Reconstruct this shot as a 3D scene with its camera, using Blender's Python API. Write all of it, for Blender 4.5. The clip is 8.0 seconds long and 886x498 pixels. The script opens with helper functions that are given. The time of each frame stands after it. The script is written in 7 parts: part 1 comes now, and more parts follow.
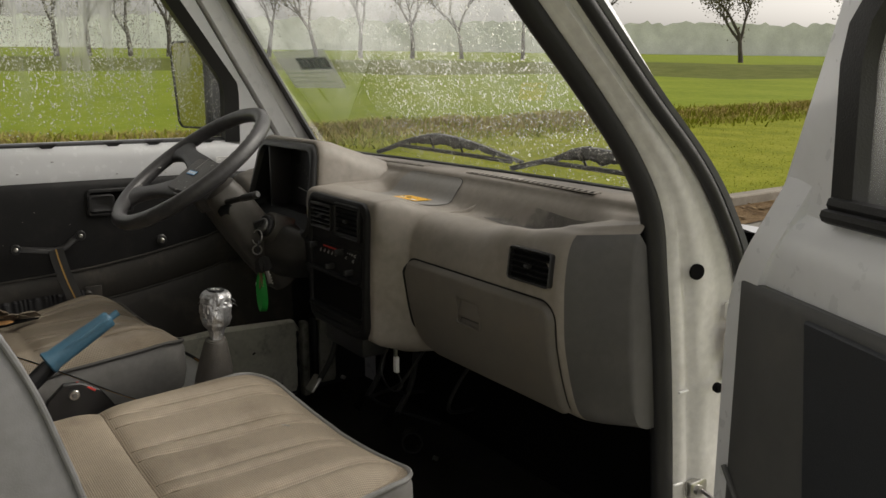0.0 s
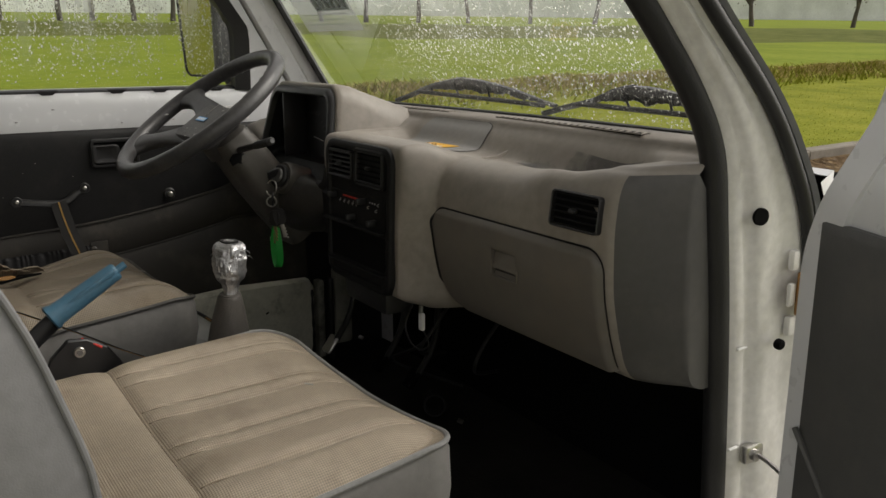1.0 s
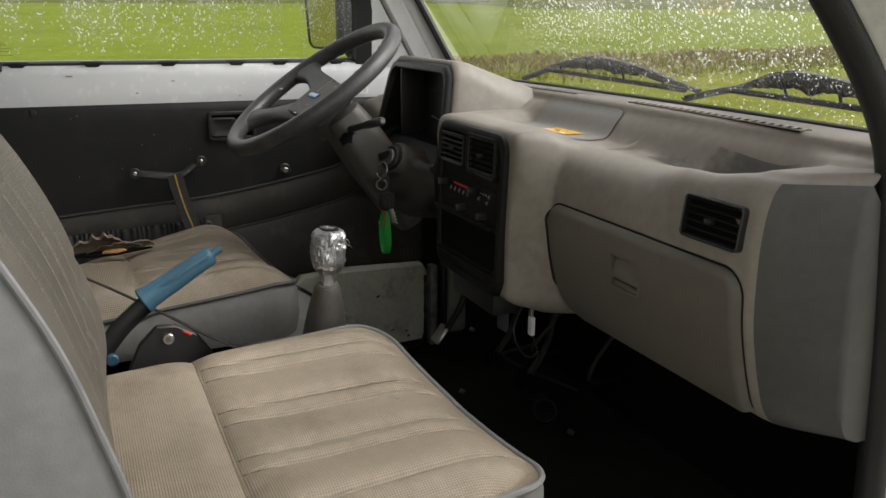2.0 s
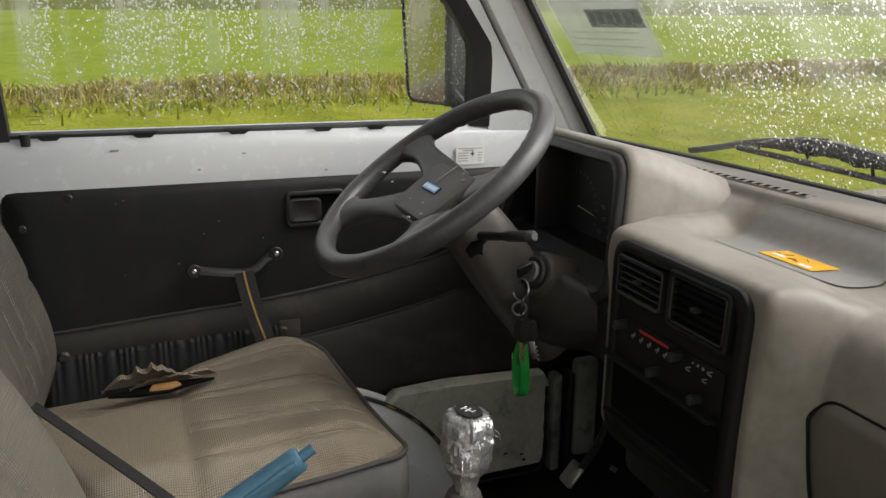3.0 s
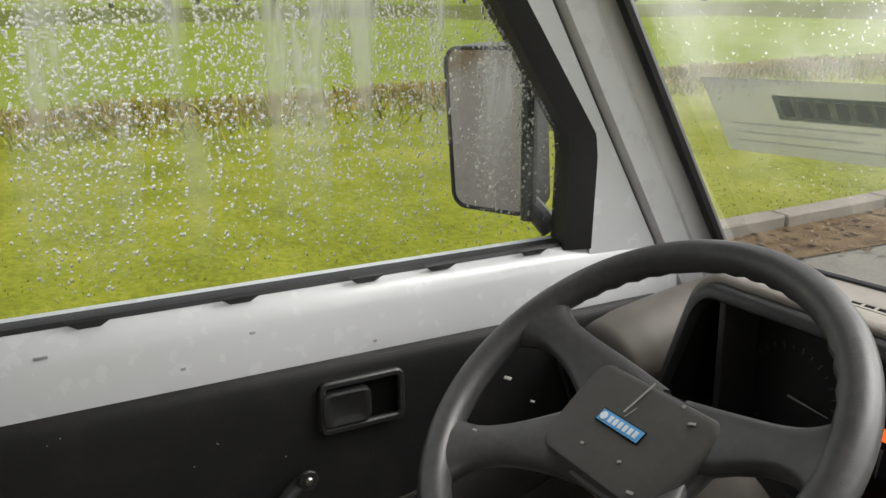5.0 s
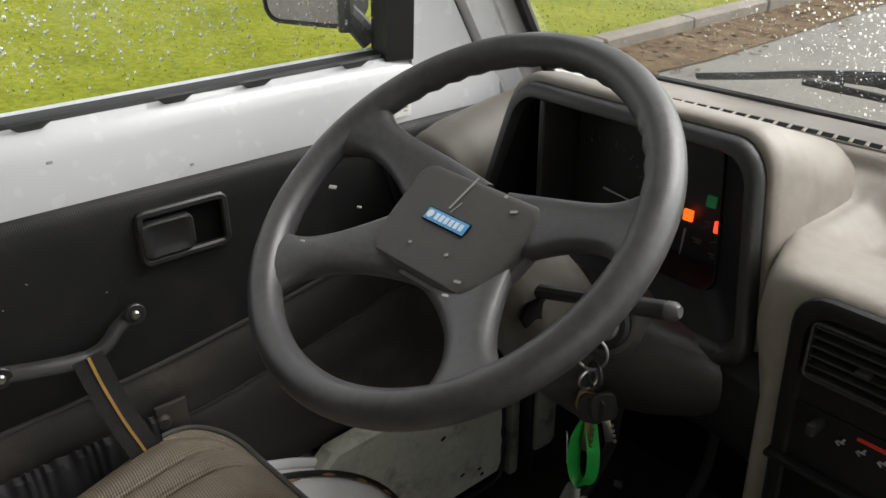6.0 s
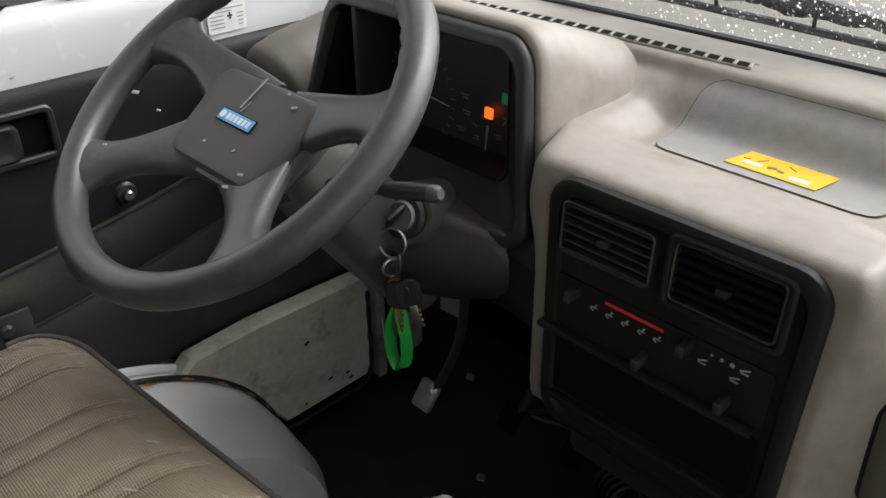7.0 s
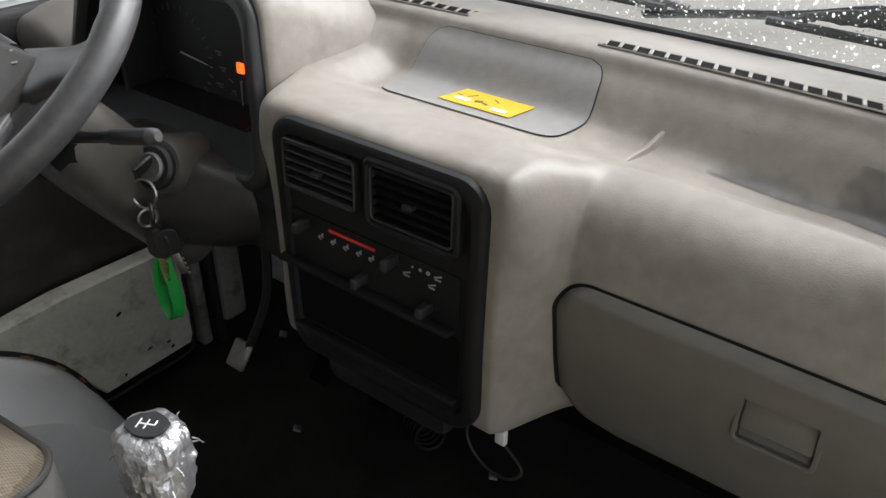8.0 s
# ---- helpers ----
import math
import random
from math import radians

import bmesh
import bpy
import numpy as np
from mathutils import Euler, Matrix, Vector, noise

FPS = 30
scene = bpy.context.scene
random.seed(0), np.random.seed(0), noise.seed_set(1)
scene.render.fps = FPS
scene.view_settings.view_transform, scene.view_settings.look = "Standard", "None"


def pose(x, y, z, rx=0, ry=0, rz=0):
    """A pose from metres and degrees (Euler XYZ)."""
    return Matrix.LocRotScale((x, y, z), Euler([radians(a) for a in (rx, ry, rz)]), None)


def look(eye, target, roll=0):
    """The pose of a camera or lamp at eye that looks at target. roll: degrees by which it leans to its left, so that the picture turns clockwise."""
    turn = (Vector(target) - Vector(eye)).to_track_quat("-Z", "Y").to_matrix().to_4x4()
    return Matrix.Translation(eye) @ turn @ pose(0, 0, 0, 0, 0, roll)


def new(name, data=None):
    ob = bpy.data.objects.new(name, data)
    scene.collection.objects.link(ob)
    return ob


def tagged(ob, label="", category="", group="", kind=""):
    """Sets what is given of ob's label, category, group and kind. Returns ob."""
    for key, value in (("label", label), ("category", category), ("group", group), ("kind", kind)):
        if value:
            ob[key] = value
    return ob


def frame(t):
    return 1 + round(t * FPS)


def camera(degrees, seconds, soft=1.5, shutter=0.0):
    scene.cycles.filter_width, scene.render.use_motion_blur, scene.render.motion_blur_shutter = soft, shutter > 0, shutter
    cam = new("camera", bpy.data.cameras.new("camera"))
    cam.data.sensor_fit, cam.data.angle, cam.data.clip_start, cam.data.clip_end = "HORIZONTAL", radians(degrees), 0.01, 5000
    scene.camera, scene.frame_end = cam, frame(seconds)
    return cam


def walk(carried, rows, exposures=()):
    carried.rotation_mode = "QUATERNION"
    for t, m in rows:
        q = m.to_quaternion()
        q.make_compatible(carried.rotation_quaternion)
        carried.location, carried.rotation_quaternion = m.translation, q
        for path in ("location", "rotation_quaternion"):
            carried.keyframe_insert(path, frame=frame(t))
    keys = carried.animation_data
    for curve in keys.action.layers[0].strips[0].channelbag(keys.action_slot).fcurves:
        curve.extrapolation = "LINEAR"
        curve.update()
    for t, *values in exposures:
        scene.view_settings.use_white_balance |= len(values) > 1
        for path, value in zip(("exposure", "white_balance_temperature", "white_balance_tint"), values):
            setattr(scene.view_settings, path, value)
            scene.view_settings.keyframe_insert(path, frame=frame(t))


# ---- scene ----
cam = camera(57.3, 8.0)
PATH = [
    (0, (1.234, 0.093, 1.436), (-0.362, 1.198, 0.957), 0.7),
    (0.5, (1.144, 0.085, 1.407), (-0.412, 1.241, 0.915), 0.7),
    (1, (1.143, 0.111, 1.385), (-0.444, 1.193, 0.827), 0.6),
    (1.2, (1.164, 0.122, 1.384), (-0.457, 1.128, 0.784), 0.4),
    (2.3, (0.953, 0.217, 1.391), (-0.794, 0.965, 0.767), 0.8),
    (2.5, (0.867, 0.219, 1.404), (-0.886, 0.948, 0.776), 0.6),
    (3, (0.622, 0.241, 1.445), (-1.159, 0.907, 0.826), 0.6),
    (3.5, (0.403, 0.233, 1.498), (-1.397, 0.849, 0.884), -0.0),
    (4, (0.247, 0.202, 1.523), (-1.564, 0.817, 0.938), -0.2),
    (4.2, (0.198, 0.215, 1.524), (-1.621, 0.812, 0.946), -0.7),
    (5.3, (0.057, 0.21, 1.495), (-1.524, 1.234, 0.823), 0.2),
    (5.5, (0.051, 0.216, 1.481), (-1.452, 1.289, 0.714), 0.5),
    (6, (0.079, 0.223, 1.477), (-1.263, 1.352, 0.517), 0.5),
    (6.5, (0.135, 0.245, 1.471), (-1.113, 1.416, 0.437), 1.0),
    (7, (0.203, 0.275, 1.474), (-0.975, 1.457, 0.373), 1.1),
    (7.5, (0.28, 0.297, 1.474), (-0.828, 1.536, 0.361), 1.2),
    (8, (0.361, 0.319, 1.467), (-0.629, 1.649, 0.349), 1.9),
]
EXPOSURES = ((0, 0.45, 7100, 11), (1, 0.5, 7000, 11), (2.5, 1.05, 6600, 10), (4, 0.85, 6900, 10), (5.5, 1.13, 6550, 10), (6.5, 1.34, 6550, 11), (8, 1.60, 6250, 12))
SKY, SUN, DOOR_ANGLE, DOOR_HINGE = 0.15, 0.8, 66.0, (0.714, 0.915)

# the van leans a little to its left and dips at its nose; all of the cab is drawn in the van's own axes (x right, y ahead, z up)
VAN = pose(0, 0, 0, -0.85, -2.4, 0)
walk(cam, [(t, look(eye, target, roll)) for t, eye, target, roll in PATH], EXPOSURES)

# ---- light ----
world = bpy.data.worlds.new("overcast")
scene.world = world
world.use_nodes = True
wn, wl = world.node_tree.nodes, world.node_tree.links
sky = wn.new("ShaderNodeTexSky")
sky.sky_type, sky.sun_disc = "NISHITA", False
sky.sun_elevation, sky.sun_rotation = radians(38), radians(20)
sky.dust_density, sky.air_density = 3.0, 1.0
grey = wn.new("ShaderNodeHueSaturation")
grey.inputs["Saturation"].default_value = 0.08
wl.new(sky.outputs[0], grey.inputs["Color"])
wl.new(grey.outputs[0], wn["Background"].inputs[0])
wn["Background"].inputs[1].default_value = SKY
sun_data = bpy.data.lights.new("sun", "SUN")
sun_data.energy, sun_data.angle, sun_data.color = SUN, radians(30), (1.0, 0.97, 0.93)
sun = new("sun", sun_data)
sun.matrix_world = look((0, 0, 50), (-13, -36, 0))

# ---- materials ----
MATS = {}


def mat(name, color, rough=0.6, metal=0.0, vary=0.15, scale=6.0, bump=0.0, bump_scale=300.0, fine=0.08, dirt=None, dirt_amount=0.0, spec=0.5, coat=0.0, random_piece=0.0):
    """A surface with variation at two scales, an optional dirt layer and a fine relief."""
    if name in MATS:
        return MATS[name]
    m = bpy.data.materials.new(name)
    m.use_nodes = True
    n, l = m.node_tree.nodes, m.node_tree.links
    b = n["Principled BSDF"]
    b.inputs["Roughness"].default_value, b.inputs["Metallic"].default_value = rough, metal
    b.inputs["Specular IOR Level"].default_value, b.inputs["Coat Weight"].default_value = spec, coat
    tc = n.new("ShaderNodeTexCoord")
    big = n.new("ShaderNodeTexNoise")
    big.inputs["Scale"].default_value, big.inputs["Detail"].default_value = scale, 5
    small = n.new("ShaderNodeTexNoise")
    small.inputs["Scale"].default_value, small.inputs["Detail"].default_value = scale * 14, 3
    l.new(tc.outputs["Object"], big.inputs["Vector"])
    l.new(tc.outputs["Object"], small.inputs["Vector"])
    ramp = n.new("ShaderNodeMapRange")
    ramp.inputs["From Min"].default_value, ramp.inputs["From Max"].default_value = 0.3, 0.7
    ramp.inputs["To Min"].default_value, ramp.inputs["To Max"].default_value = 1 - vary, 1 + vary
    l.new(big.outputs["Fac"], ramp.inputs["Value"])
    ramp2 = n.new("ShaderNodeMapRange")
    ramp2.inputs["From Min"].default_value, ramp2.inputs["From Max"].default_value = 0.3, 0.7
    ramp2.inputs["To Min"].default_value, ramp2.inputs["To Max"].default_value = 1 - fine, 1 + fine
    l.new(small.outputs["Fac"], ramp2.inputs["Value"])
    mul = n.new("ShaderNodeMath")
    mul.operation = "MULTIPLY"
    l.new(ramp.outputs[0], mul.inputs[0])
    l.new(ramp2.outputs[0], mul.inputs[1])
    last = mul.outputs[0]
    if random_piece:
        info = n.new("ShaderNodeObjectInfo")
        r3 = n.new("ShaderNodeMapRange")
        r3.inputs["To Min"].default_value, r3.inputs["To Max"].default_value = 1 - random_piece, 1 + random_piece
        l.new(info.outputs["Random"], r3.inputs["Value"])
        m3 = n.new("ShaderNodeMath")
        m3.operation = "MULTIPLY"
        l.new(last, m3.inputs[0])
        l.new(r3.outputs[0], m3.inputs[1])
        last = m3.outputs[0]
    mix = n.new("ShaderNodeVectorMath")
    mix.operation = "SCALE"
    mix.inputs[0].default_value = color
    l.new(last, mix.inputs["Scale"])
    col = mix.outputs[0]
    if dirt:
        dn = n.new("ShaderNodeTexNoise")
        dn.inputs["Scale"].default_value, dn.inputs["Detail"].default_value, dn.inputs["Roughness"].default_value = scale * 2.3, 8, 0.65
        l.new(tc.outputs["Object"], dn.inputs["Vector"])
        dr = n.new("ShaderNodeMapRange")
        dr.inputs["From Min"].default_value, dr.inputs["From Max"].default_value = 0.52, 0.72
        dr.inputs["To Max"].default_value = dirt_amount
        l.new(dn.outputs["Fac"], dr.inputs["Value"])
        dm = n.new("ShaderNodeMix")
        dm.data_type = "RGBA"
        l.new(dr.outputs[0], dm.inputs["Factor"])
        l.new(col, dm.inputs[6])
        dm.inputs[7].default_value = (*dirt, 1)
        col = dm.outputs[2]
    l.new(col, b.inputs["Base Color"])
    rr = n.new("ShaderNodeMapRange")
    rr.inputs["To Min"].default_value, rr.inputs["To Max"].default_value = max(rough - 0.1, 0.02), min(rough + 0.1, 1)
    l.new(small.outputs["Fac"], rr.inputs["Value"])
    l.new(rr.outputs[0], b.inputs["Roughness"])
    if bump:
        bn = n.new("ShaderNodeTexNoise")
        bn.inputs["Scale"].default_value, bn.inputs["Detail"].default_value = bump_scale, 2
        l.new(tc.outputs["Object"], bn.inputs["Vector"])
        bp = n.new("ShaderNodeBump")
        bp.inputs["Strength"].default_value, bp.inputs["Distance"].default_value = bump, 0.002
        l.new(bn.outputs["Fac"], bp.inputs["Height"])
        l.new(bp.outputs[0], b.inputs["Normal"])
    MATS[name] = m
    return m


def weave(name, color, pitch, depth=0.5, rough=0.6, dirt=(0.08, 0.06, 0.045), dirt_amount=0.35, plane="xy", groove=0.0):
    """Vinyl or cloth pressed with a fine diamond pattern of that pitch in metres."""
    m = mat(name, color, rough, vary=0.14, scale=5.0, fine=0.07, dirt=dirt, dirt_amount=dirt_amount)
    n, l = m.node_tree.nodes, m.node_tree.links
    tc = n.new("ShaderNodeTexCoord")
    sep = n.new("ShaderNodeSeparateXYZ")
    l.new(tc.outputs["Object"], sep.inputs[0])
    waves = []
    for sign in (1, -1):
        add = n.new("ShaderNodeMath")
        add.operation = "MULTIPLY_ADD"
        l.new(sep.outputs["XYZ".index(plane[0].upper())], add.inputs[0])
        add.inputs[1].default_value = sign
        l.new(sep.outputs["XYZ".index(plane[1].upper())], add.inputs[2])
        sc = n.new("ShaderNodeMath")
        sc.operation = "MULTIPLY"
        sc.inputs[1].default_value = 2 * math.pi / (pitch * 1.41)
        l.new(add.outputs[0], sc.inputs[0])
        sn = n.new("ShaderNodeMath")
        sn.operation = "SINE"
        l.new(sc.outputs[0], sn.inputs[0])
        waves.append(sn)
    mx = n.new("ShaderNodeMath")
    mx.operation = "MULTIPLY"
    l.new(waves[0].outputs[0], mx.inputs[0])
    l.new(waves[1].outputs[0], mx.inputs[1])
    if groove:
        # the pressed grooves are darker and the ridges between them lighter
        base = n["Principled BSDF"].inputs["Base Color"]
        ra, mu = n.new("ShaderNodeMapRange"), n.new("ShaderNodeMix")
        mu.data_type, mu.blend_type = "RGBA", "MULTIPLY"
        mu.inputs["Factor"].default_value = 1.0
        ra.inputs["From Min"].default_value, ra.inputs["To Min"].default_value, ra.inputs["To Max"].default_value = -1.0, 1 - groove, 1 + groove * 0.5
        l.new(mx.outputs[0], ra.inputs["Value"])
        l.new(base.links[0].from_socket, mu.inputs[6])
        l.new(ra.outputs[0], mu.inputs[7])
        l.new(mu.outputs[2], base)
    bp = n.new("ShaderNodeBump")
    bp.inputs["Strength"].default_value, bp.inputs["Distance"].default_value = depth, 0.003
    l.new(mx.outputs[0], bp.inputs["Height"])
    l.new(bp.outputs[0], n["Principled BSDF"].inputs["Normal"])
    return m


DASH = mat("dash_plastic", (0.232, 0.208, 0.181), 0.5, vary=0.14, scale=5, fine=0.10, bump=0.12, bump_scale=900, dirt=(0.13, 0.105, 0.08), dirt_amount=0.5)
# dash plastic made darker: shade on the lid and duct is in the colour
DASH_SHADED = mat("shaded_dash_plastic", (0.122, 0.111, 0.097), 0.55, vary=0.10, scale=4, bump=0.10, bump_scale=900, dirt=(0.15, 0.12, 0.09), dirt_amount=0.4)
LID = mat("lid_plastic", (0.232, 0.224, 0.214), 0.5, vary=0.05, scale=7, bump=0.15, bump_scale=900)
BLACK = mat("black_plastic", (0.017, 0.017, 0.018), 0.45, vary=0.2, scale=8, bump=0.12, bump_scale=1200)
PANEL = mat("deep_black_plastic", (0.0085, 0.0085, 0.009), 0.55, vary=0.2, scale=8, bump=0.12, bump_scale=1200, spec=0.22, dirt=(0.03, 0.028, 0.025), dirt_amount=0.2)
SATIN = mat("satin_black_plastic", (0.019, 0.019, 0.02), 0.42, vary=0.15, scale=8, bump=0.1, bump_scale=1200, dirt=(0.06, 0.055, 0.05), dirt_amount=0.2)
# near-black for black parts and for shade painted into recesses and the footwell
BLACK_AND_SHADE = mat("black_and_recess_shade", (0.004, 0.004, 0.004), 0.9, spec=0.1)
RIM = mat("wheel_plastic", (0.053, 0.052, 0.054), 0.36, vary=0.25, scale=11, fine=0.15, bump=0.10, bump_scale=900, dirt=(0.11, 0.105, 0.10), dirt_amount=0.35)
WETBLACK = mat("wet_black_metal", (0.010, 0.010, 0.011), 0.3, vary=0.4, scale=60, bump=0.7, bump_scale=260)
PAD = mat("wheel_pad_plastic", (0.062, 0.058, 0.054), 0.5, vary=0.1, scale=10, bump=0.2, bump_scale=1400, dirt=(0.13, 0.12, 0.11), dirt_amount=0.2)
SHROUD = mat("shroud_plastic", (0.075, 0.069, 0.061), 0.45, vary=0.2, scale=7, bump=0.2, bump_scale=1000, dirt=(0.018, 0.017, 0.016), dirt_amount=0.8)
PAINT = mat("white_paint", (0.74, 0.75, 0.765), 0.3, vary=0.02, fine=0.02, scale=3, dirt=(0.45, 0.44, 0.42), dirt_amount=0.06, coat=0.3)
DOORPAINT = mat("silver_white_paint", (0.62, 0.63, 0.645), 0.25, vary=0.012, scale=3, fine=0.012, coat=0.25)
JAMB = mat("jamb_paint", (0.68, 0.67, 0.64), 0.38, vary=0.05, scale=6, dirt=(0.40, 0.36, 0.30), dirt_amount=0.3, coat=0.15)
PRIMER = mat("grey_green_sheet_metal", (0.54, 0.535, 0.455), 0.45, vary=0.22, scale=8, dirt=(0.07, 0.06, 0.04), dirt_amount=0.75)
ARCH = mat("arch_paint", (0.82, 0.82, 0.815), 0.22, vary=0.03, scale=5, fine=0.015, dirt=(0.30, 0.26, 0.22), dirt_amount=0.15)
CARD = weave("door_card_vinyl", (0.0135, 0.0135, 0.014), 0.0032, 0.16, 0.5, (0.06, 0.056, 0.052), 0.22, "yz")
CARD.node_tree.nodes["Principled BSDF"].inputs["Specular IOR Level"].default_value = 0.28
CARDLOW = mat("lower_card_vinyl", (0.033, 0.030, 0.026), 0.5, vary=0.15, scale=7, bump=0.2, bump_scale=700, dirt=(0.12, 0.105, 0.085), dirt_amount=0.4)
POCKET = mat("pocket_vinyl", (0.017, 0.017, 0.0185), 0.62, spec=0.22, vary=0.2, scale=9, bump=0.2, bump_scale=400)
SEAT = weave("seat_vinyl", (0.395, 0.330, 0.250), 0.0036, 0.36, 0.42, (0.17, 0.125, 0.085), 0.5, groove=0.34)
SEATOLD = weave("worn_seat_vinyl", (0.285, 0.237, 0.178), 0.0036, 0.45, 0.34, (0.17, 0.12, 0.08), 0.5, groove=0.36)
# backrests repeat the cushions' pressed vinyl in darker tones, the driver's darkest
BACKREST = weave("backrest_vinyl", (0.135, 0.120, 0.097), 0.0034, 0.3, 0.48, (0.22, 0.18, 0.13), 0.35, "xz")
BACKREST_DRIVER = weave("driver_backrest_vinyl", (0.092, 0.082, 0.066), 0.0042, 0.4, 0.48, (0.07, 0.055, 0.04), 0.35, "xz")
SIDE = mat("seat_side_vinyl", (0.19, 0.185, 0.178), 0.45, vary=0.12, scale=6, bump=0.15, bump_scale=600, dirt=(0.09, 0.08, 0.07), dirt_amount=0.4)
BACKSIDE = mat("backrest_side_vinyl", (0.195, 0.195, 0.20), 0.5, vary=0.08, scale=5, bump=0.15, bump_scale=600)
SEAM = mat("seat_seam", (0.17, 0.135, 0.095), 0.7, vary=0.15, scale=40)
PIPING = mat("seat_piping", (0.24, 0.24, 0.235), 0.4, vary=0.1, scale=20)
DARKPIPE = mat("dark_piping", (0.075, 0.072, 0.068), 0.45, vary=0.15, scale=20)
FOAM = mat("seat_foam", (0.42, 0.22, 0.08), 0.9, vary=0.3, scale=40, bump=0.8, bump_scale=400)
CARPET = mat("black_rubber_mat", (0.020, 0.019, 0.017), 0.7, spec=0.2, vary=0.4, scale=10, bump=0.5, bump_scale=220, dirt=(0.035, 0.031, 0.026), dirt_amount=0.5)
RUBBER = mat("rubber_seal", (0.013, 0.013, 0.014), 0.5, vary=0.25, scale=14, bump=0.2, bump_scale=500)
STEEL = mat("bare_steel", (0.52, 0.51, 0.49), 0.32, metal=1.0, vary=0.2, scale=30)
DULL = mat("dull_metal", (0.22, 0.215, 0.21), 0.5, metal=0.8, vary=0.3, scale=30, bump=0.2, bump_scale=300)
FOIL = mat("crumpled_silver_tape", (0.44, 0.44, 0.45), 0.36, metal=0.8, vary=0.3, scale=34, bump=0.9, bump_scale=190)
BRASS = mat("brass_key", (0.50, 0.36, 0.20), 0.35, metal=1.0, vary=0.15, scale=40)
GREEN = mat("green_rubber_tag", (0.02, 0.36, 0.06), 0.4, vary=0.08, scale=30)
BLUE = mat("blue_grip_plastic", (0.05, 0.135, 0.205), 0.4, vary=0.12, scale=12, bump=0.15, bump_scale=500, dirt=(0.10, 0.15, 0.18), dirt_amount=0.4)
BADGE = mat("badge_blue", (0.10, 0.36, 0.70), 0.35, vary=0.1, scale=60)
BADGEW = mat("badge_silver", (0.72, 0.80, 0.88), 0.35, vary=0.05, scale=60)
WHITE = mat("white_print", (0.75, 0.75, 0.73), 0.5, vary=0.05)
GREYPRINT = mat("grey_print", (0.30, 0.30, 0.30), 0.5, vary=0.1)
DARKPRINT = mat("dark_print", (0.06, 0.06, 0.065), 0.5, vary=0.1)
DIMPRINT = mat("dim_print", (0.10, 0.10, 0.10), 0.5, vary=0.1)
RED = mat("red_print", (0.55, 0.03, 0.02), 0.45, vary=0.05)
ORANGE = mat("orange_yellow_sticker", (0.80, 0.42, 0.012), 0.4, vary=0.06, scale=30, dirt=(0.35, 0.16, 0.02), dirt_amount=0.35)
BROWN = mat("brown_print", (0.16, 0.09, 0.03), 0.6)
STRAP = mat("black_webbing", (0.012, 0.012, 0.012), 0.6, vary=0.2, scale=30, bump=0.4, bump_scale=600)
STRIPE = mat("ochre_webbing_stripe", (0.42, 0.24, 0.06), 0.6, vary=0.1, scale=60)
RUST = mat("rusty_hinge", (0.33, 0.17, 0.05), 0.6, vary=0.35, scale=40, bump=0.3, bump_scale=300)
# unseen roof lining and bulkhead are kept pale to bounce light into the cab
HEADLINER = mat("pale_bounce_lining", (0.70, 0.70, 0.68), 0.8, vary=0.06, scale=5)
BULKHEAD = mat("pale_bounce_bulkhead", (0.55, 0.55, 0.54), 0.6, vary=0.1, scale=5)
BOOT = mat("grey_rubber_boot", (0.085, 0.078, 0.07), 0.6, vary=0.2, scale=18, bump=0.3, bump_scale=400, dirt=(0.14, 0.12, 0.10), dirt_amount=0.3)
SCRATCH = mat("pale_scuff", (0.36, 0.35, 0.33), 0.6)


def glowing(name, color, strength):
    m = bpy.data.materials.new(name)
    m.use_nodes = True
    b = m.node_tree.nodes["Principled BSDF"]
    b.inputs["Base Color"].default_value = (*color, 1)
    b.inputs["Emission Color"].default_value = (*color, 1)
    b.inputs["Emission Strength"].default_value = strength
    return m


LAMPRED = glowing("red_warning_lamp", (1.0, 0.04, 0.02), 1.1)
LAMPORANGE = glowing("orange_warning_lamp", (1.0, 0.11, 0.01), 0.7)
LAMPGREEN = glowing("green_warning_lamp", (0.02, 0.22, 0.07), 0.05)


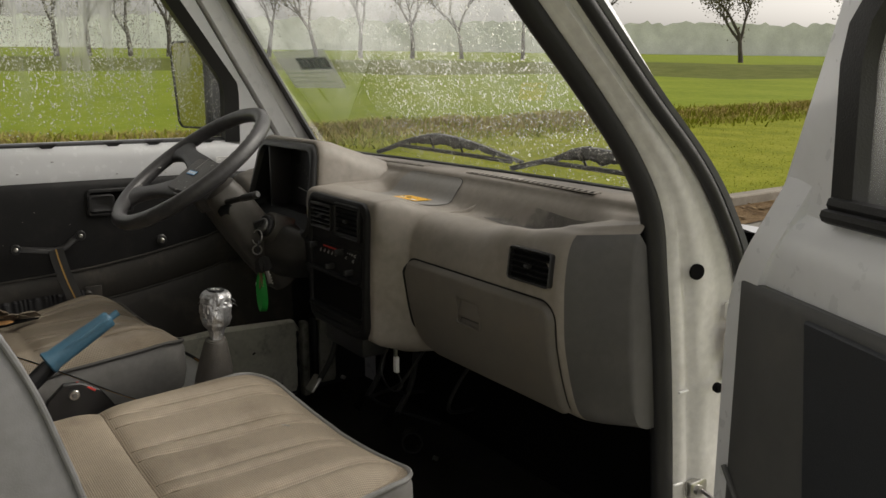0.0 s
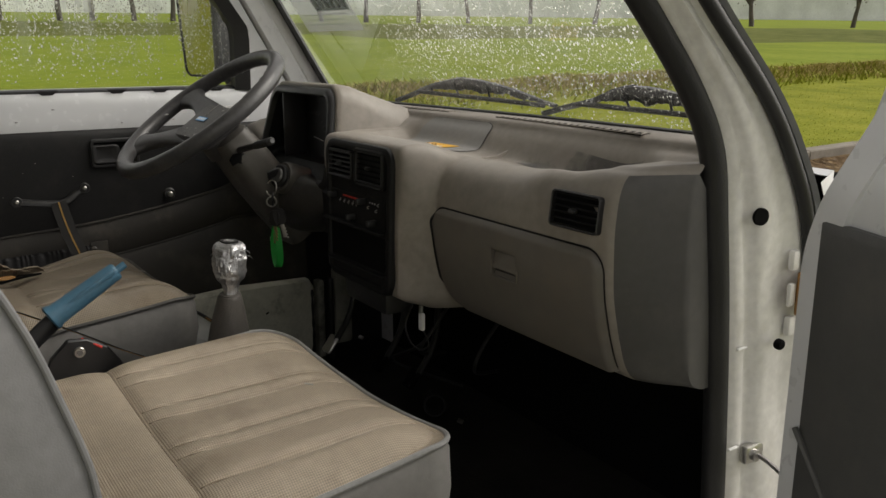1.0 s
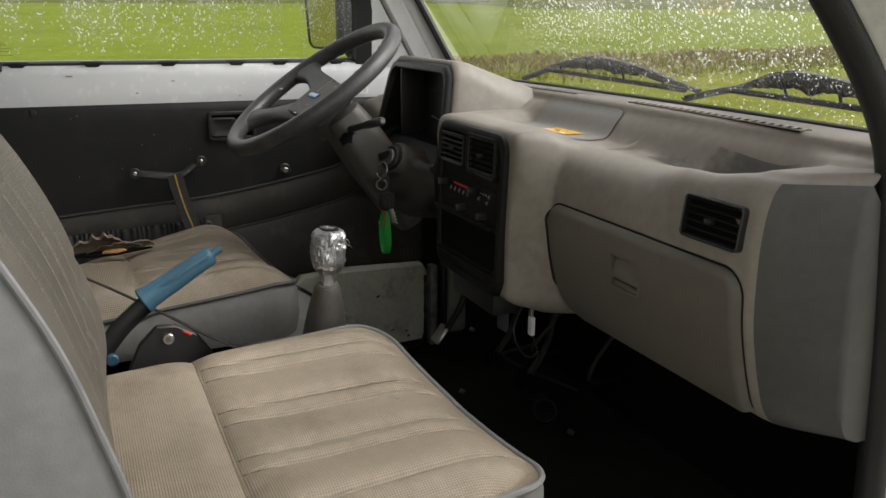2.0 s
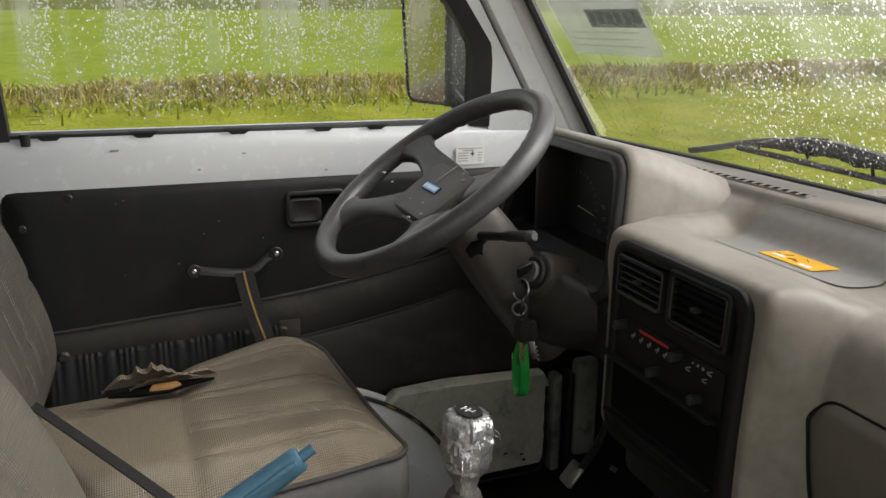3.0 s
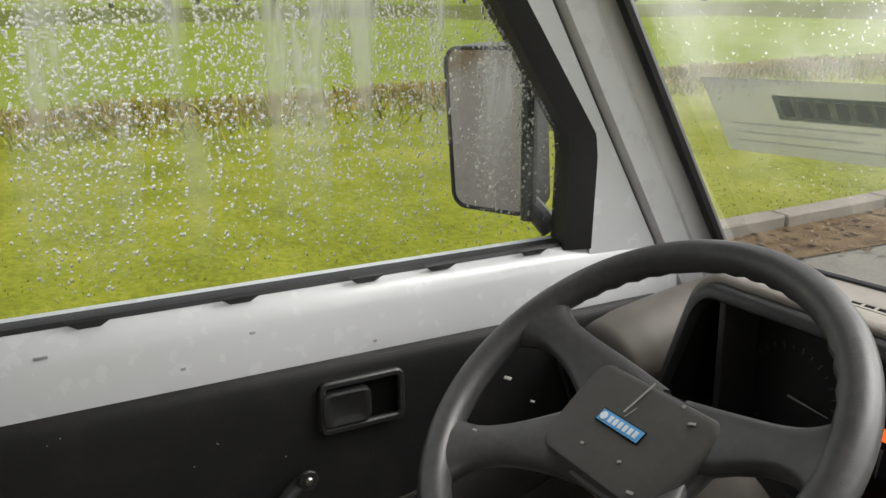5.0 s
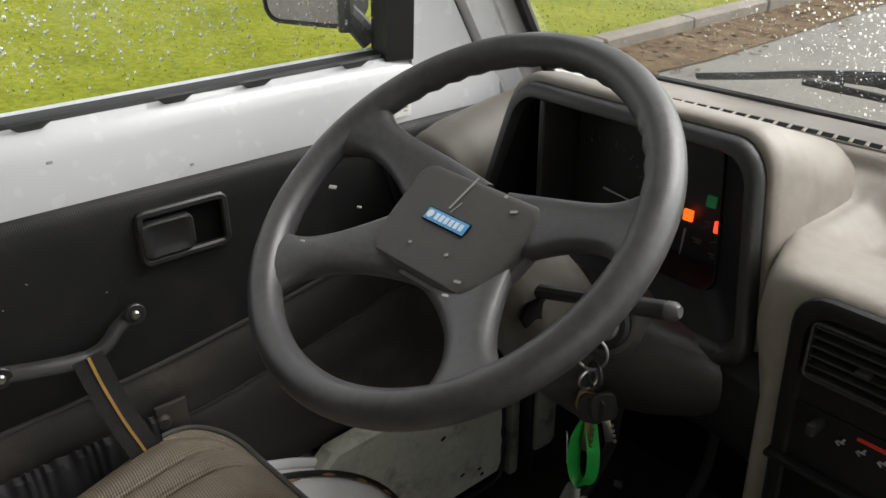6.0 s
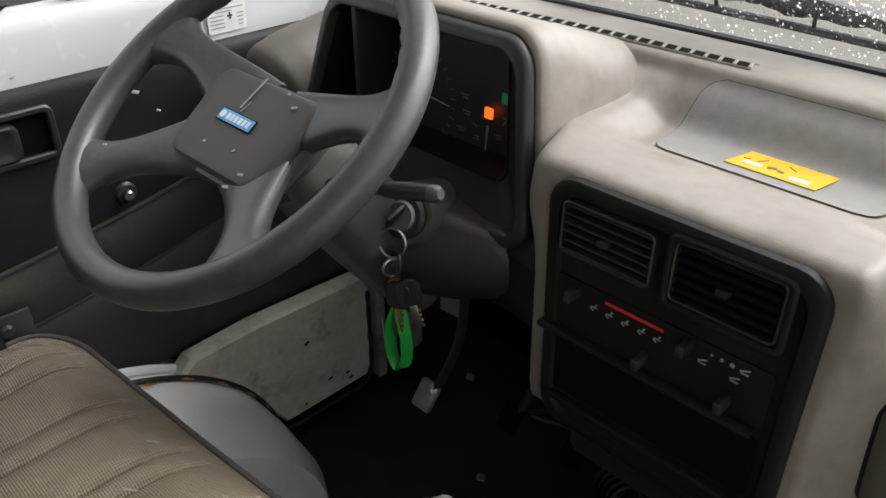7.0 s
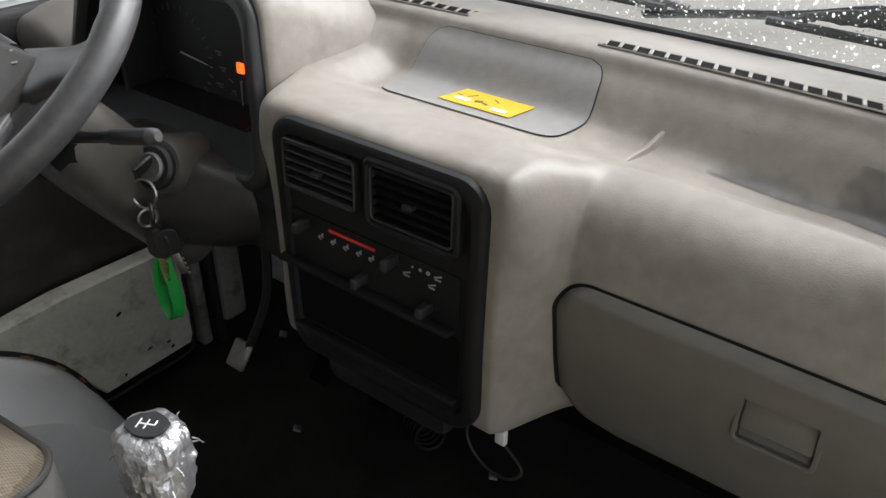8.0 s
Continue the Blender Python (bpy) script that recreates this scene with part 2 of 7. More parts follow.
def pane_material(name, fog, streak_axis, fog_low, fog_high):
    """Wet window glass: clear, with a milky film of condensation broken by vertical runs."""
    m = bpy.data.materials.new(name)
    m.use_nodes = True
    n, l = m.node_tree.nodes, m.node_tree.links
    n.remove(n["Principled BSDF"])
    out = n["Material Output"]
    tc = n.new("ShaderNodeTexCoord")
    mp = n.new("ShaderNodeMapping")
    mp.inputs["Scale"].default_value = (28, 28, 3.0) if streak_axis else (9, 9, 5)
    l.new(tc.outputs["Object"], mp.inputs[0])
    no = n.new("ShaderNodeTexNoise")
    no.inputs["Scale"].default_value, no.inputs["Detail"].default_value = 1.0, 6
    l.new(mp.outputs[0], no.inputs["Vector"])
    sep = n.new("ShaderNodeSeparateXYZ")
    l.new(tc.outputs["Object"], sep.inputs[0])
    hi = n.new("ShaderNodeMapRange")
    hi.inputs["From Min"].default_value, hi.inputs["From Max"].default_value = fog_low, fog_high
    l.new(sep.outputs["Z"], hi.inputs["Value"])
    pw = n.new("ShaderNodeMapRange")
    pw.inputs["From Min"].default_value, pw.inputs["From Max"].default_value = (0.46, 0.60) if streak_axis else (0.38, 0.66)
    l.new(no.outputs["Fac"], pw.inputs["Value"])
    f1 = n.new("ShaderNodeMath")
    f1.operation = "MULTIPLY"
    l.new(hi.outputs[0], f1.inputs[0])
    l.new(pw.outputs[0], f1.inputs[1])
    f2 = n.new("ShaderNodeMath")
    f2.operation = "MULTIPLY_ADD"
    l.new(f1.outputs[0], f2.inputs[0])
    f2.inputs[1].default_value, f2.inputs[2].default_value = fog, 0.015
    clear = n.new("ShaderNodeBsdfTransparent")
    clear.inputs[0].default_value = (0.93, 0.95, 0.94, 1)
    film = n.new("ShaderNodeBsdfTranslucent")
    film.inputs[0].default_value = (0.85, 0.87, 0.86, 1)
    mix = n.new("ShaderNodeMixShader")
    l.new(f2.outputs[0], mix.inputs[0])
    l.new(clear.outputs[0], mix.inputs[1])
    l.new(film.outputs[0], mix.inputs[2])
    gl = n.new("ShaderNodeBsdfGlossy")
    gl.inputs["Roughness"].default_value = 0.03
    lw = n.new("ShaderNodeLayerWeight")
    lw.inputs[0].default_value = 0.5
    fr = n.new("ShaderNodeMath")
    fr.operation = "POWER"
    fr.inputs[1].default_value = 3.5
    l.new(lw.outputs["Facing"], fr.inputs[0])
    mix2 = n.new("ShaderNodeMixShader")
    l.new(fr.outputs[0], mix2.inputs[0])
    l.new(mix.outputs[0], mix2.inputs[1])
    l.new(gl.outputs[0], mix2.inputs[2])
    l.new(mix2.outputs[0], out.inputs[0])
    return m


def clear_material(name, color, rough, ior=1.33):
    m = bpy.data.materials.new(name)
    m.use_nodes = True
    b = m.node_tree.nodes["Principled BSDF"]
    b.inputs["Base Color"].default_value = (*color, 1)
    b.inputs["Transmission Weight"].default_value, b.inputs["Roughness"].default_value, b.inputs["IOR"].default_value = 1.0, rough, ior
    return m


SCREENGLASS = pane_material("wet_windscreen_glass", 0.46, False, 1.30, 1.75)
DOORGLASS = pane_material("wet_door_glass", 0.52, True, 1.28, 1.56)
DROP = clear_material("water_drop", (1, 1, 1), 0.0)
# bright sky glints of the drops are put in as a milky white part
dn, dl = DROP.node_tree.nodes, DROP.node_tree.links
sky_white, blend = dn.new("ShaderNodeBsdfTranslucent"), dn.new("ShaderNodeMixShader")
sky_white.inputs[0].default_value, blend.inputs[0].default_value = (0.97, 0.97, 0.86, 1), 0.22
dl.new(dn["Principled BSDF"].outputs[0], blend.inputs[1])
dl.new(sky_white.outputs[0], blend.inputs[2])
dl.new(blend.outputs[0], dn["Material Output"].inputs[0])
MIRROR = mat("mirror_glass", (0.58, 0.58, 0.57), 0.04, metal=1.0, vary=0.03, scale=8)

# ---- helpers for shapes ----


def V3(*a):
    return Vector(a)


def finish(ob, angle=35):
    ob.data.polygons.foreach_set("use_smooth", [True] * len(ob.data.polygons))
    ob.data.set_sharp_from_angle(angle=radians(angle))
    return ob


def part(name, bm, material, parent, label="", angle=35):
    """Links a bmesh, drawn in the van's axes, as one mesh under a thing or a part."""
    bmesh.ops.recalc_face_normals(bm, faces=bm.faces)
    me = bpy.data.meshes.new(name)
    bm.to_mesh(me)
    bm.free()
    me.materials.append(material)
    ob = new(name, me)
    ob.parent = parent
    ob.matrix_parent_inverse = Matrix.Identity(4)
    base = parent.get("base")
    if base is not None:
        ob.matrix_basis = Matrix.Translation(-Vector(base))
    finish(ob, angle)
    return tagged(ob, label)


def thing(name, label, category, base, group="", kind=""):
    """An Empty at the base of a thing of the van; its parts are drawn in the van's axes."""
    ob = new(name)
    ob.empty_display_size = 0.05
    ob.matrix_basis = VAN @ Matrix.Translation(base)
    ob["base"] = list(base)
    return tagged(ob, label, category, group, kind)


def piece(name, bm, material, label, category, kind="", group="", angle=35, van=True):
    """A top-level thing of one mesh."""
    bmesh.ops.recalc_face_normals(bm, faces=bm.faces)
    me = bpy.data.meshes.new(name)
    bm.to_mesh(me)
    bm.free()
    me.materials.append(material)
    ob = new(name, me)
    if van:
        ob.matrix_basis = VAN
    finish(ob, angle)
    return tagged(ob, label, category, group, kind)


def loft(bm, rings, closed=True, cap=True):
    rows = [[bm.verts.new(p) for p in r] for r in rings]
    k = len(rows[0])
    for a, b in zip(rows, rows[1:]):
        for i in range(k if closed else k - 1):
            j = (i + 1) % k
            bm.faces.new((a[i], a[j], b[j], b[i]))
    if cap and closed:
        bm.faces.new(rows[0])
        bm.faces.new(rows[-1])
    return rows


def box(bm, c, s, bevel=0.0, m=None, seg=2):
    """A bevelled box of size s about c; m turns it about c."""
    r = bmesh.ops.create_cube(bm, size=1)
    vs = r["verts"]
    bmesh.ops.scale(bm, vec=s, verts=vs)
    if bevel:
        es = list({e for v in vs for e in v.link_edges})
        out = bmesh.ops.bevel(bm, geom=es, offset=bevel, segments=seg, affect="EDGES", profile=0.5)
        vs = list({v for f in out["faces"] for v in f.verts} | {v for v in vs if v.is_valid})
    mm = Matrix.Translation(c) @ (m.to_4x4() if m else Matrix.Identity(4))
    bmesh.ops.transform(bm, matrix=mm, verts=vs)
    return bm


def frame_of(d):
    d = Vector(d).normalized()
    u = d.orthogonal().normalized() if abs(d.z) > 0.9 else Vector((0, 0, 1)).cross(d).normalized()
    return d, u, d.cross(u)


def tube(bm, pts, r, n=10, cap=True, flat=1.0, up=None):
    """A round or flattened rod along points; r is one radius or one per point."""
    pts = [Vector(p) for p in pts]
    rr = r if isinstance(r, (list, tuple)) else [r] * len(pts)
    rings = []
    u = None
    for i, p in enumerate(pts):
        d = (pts[min(i + 1, len(pts) - 1)] - pts[max(i - 1, 0)]).normalized()
        if u is None:
            u = Vector(up) if up else d.orthogonal()
        u = (u - d * u.dot(d)).normalized()
        w = d.cross(u)
        rings.append([p + rr[i] * (math.cos(a) * u * flat + math.sin(a) * w) for a in (2 * math.pi * k / n for k in range(n))])
    loft(bm, rings, True, cap)
    return bm


def curve(pts, n=8):
    """A smooth line through points."""
    pts = [Vector(p) for p in pts]
    out = []
    for i in range(len(pts) - 1):
        a, b, c, d = pts[max(i - 1, 0)], pts[i], pts[i + 1], pts[min(i + 2, len(pts) - 1)]
        for k in range(n):
            t = k / n
            out.append(0.5 * (2 * b + (c - a) * t + (2 * a - 5 * b + 4 * c - d) * t * t + (3 * b - a - 3 * c + d) * t ** 3))
    out.append(pts[-1])
    return out


def disc(bm, c, d, r, h, n=20, bevel=0.0):
    """A short cylinder at c along d, with a rounded front edge."""
    d, u, w = frame_of(d)
    c = Vector(c)
    steps = [(r, 0), (r, h - bevel), (r - bevel, h)] if bevel else [(r, 0), (r, h)]
    loft(bm, [[c + d * z + q * (math.cos(a) * u + math.sin(a) * w) for a in (2 * math.pi * k / n for k in range(n))] for q, z in steps])
    return bm


def rounded(w, h, r, n=5):
    """The outline of a rounded rectangle about the origin."""
    out = []
    for cx, cy, a0 in ((w / 2 - r, h / 2 - r, 0), (-w / 2 + r, h / 2 - r, 90), (-w / 2 + r, -h / 2 + r, 180), (w / 2 - r, -h / 2 + r, 270)):
        for k in range(n + 1):
            a = radians(a0 + 90 * k / n)
            out.append((cx + r * math.cos(a), cy + r * math.sin(a)))
    return out


def plate(bm, outline, c, ux, uy, thick, bevel=0.0):
    """A flat piece of that outline in the plane of ux, uy at c, raised by thick along ux x uy."""
    ux, uy, c = Vector(ux).normalized(), Vector(uy).normalized(), Vector(c)
    n = ux.cross(uy)
    pts = [Vector(p) for p in outline]
    mid = sum(pts, Vector((0, 0))) / len(pts)

    def ring(z, inset):
        out = []
        for p in pts:
            q = p - mid
            k = max(0.0, 1 - inset / max(q.length, 1e-6))
            q = mid + q * k
            out.append(c + ux * q.x + uy * q.y + n * z)
        return out
    rings = [ring(0, 0), ring(thick - bevel, 0), ring(thick, bevel)] if bevel else [ring(0, 0), ring(thick, 0)]
    loft(bm, rings)
    return bm


def frame_ring(bm, w, h, r, width, c, ux, uy, thick, bevel=0.002):
    """A rounded rectangular bezel with an open middle."""
    ux, uy, c = Vector(ux).normalized(), Vector(uy).normalized(), Vector(c)
    n = ux.cross(uy)
    outer, inner = rounded(w, h, r), rounded(w - 2 * width, h - 2 * width, max(r - width, 0.002))
    def ring(o, z):
        return [c + ux * p[0] + uy * p[1] + n * z for p in o]
    ob, ib = rounded(w - 2 * bevel, h - 2 * bevel, max(r - bevel, 0.002)), rounded(w - 2 * width + 2 * bevel, h - 2 * width + 2 * bevel, max(r - width + bevel, 0.002))
    rings = [ring(outer, 0), ring(outer, thick - bevel), ring(ob, thick), ring(ib, thick), ring(inner, thick - bevel), ring(inner, 0)]
    loft(bm, rings + [rings[0]], True, False)
    bmesh.ops.remove_doubles(bm, verts=bm.verts, dist=1e-6)
    return bm


def lerp(a, b, t):
    return a + (b - a) * t


def table(rows, x):
    """Values between rows of (x, values...), eased."""
    if x <= rows[0][0]:
        return rows[0][1:]
    for a, b in zip(rows, rows[1:]):
        if x <= b[0]:
            t = (x - a[0]) / (b[0] - a[0])
            t = t * t * (3 - 2 * t)
            return [lerp(p, q, t) for p, q in zip(a[1:], b[1:])]
    return rows[-1][1:]


def words(text, size, m, material, parent, name="lettering", mirrored=False):
    """Lettering in the built-in font, centred on m (van axes)."""
    cu = bpy.data.curves.new(name, "FONT")
    cu.body, cu.size, cu.align_x, cu.align_y, cu.extrude, cu.resolution_u = text, size, "CENTER", "CENTER", 0.0002, 2
    tmp = bpy.data.objects.new(name, cu)
    me = bpy.data.meshes.new_from_object(tmp)
    bpy.data.objects.remove(tmp)
    me.materials.clear()
    me.materials.append(material)
    me.transform(m @ (Matrix.Diagonal((-1, 1, 1, 1)) if mirrored else Matrix.Identity(4)))
    ob = new(name, me)
    ob.parent = parent
    base = parent.get("base")
    if base is not None:
        ob.matrix_basis = Matrix.Translation(-Vector(base))
    return ob


def basis(c, ux, uy):
    ux, uy = Vector(ux).normalized(), Vector(uy).normalized()
    n = ux.cross(uy)
    return Matrix(((ux.x, uy.x, n.x, c[0]), (ux.y, uy.y, n.y, c[1]), (ux.z, uy.z, n.z, c[2]), (0, 0, 0, 1)))


def BM():
    return bmesh.new()

# ---- the cab: floor, shell, pillars, glass ----
FLOOR = 0.57


def screen_y(x, z):
    """The windscreen's inner face."""
    return 1.024 - 0.70 * (z - 1.234) - 0.075 * x * x


def grid_sheet(bm, xs, ys, f):
    rows = [[bm.verts.new(f(x, y)) for x in xs] for y in ys]
    for a, b in zip(rows, rows[1:]):
        for i in range(len(xs) - 1):
            bm.faces.new((a[i], a[i + 1], b[i + 1], b[i]))
    return rows


def span(a, b, n):
    return [lerp(a, b, i / n) for i in range(n + 1)]


def thicken(bm, *d):
    """Gives a sheet depth along the vector d."""
    r = bmesh.ops.extrude_face_region(bm, geom=bm.faces[:], use_keep_orig=True)
    vs = [g for g in r["geom"] if isinstance(g, bmesh.types.BMVert)]
    bmesh.ops.translate(bm, vec=Vector(d), verts=vs)
    return bm


def cab_shell():
    bm = BM()
    box(bm, (0, 0.42, FLOOR - 0.02), (1.30, 1.60, 0.04))
    piece("floor", bm, CARPET, "black rubber floor mat of a van cab, worn and dusty", "floor", "structure")
    # footwell shade is in the bulkhead's black; its sloped top stops light leaks
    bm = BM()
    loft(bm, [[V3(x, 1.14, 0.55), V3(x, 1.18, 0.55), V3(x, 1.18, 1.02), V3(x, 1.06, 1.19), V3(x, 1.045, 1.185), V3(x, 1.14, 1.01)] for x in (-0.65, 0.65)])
    piece("wall_front", bm, BLACK_AND_SHADE, "front bulkhead under the dashboard, black for the footwell shade", "wall", "structure")
    # bulkhead added out of view, pale so that it throws light forward
    bm = BM()
    box(bm, (0, -0.36, 1.13), (1.34, 0.03, 1.2), 0.005)
    piece("wall_back", bm, BULKHEAD, "pale bulkhead added out of view behind the seats", "wall", "structure")
    # headliner out of view, pale for more bounced light
    bm = BM()
    grid_sheet(bm, span(-0.64, 0.64, 12), span(-0.40, 0.665, 8), lambda x, y: V3(x, y, 1.765 - 0.03 * (x / 0.64) ** 4 + 0.0))
    thicken(bm, 0, 0, 0.03)
    piece("ceiling", bm, HEADLINER, "pale cab headliner out of view", "ceiling", "structure")
    # sheet metal of the left side below the door card and in front of the door
    bm = BM()
    box(bm, (-0.66, 0.42, 0.72), (0.03, 1.5, 0.62), 0.004)
    piece("wall_left", bm, BLACK, "dark inner sill of the left side", "wall", "structure")
    bm = BM()
    box(bm, (-0.649, -0.166, 1.2), (0.05, 0.368, 1.14), 0.01)
    piece("pillar_left", bm, HEADLINER, "grey pillar behind the left door", "pillar", "structure")
    bm = BM()
    box(bm, (0.645, -0.24, 1.2), (0.05, 0.24, 1.14), 0.012)
    piece("pillar_right", bm, JAMB, "painted pillar behind the right door opening", "pillar", "structure")
    bm = BM()
    box(bm, (0.645, 0.42, 0.56), (0.07, 1.1, 0.07), 0.012)
    piece("sill_right", bm, JAMB, "painted sill of the right door opening", "sill", "structure")


def side_panel():
    """The pale sheet metal in the left footwell, with its flange and seam."""
    t = thing("footwell_panel", "scuffed pale grey sheet metal panel in the footwell", "panel", (-0.57, 0.75, FLOOR), kind="structure")
    bm = BM()
    out = [(0.575, 0.775), (0.60, 0.797), (0.70, 0.803), (0.888, 0.796), (0.900, 0.775), (0.900, 0.635), (0.888, 0.608), (0.73, 0.604), (0.67, 0.690), (0.60, 0.745)]
    plate(bm, [(y, z) for y, z in out], (-0.585, 0, 0), (0, 1, 0), (0, 0, 1), 0.028, 0.006)
    part("sheet", bm, PRIMER, t)
    bm = BM()
    tube(bm, curve([(-0.5555, 0.655, 0.672), (-0.5550, 0.70, 0.622), (-0.5545, 0.725, 0.598), (-0.5540, 0.80, 0.597), (-0.5545, 0.875, 0.598), (-0.5545, 0.891, 0.625), (-0.5550, 0.892, 0.70), (-0.5550, 0.892, 0.77)], 5), [0.0022 + 0.0018 * math.sin(i * 1.9) ** 2 for i in range(36)], 7)
    part("sealer", bm, RUBBER, t, "cracked black sealer along the edge")
    # flange and corner post: shade is put into their grimy colour as well
    bm = BM()
    box(bm, (-0.566, 0.915, 0.69), (0.03, 0.02, 0.20), 0.006)
    part("flange", bm, mat("shaded_grimy_sheet_metal", (0.20, 0.20, 0.17), 0.6, vary=0.3, scale=14, dirt=(0.03, 0.026, 0.02), dirt_amount=0.8), t)
    bm = BM()
    box(bm, (-0.555, 0.938, 0.69), (0.03, 0.012, 0.21), 0.004)
    part("black_strip", bm, BLACK, t)
    bm = BM()
    box(bm, (-0.552, 0.97, 0.72), (0.03, 0.05, 0.20), 0.012)
    part("corner_post", bm, mat("shaded_grimy_sheet_metal", (0.20, 0.20, 0.17)), t)
    random.seed(5)
    for i in range(6):
        bm = BM()
        y, z = random.uniform(0.62, 0.87), random.uniform(0.62, 0.77)
        box(bm, (-0.5565, y, z), (0.0012, random.uniform(0.003, 0.010), random.uniform(0.002, 0.004)), 0, Euler((random.uniform(-1, 1), 0, 0)).to_matrix())
        part("chip", bm, BLACK_AND_SHADE, t, "dark paint chip")


def wheel_arch():
    t = thing("wheel_arch", "chipped grey-white painted wheel arch with rusty seam", "wheel arch", (-0.48, 0.40, FLOOR), kind="structure")
    bm = BM()
    rings = []
    for k in range(15):
        a = radians(lerp(88, -3, k / 14))
        y, z = 0.40 + 0.313 * math.cos(a), 0.565 + 0.260 * math.sin(a)
        n = (math.cos(a), math.sin(a))
        ring = []
        for x, drop in ((-0.62, 0.0), (-0.50, 0.0), (-0.44, 0.006), (-0.405, 0.025), (-0.39, 0.06), (-0.385, 0.14)):
            ring.append(V3(x, y - n[0] * drop, z - n[1] * drop))
        rings.append(ring)
    loft(bm, rings, False, False)
    part("dome", bm, ARCH, t)
    for k in range(7):
        a0 = radians(78 - 11 * k)
        bm = BM()
        tube(bm, [(-0.549 + 0.004 * math.sin(k * 2.1), 0.40 + 0.3175 * math.cos(a), 0.565 + 0.2645 * math.sin(a)) for a in (a0, a0 - 0.03, a0 - 0.07)], [0.0008, 0.0022, 0.0008], 6)
        part("rust_fleck", bm, RUST, t, "brown rust on the seam")
    for x, w in ((-0.555, 0.008), (-0.580, 0.014)):
        bm = BM()
        pts = [(x, 0.40 + 0.318 * math.cos(a), 0.565 + 0.265 * math.sin(a)) for a in (radians(lerp(88, 4, k / 16)) for k in range(17))]
        tube(bm, pts, w * 0.5, 8, flat=0.7)
        part("seam", bm, ARCH if w > 0.01 else RUBBER, t, "lapped seam with black sealer")


def left_pillar():
    """The windscreen pillar beside the driver: pale painted sections, groove and black seal."""
    t = thing("a_pillar_left", "pale painted windscreen pillar with black rubber seal", "pillar", (-0.61, 0.93, 1.2), kind="structure")
    def line(y0, dy, x0, dx, zs):
        return [V3(x0 + dx * (z - 1.2), y0 + dy * (z - 1.2), z) for z in zs]
    zs = span(1.14, 1.76, 8)
    bm = BM()
    section = ((-0.645, 0.923, 0.60), (-0.630, 0.925, 0.60), (-0.6225, 0.932, 0.60), (-0.6195, 0.950, 0.60), (-0.6175, 0.964, 0.60), (-0.6195, 0.9675, 0.60), (-0.6195, 0.9705, 0.60), (-0.6165, 0.974, 0.60), (-0.6145, 0.990, 0.61), (-0.612, 1.004, 0.62), (-0.66, 1.03, 0.62))
    loft(bm, [[V3(x + 0.06 * (z - 1.2), y - d * (z - 1.2), z) for x, y, d in section] for z in zs])
    part("pillar_trim", bm, PAINT, t)
    bm = BM()
    tube(bm, [(-0.603 + 0.06 * (z - 1.2), 1.008 - 0.635 * (z - 1.2), z) for z in zs], 0.0105, 8, flat=0.8)
    part("screen_seal", bm, RUBBER, t)
    bm = BM()
    tube(bm, [(-0.632 + 0.06 * (z - 1.2), 0.921 - 0.60 * (z - 1.2), z) for z in zs], 0.0022, 8)
    part("door_seal", bm, RUBBER, t)


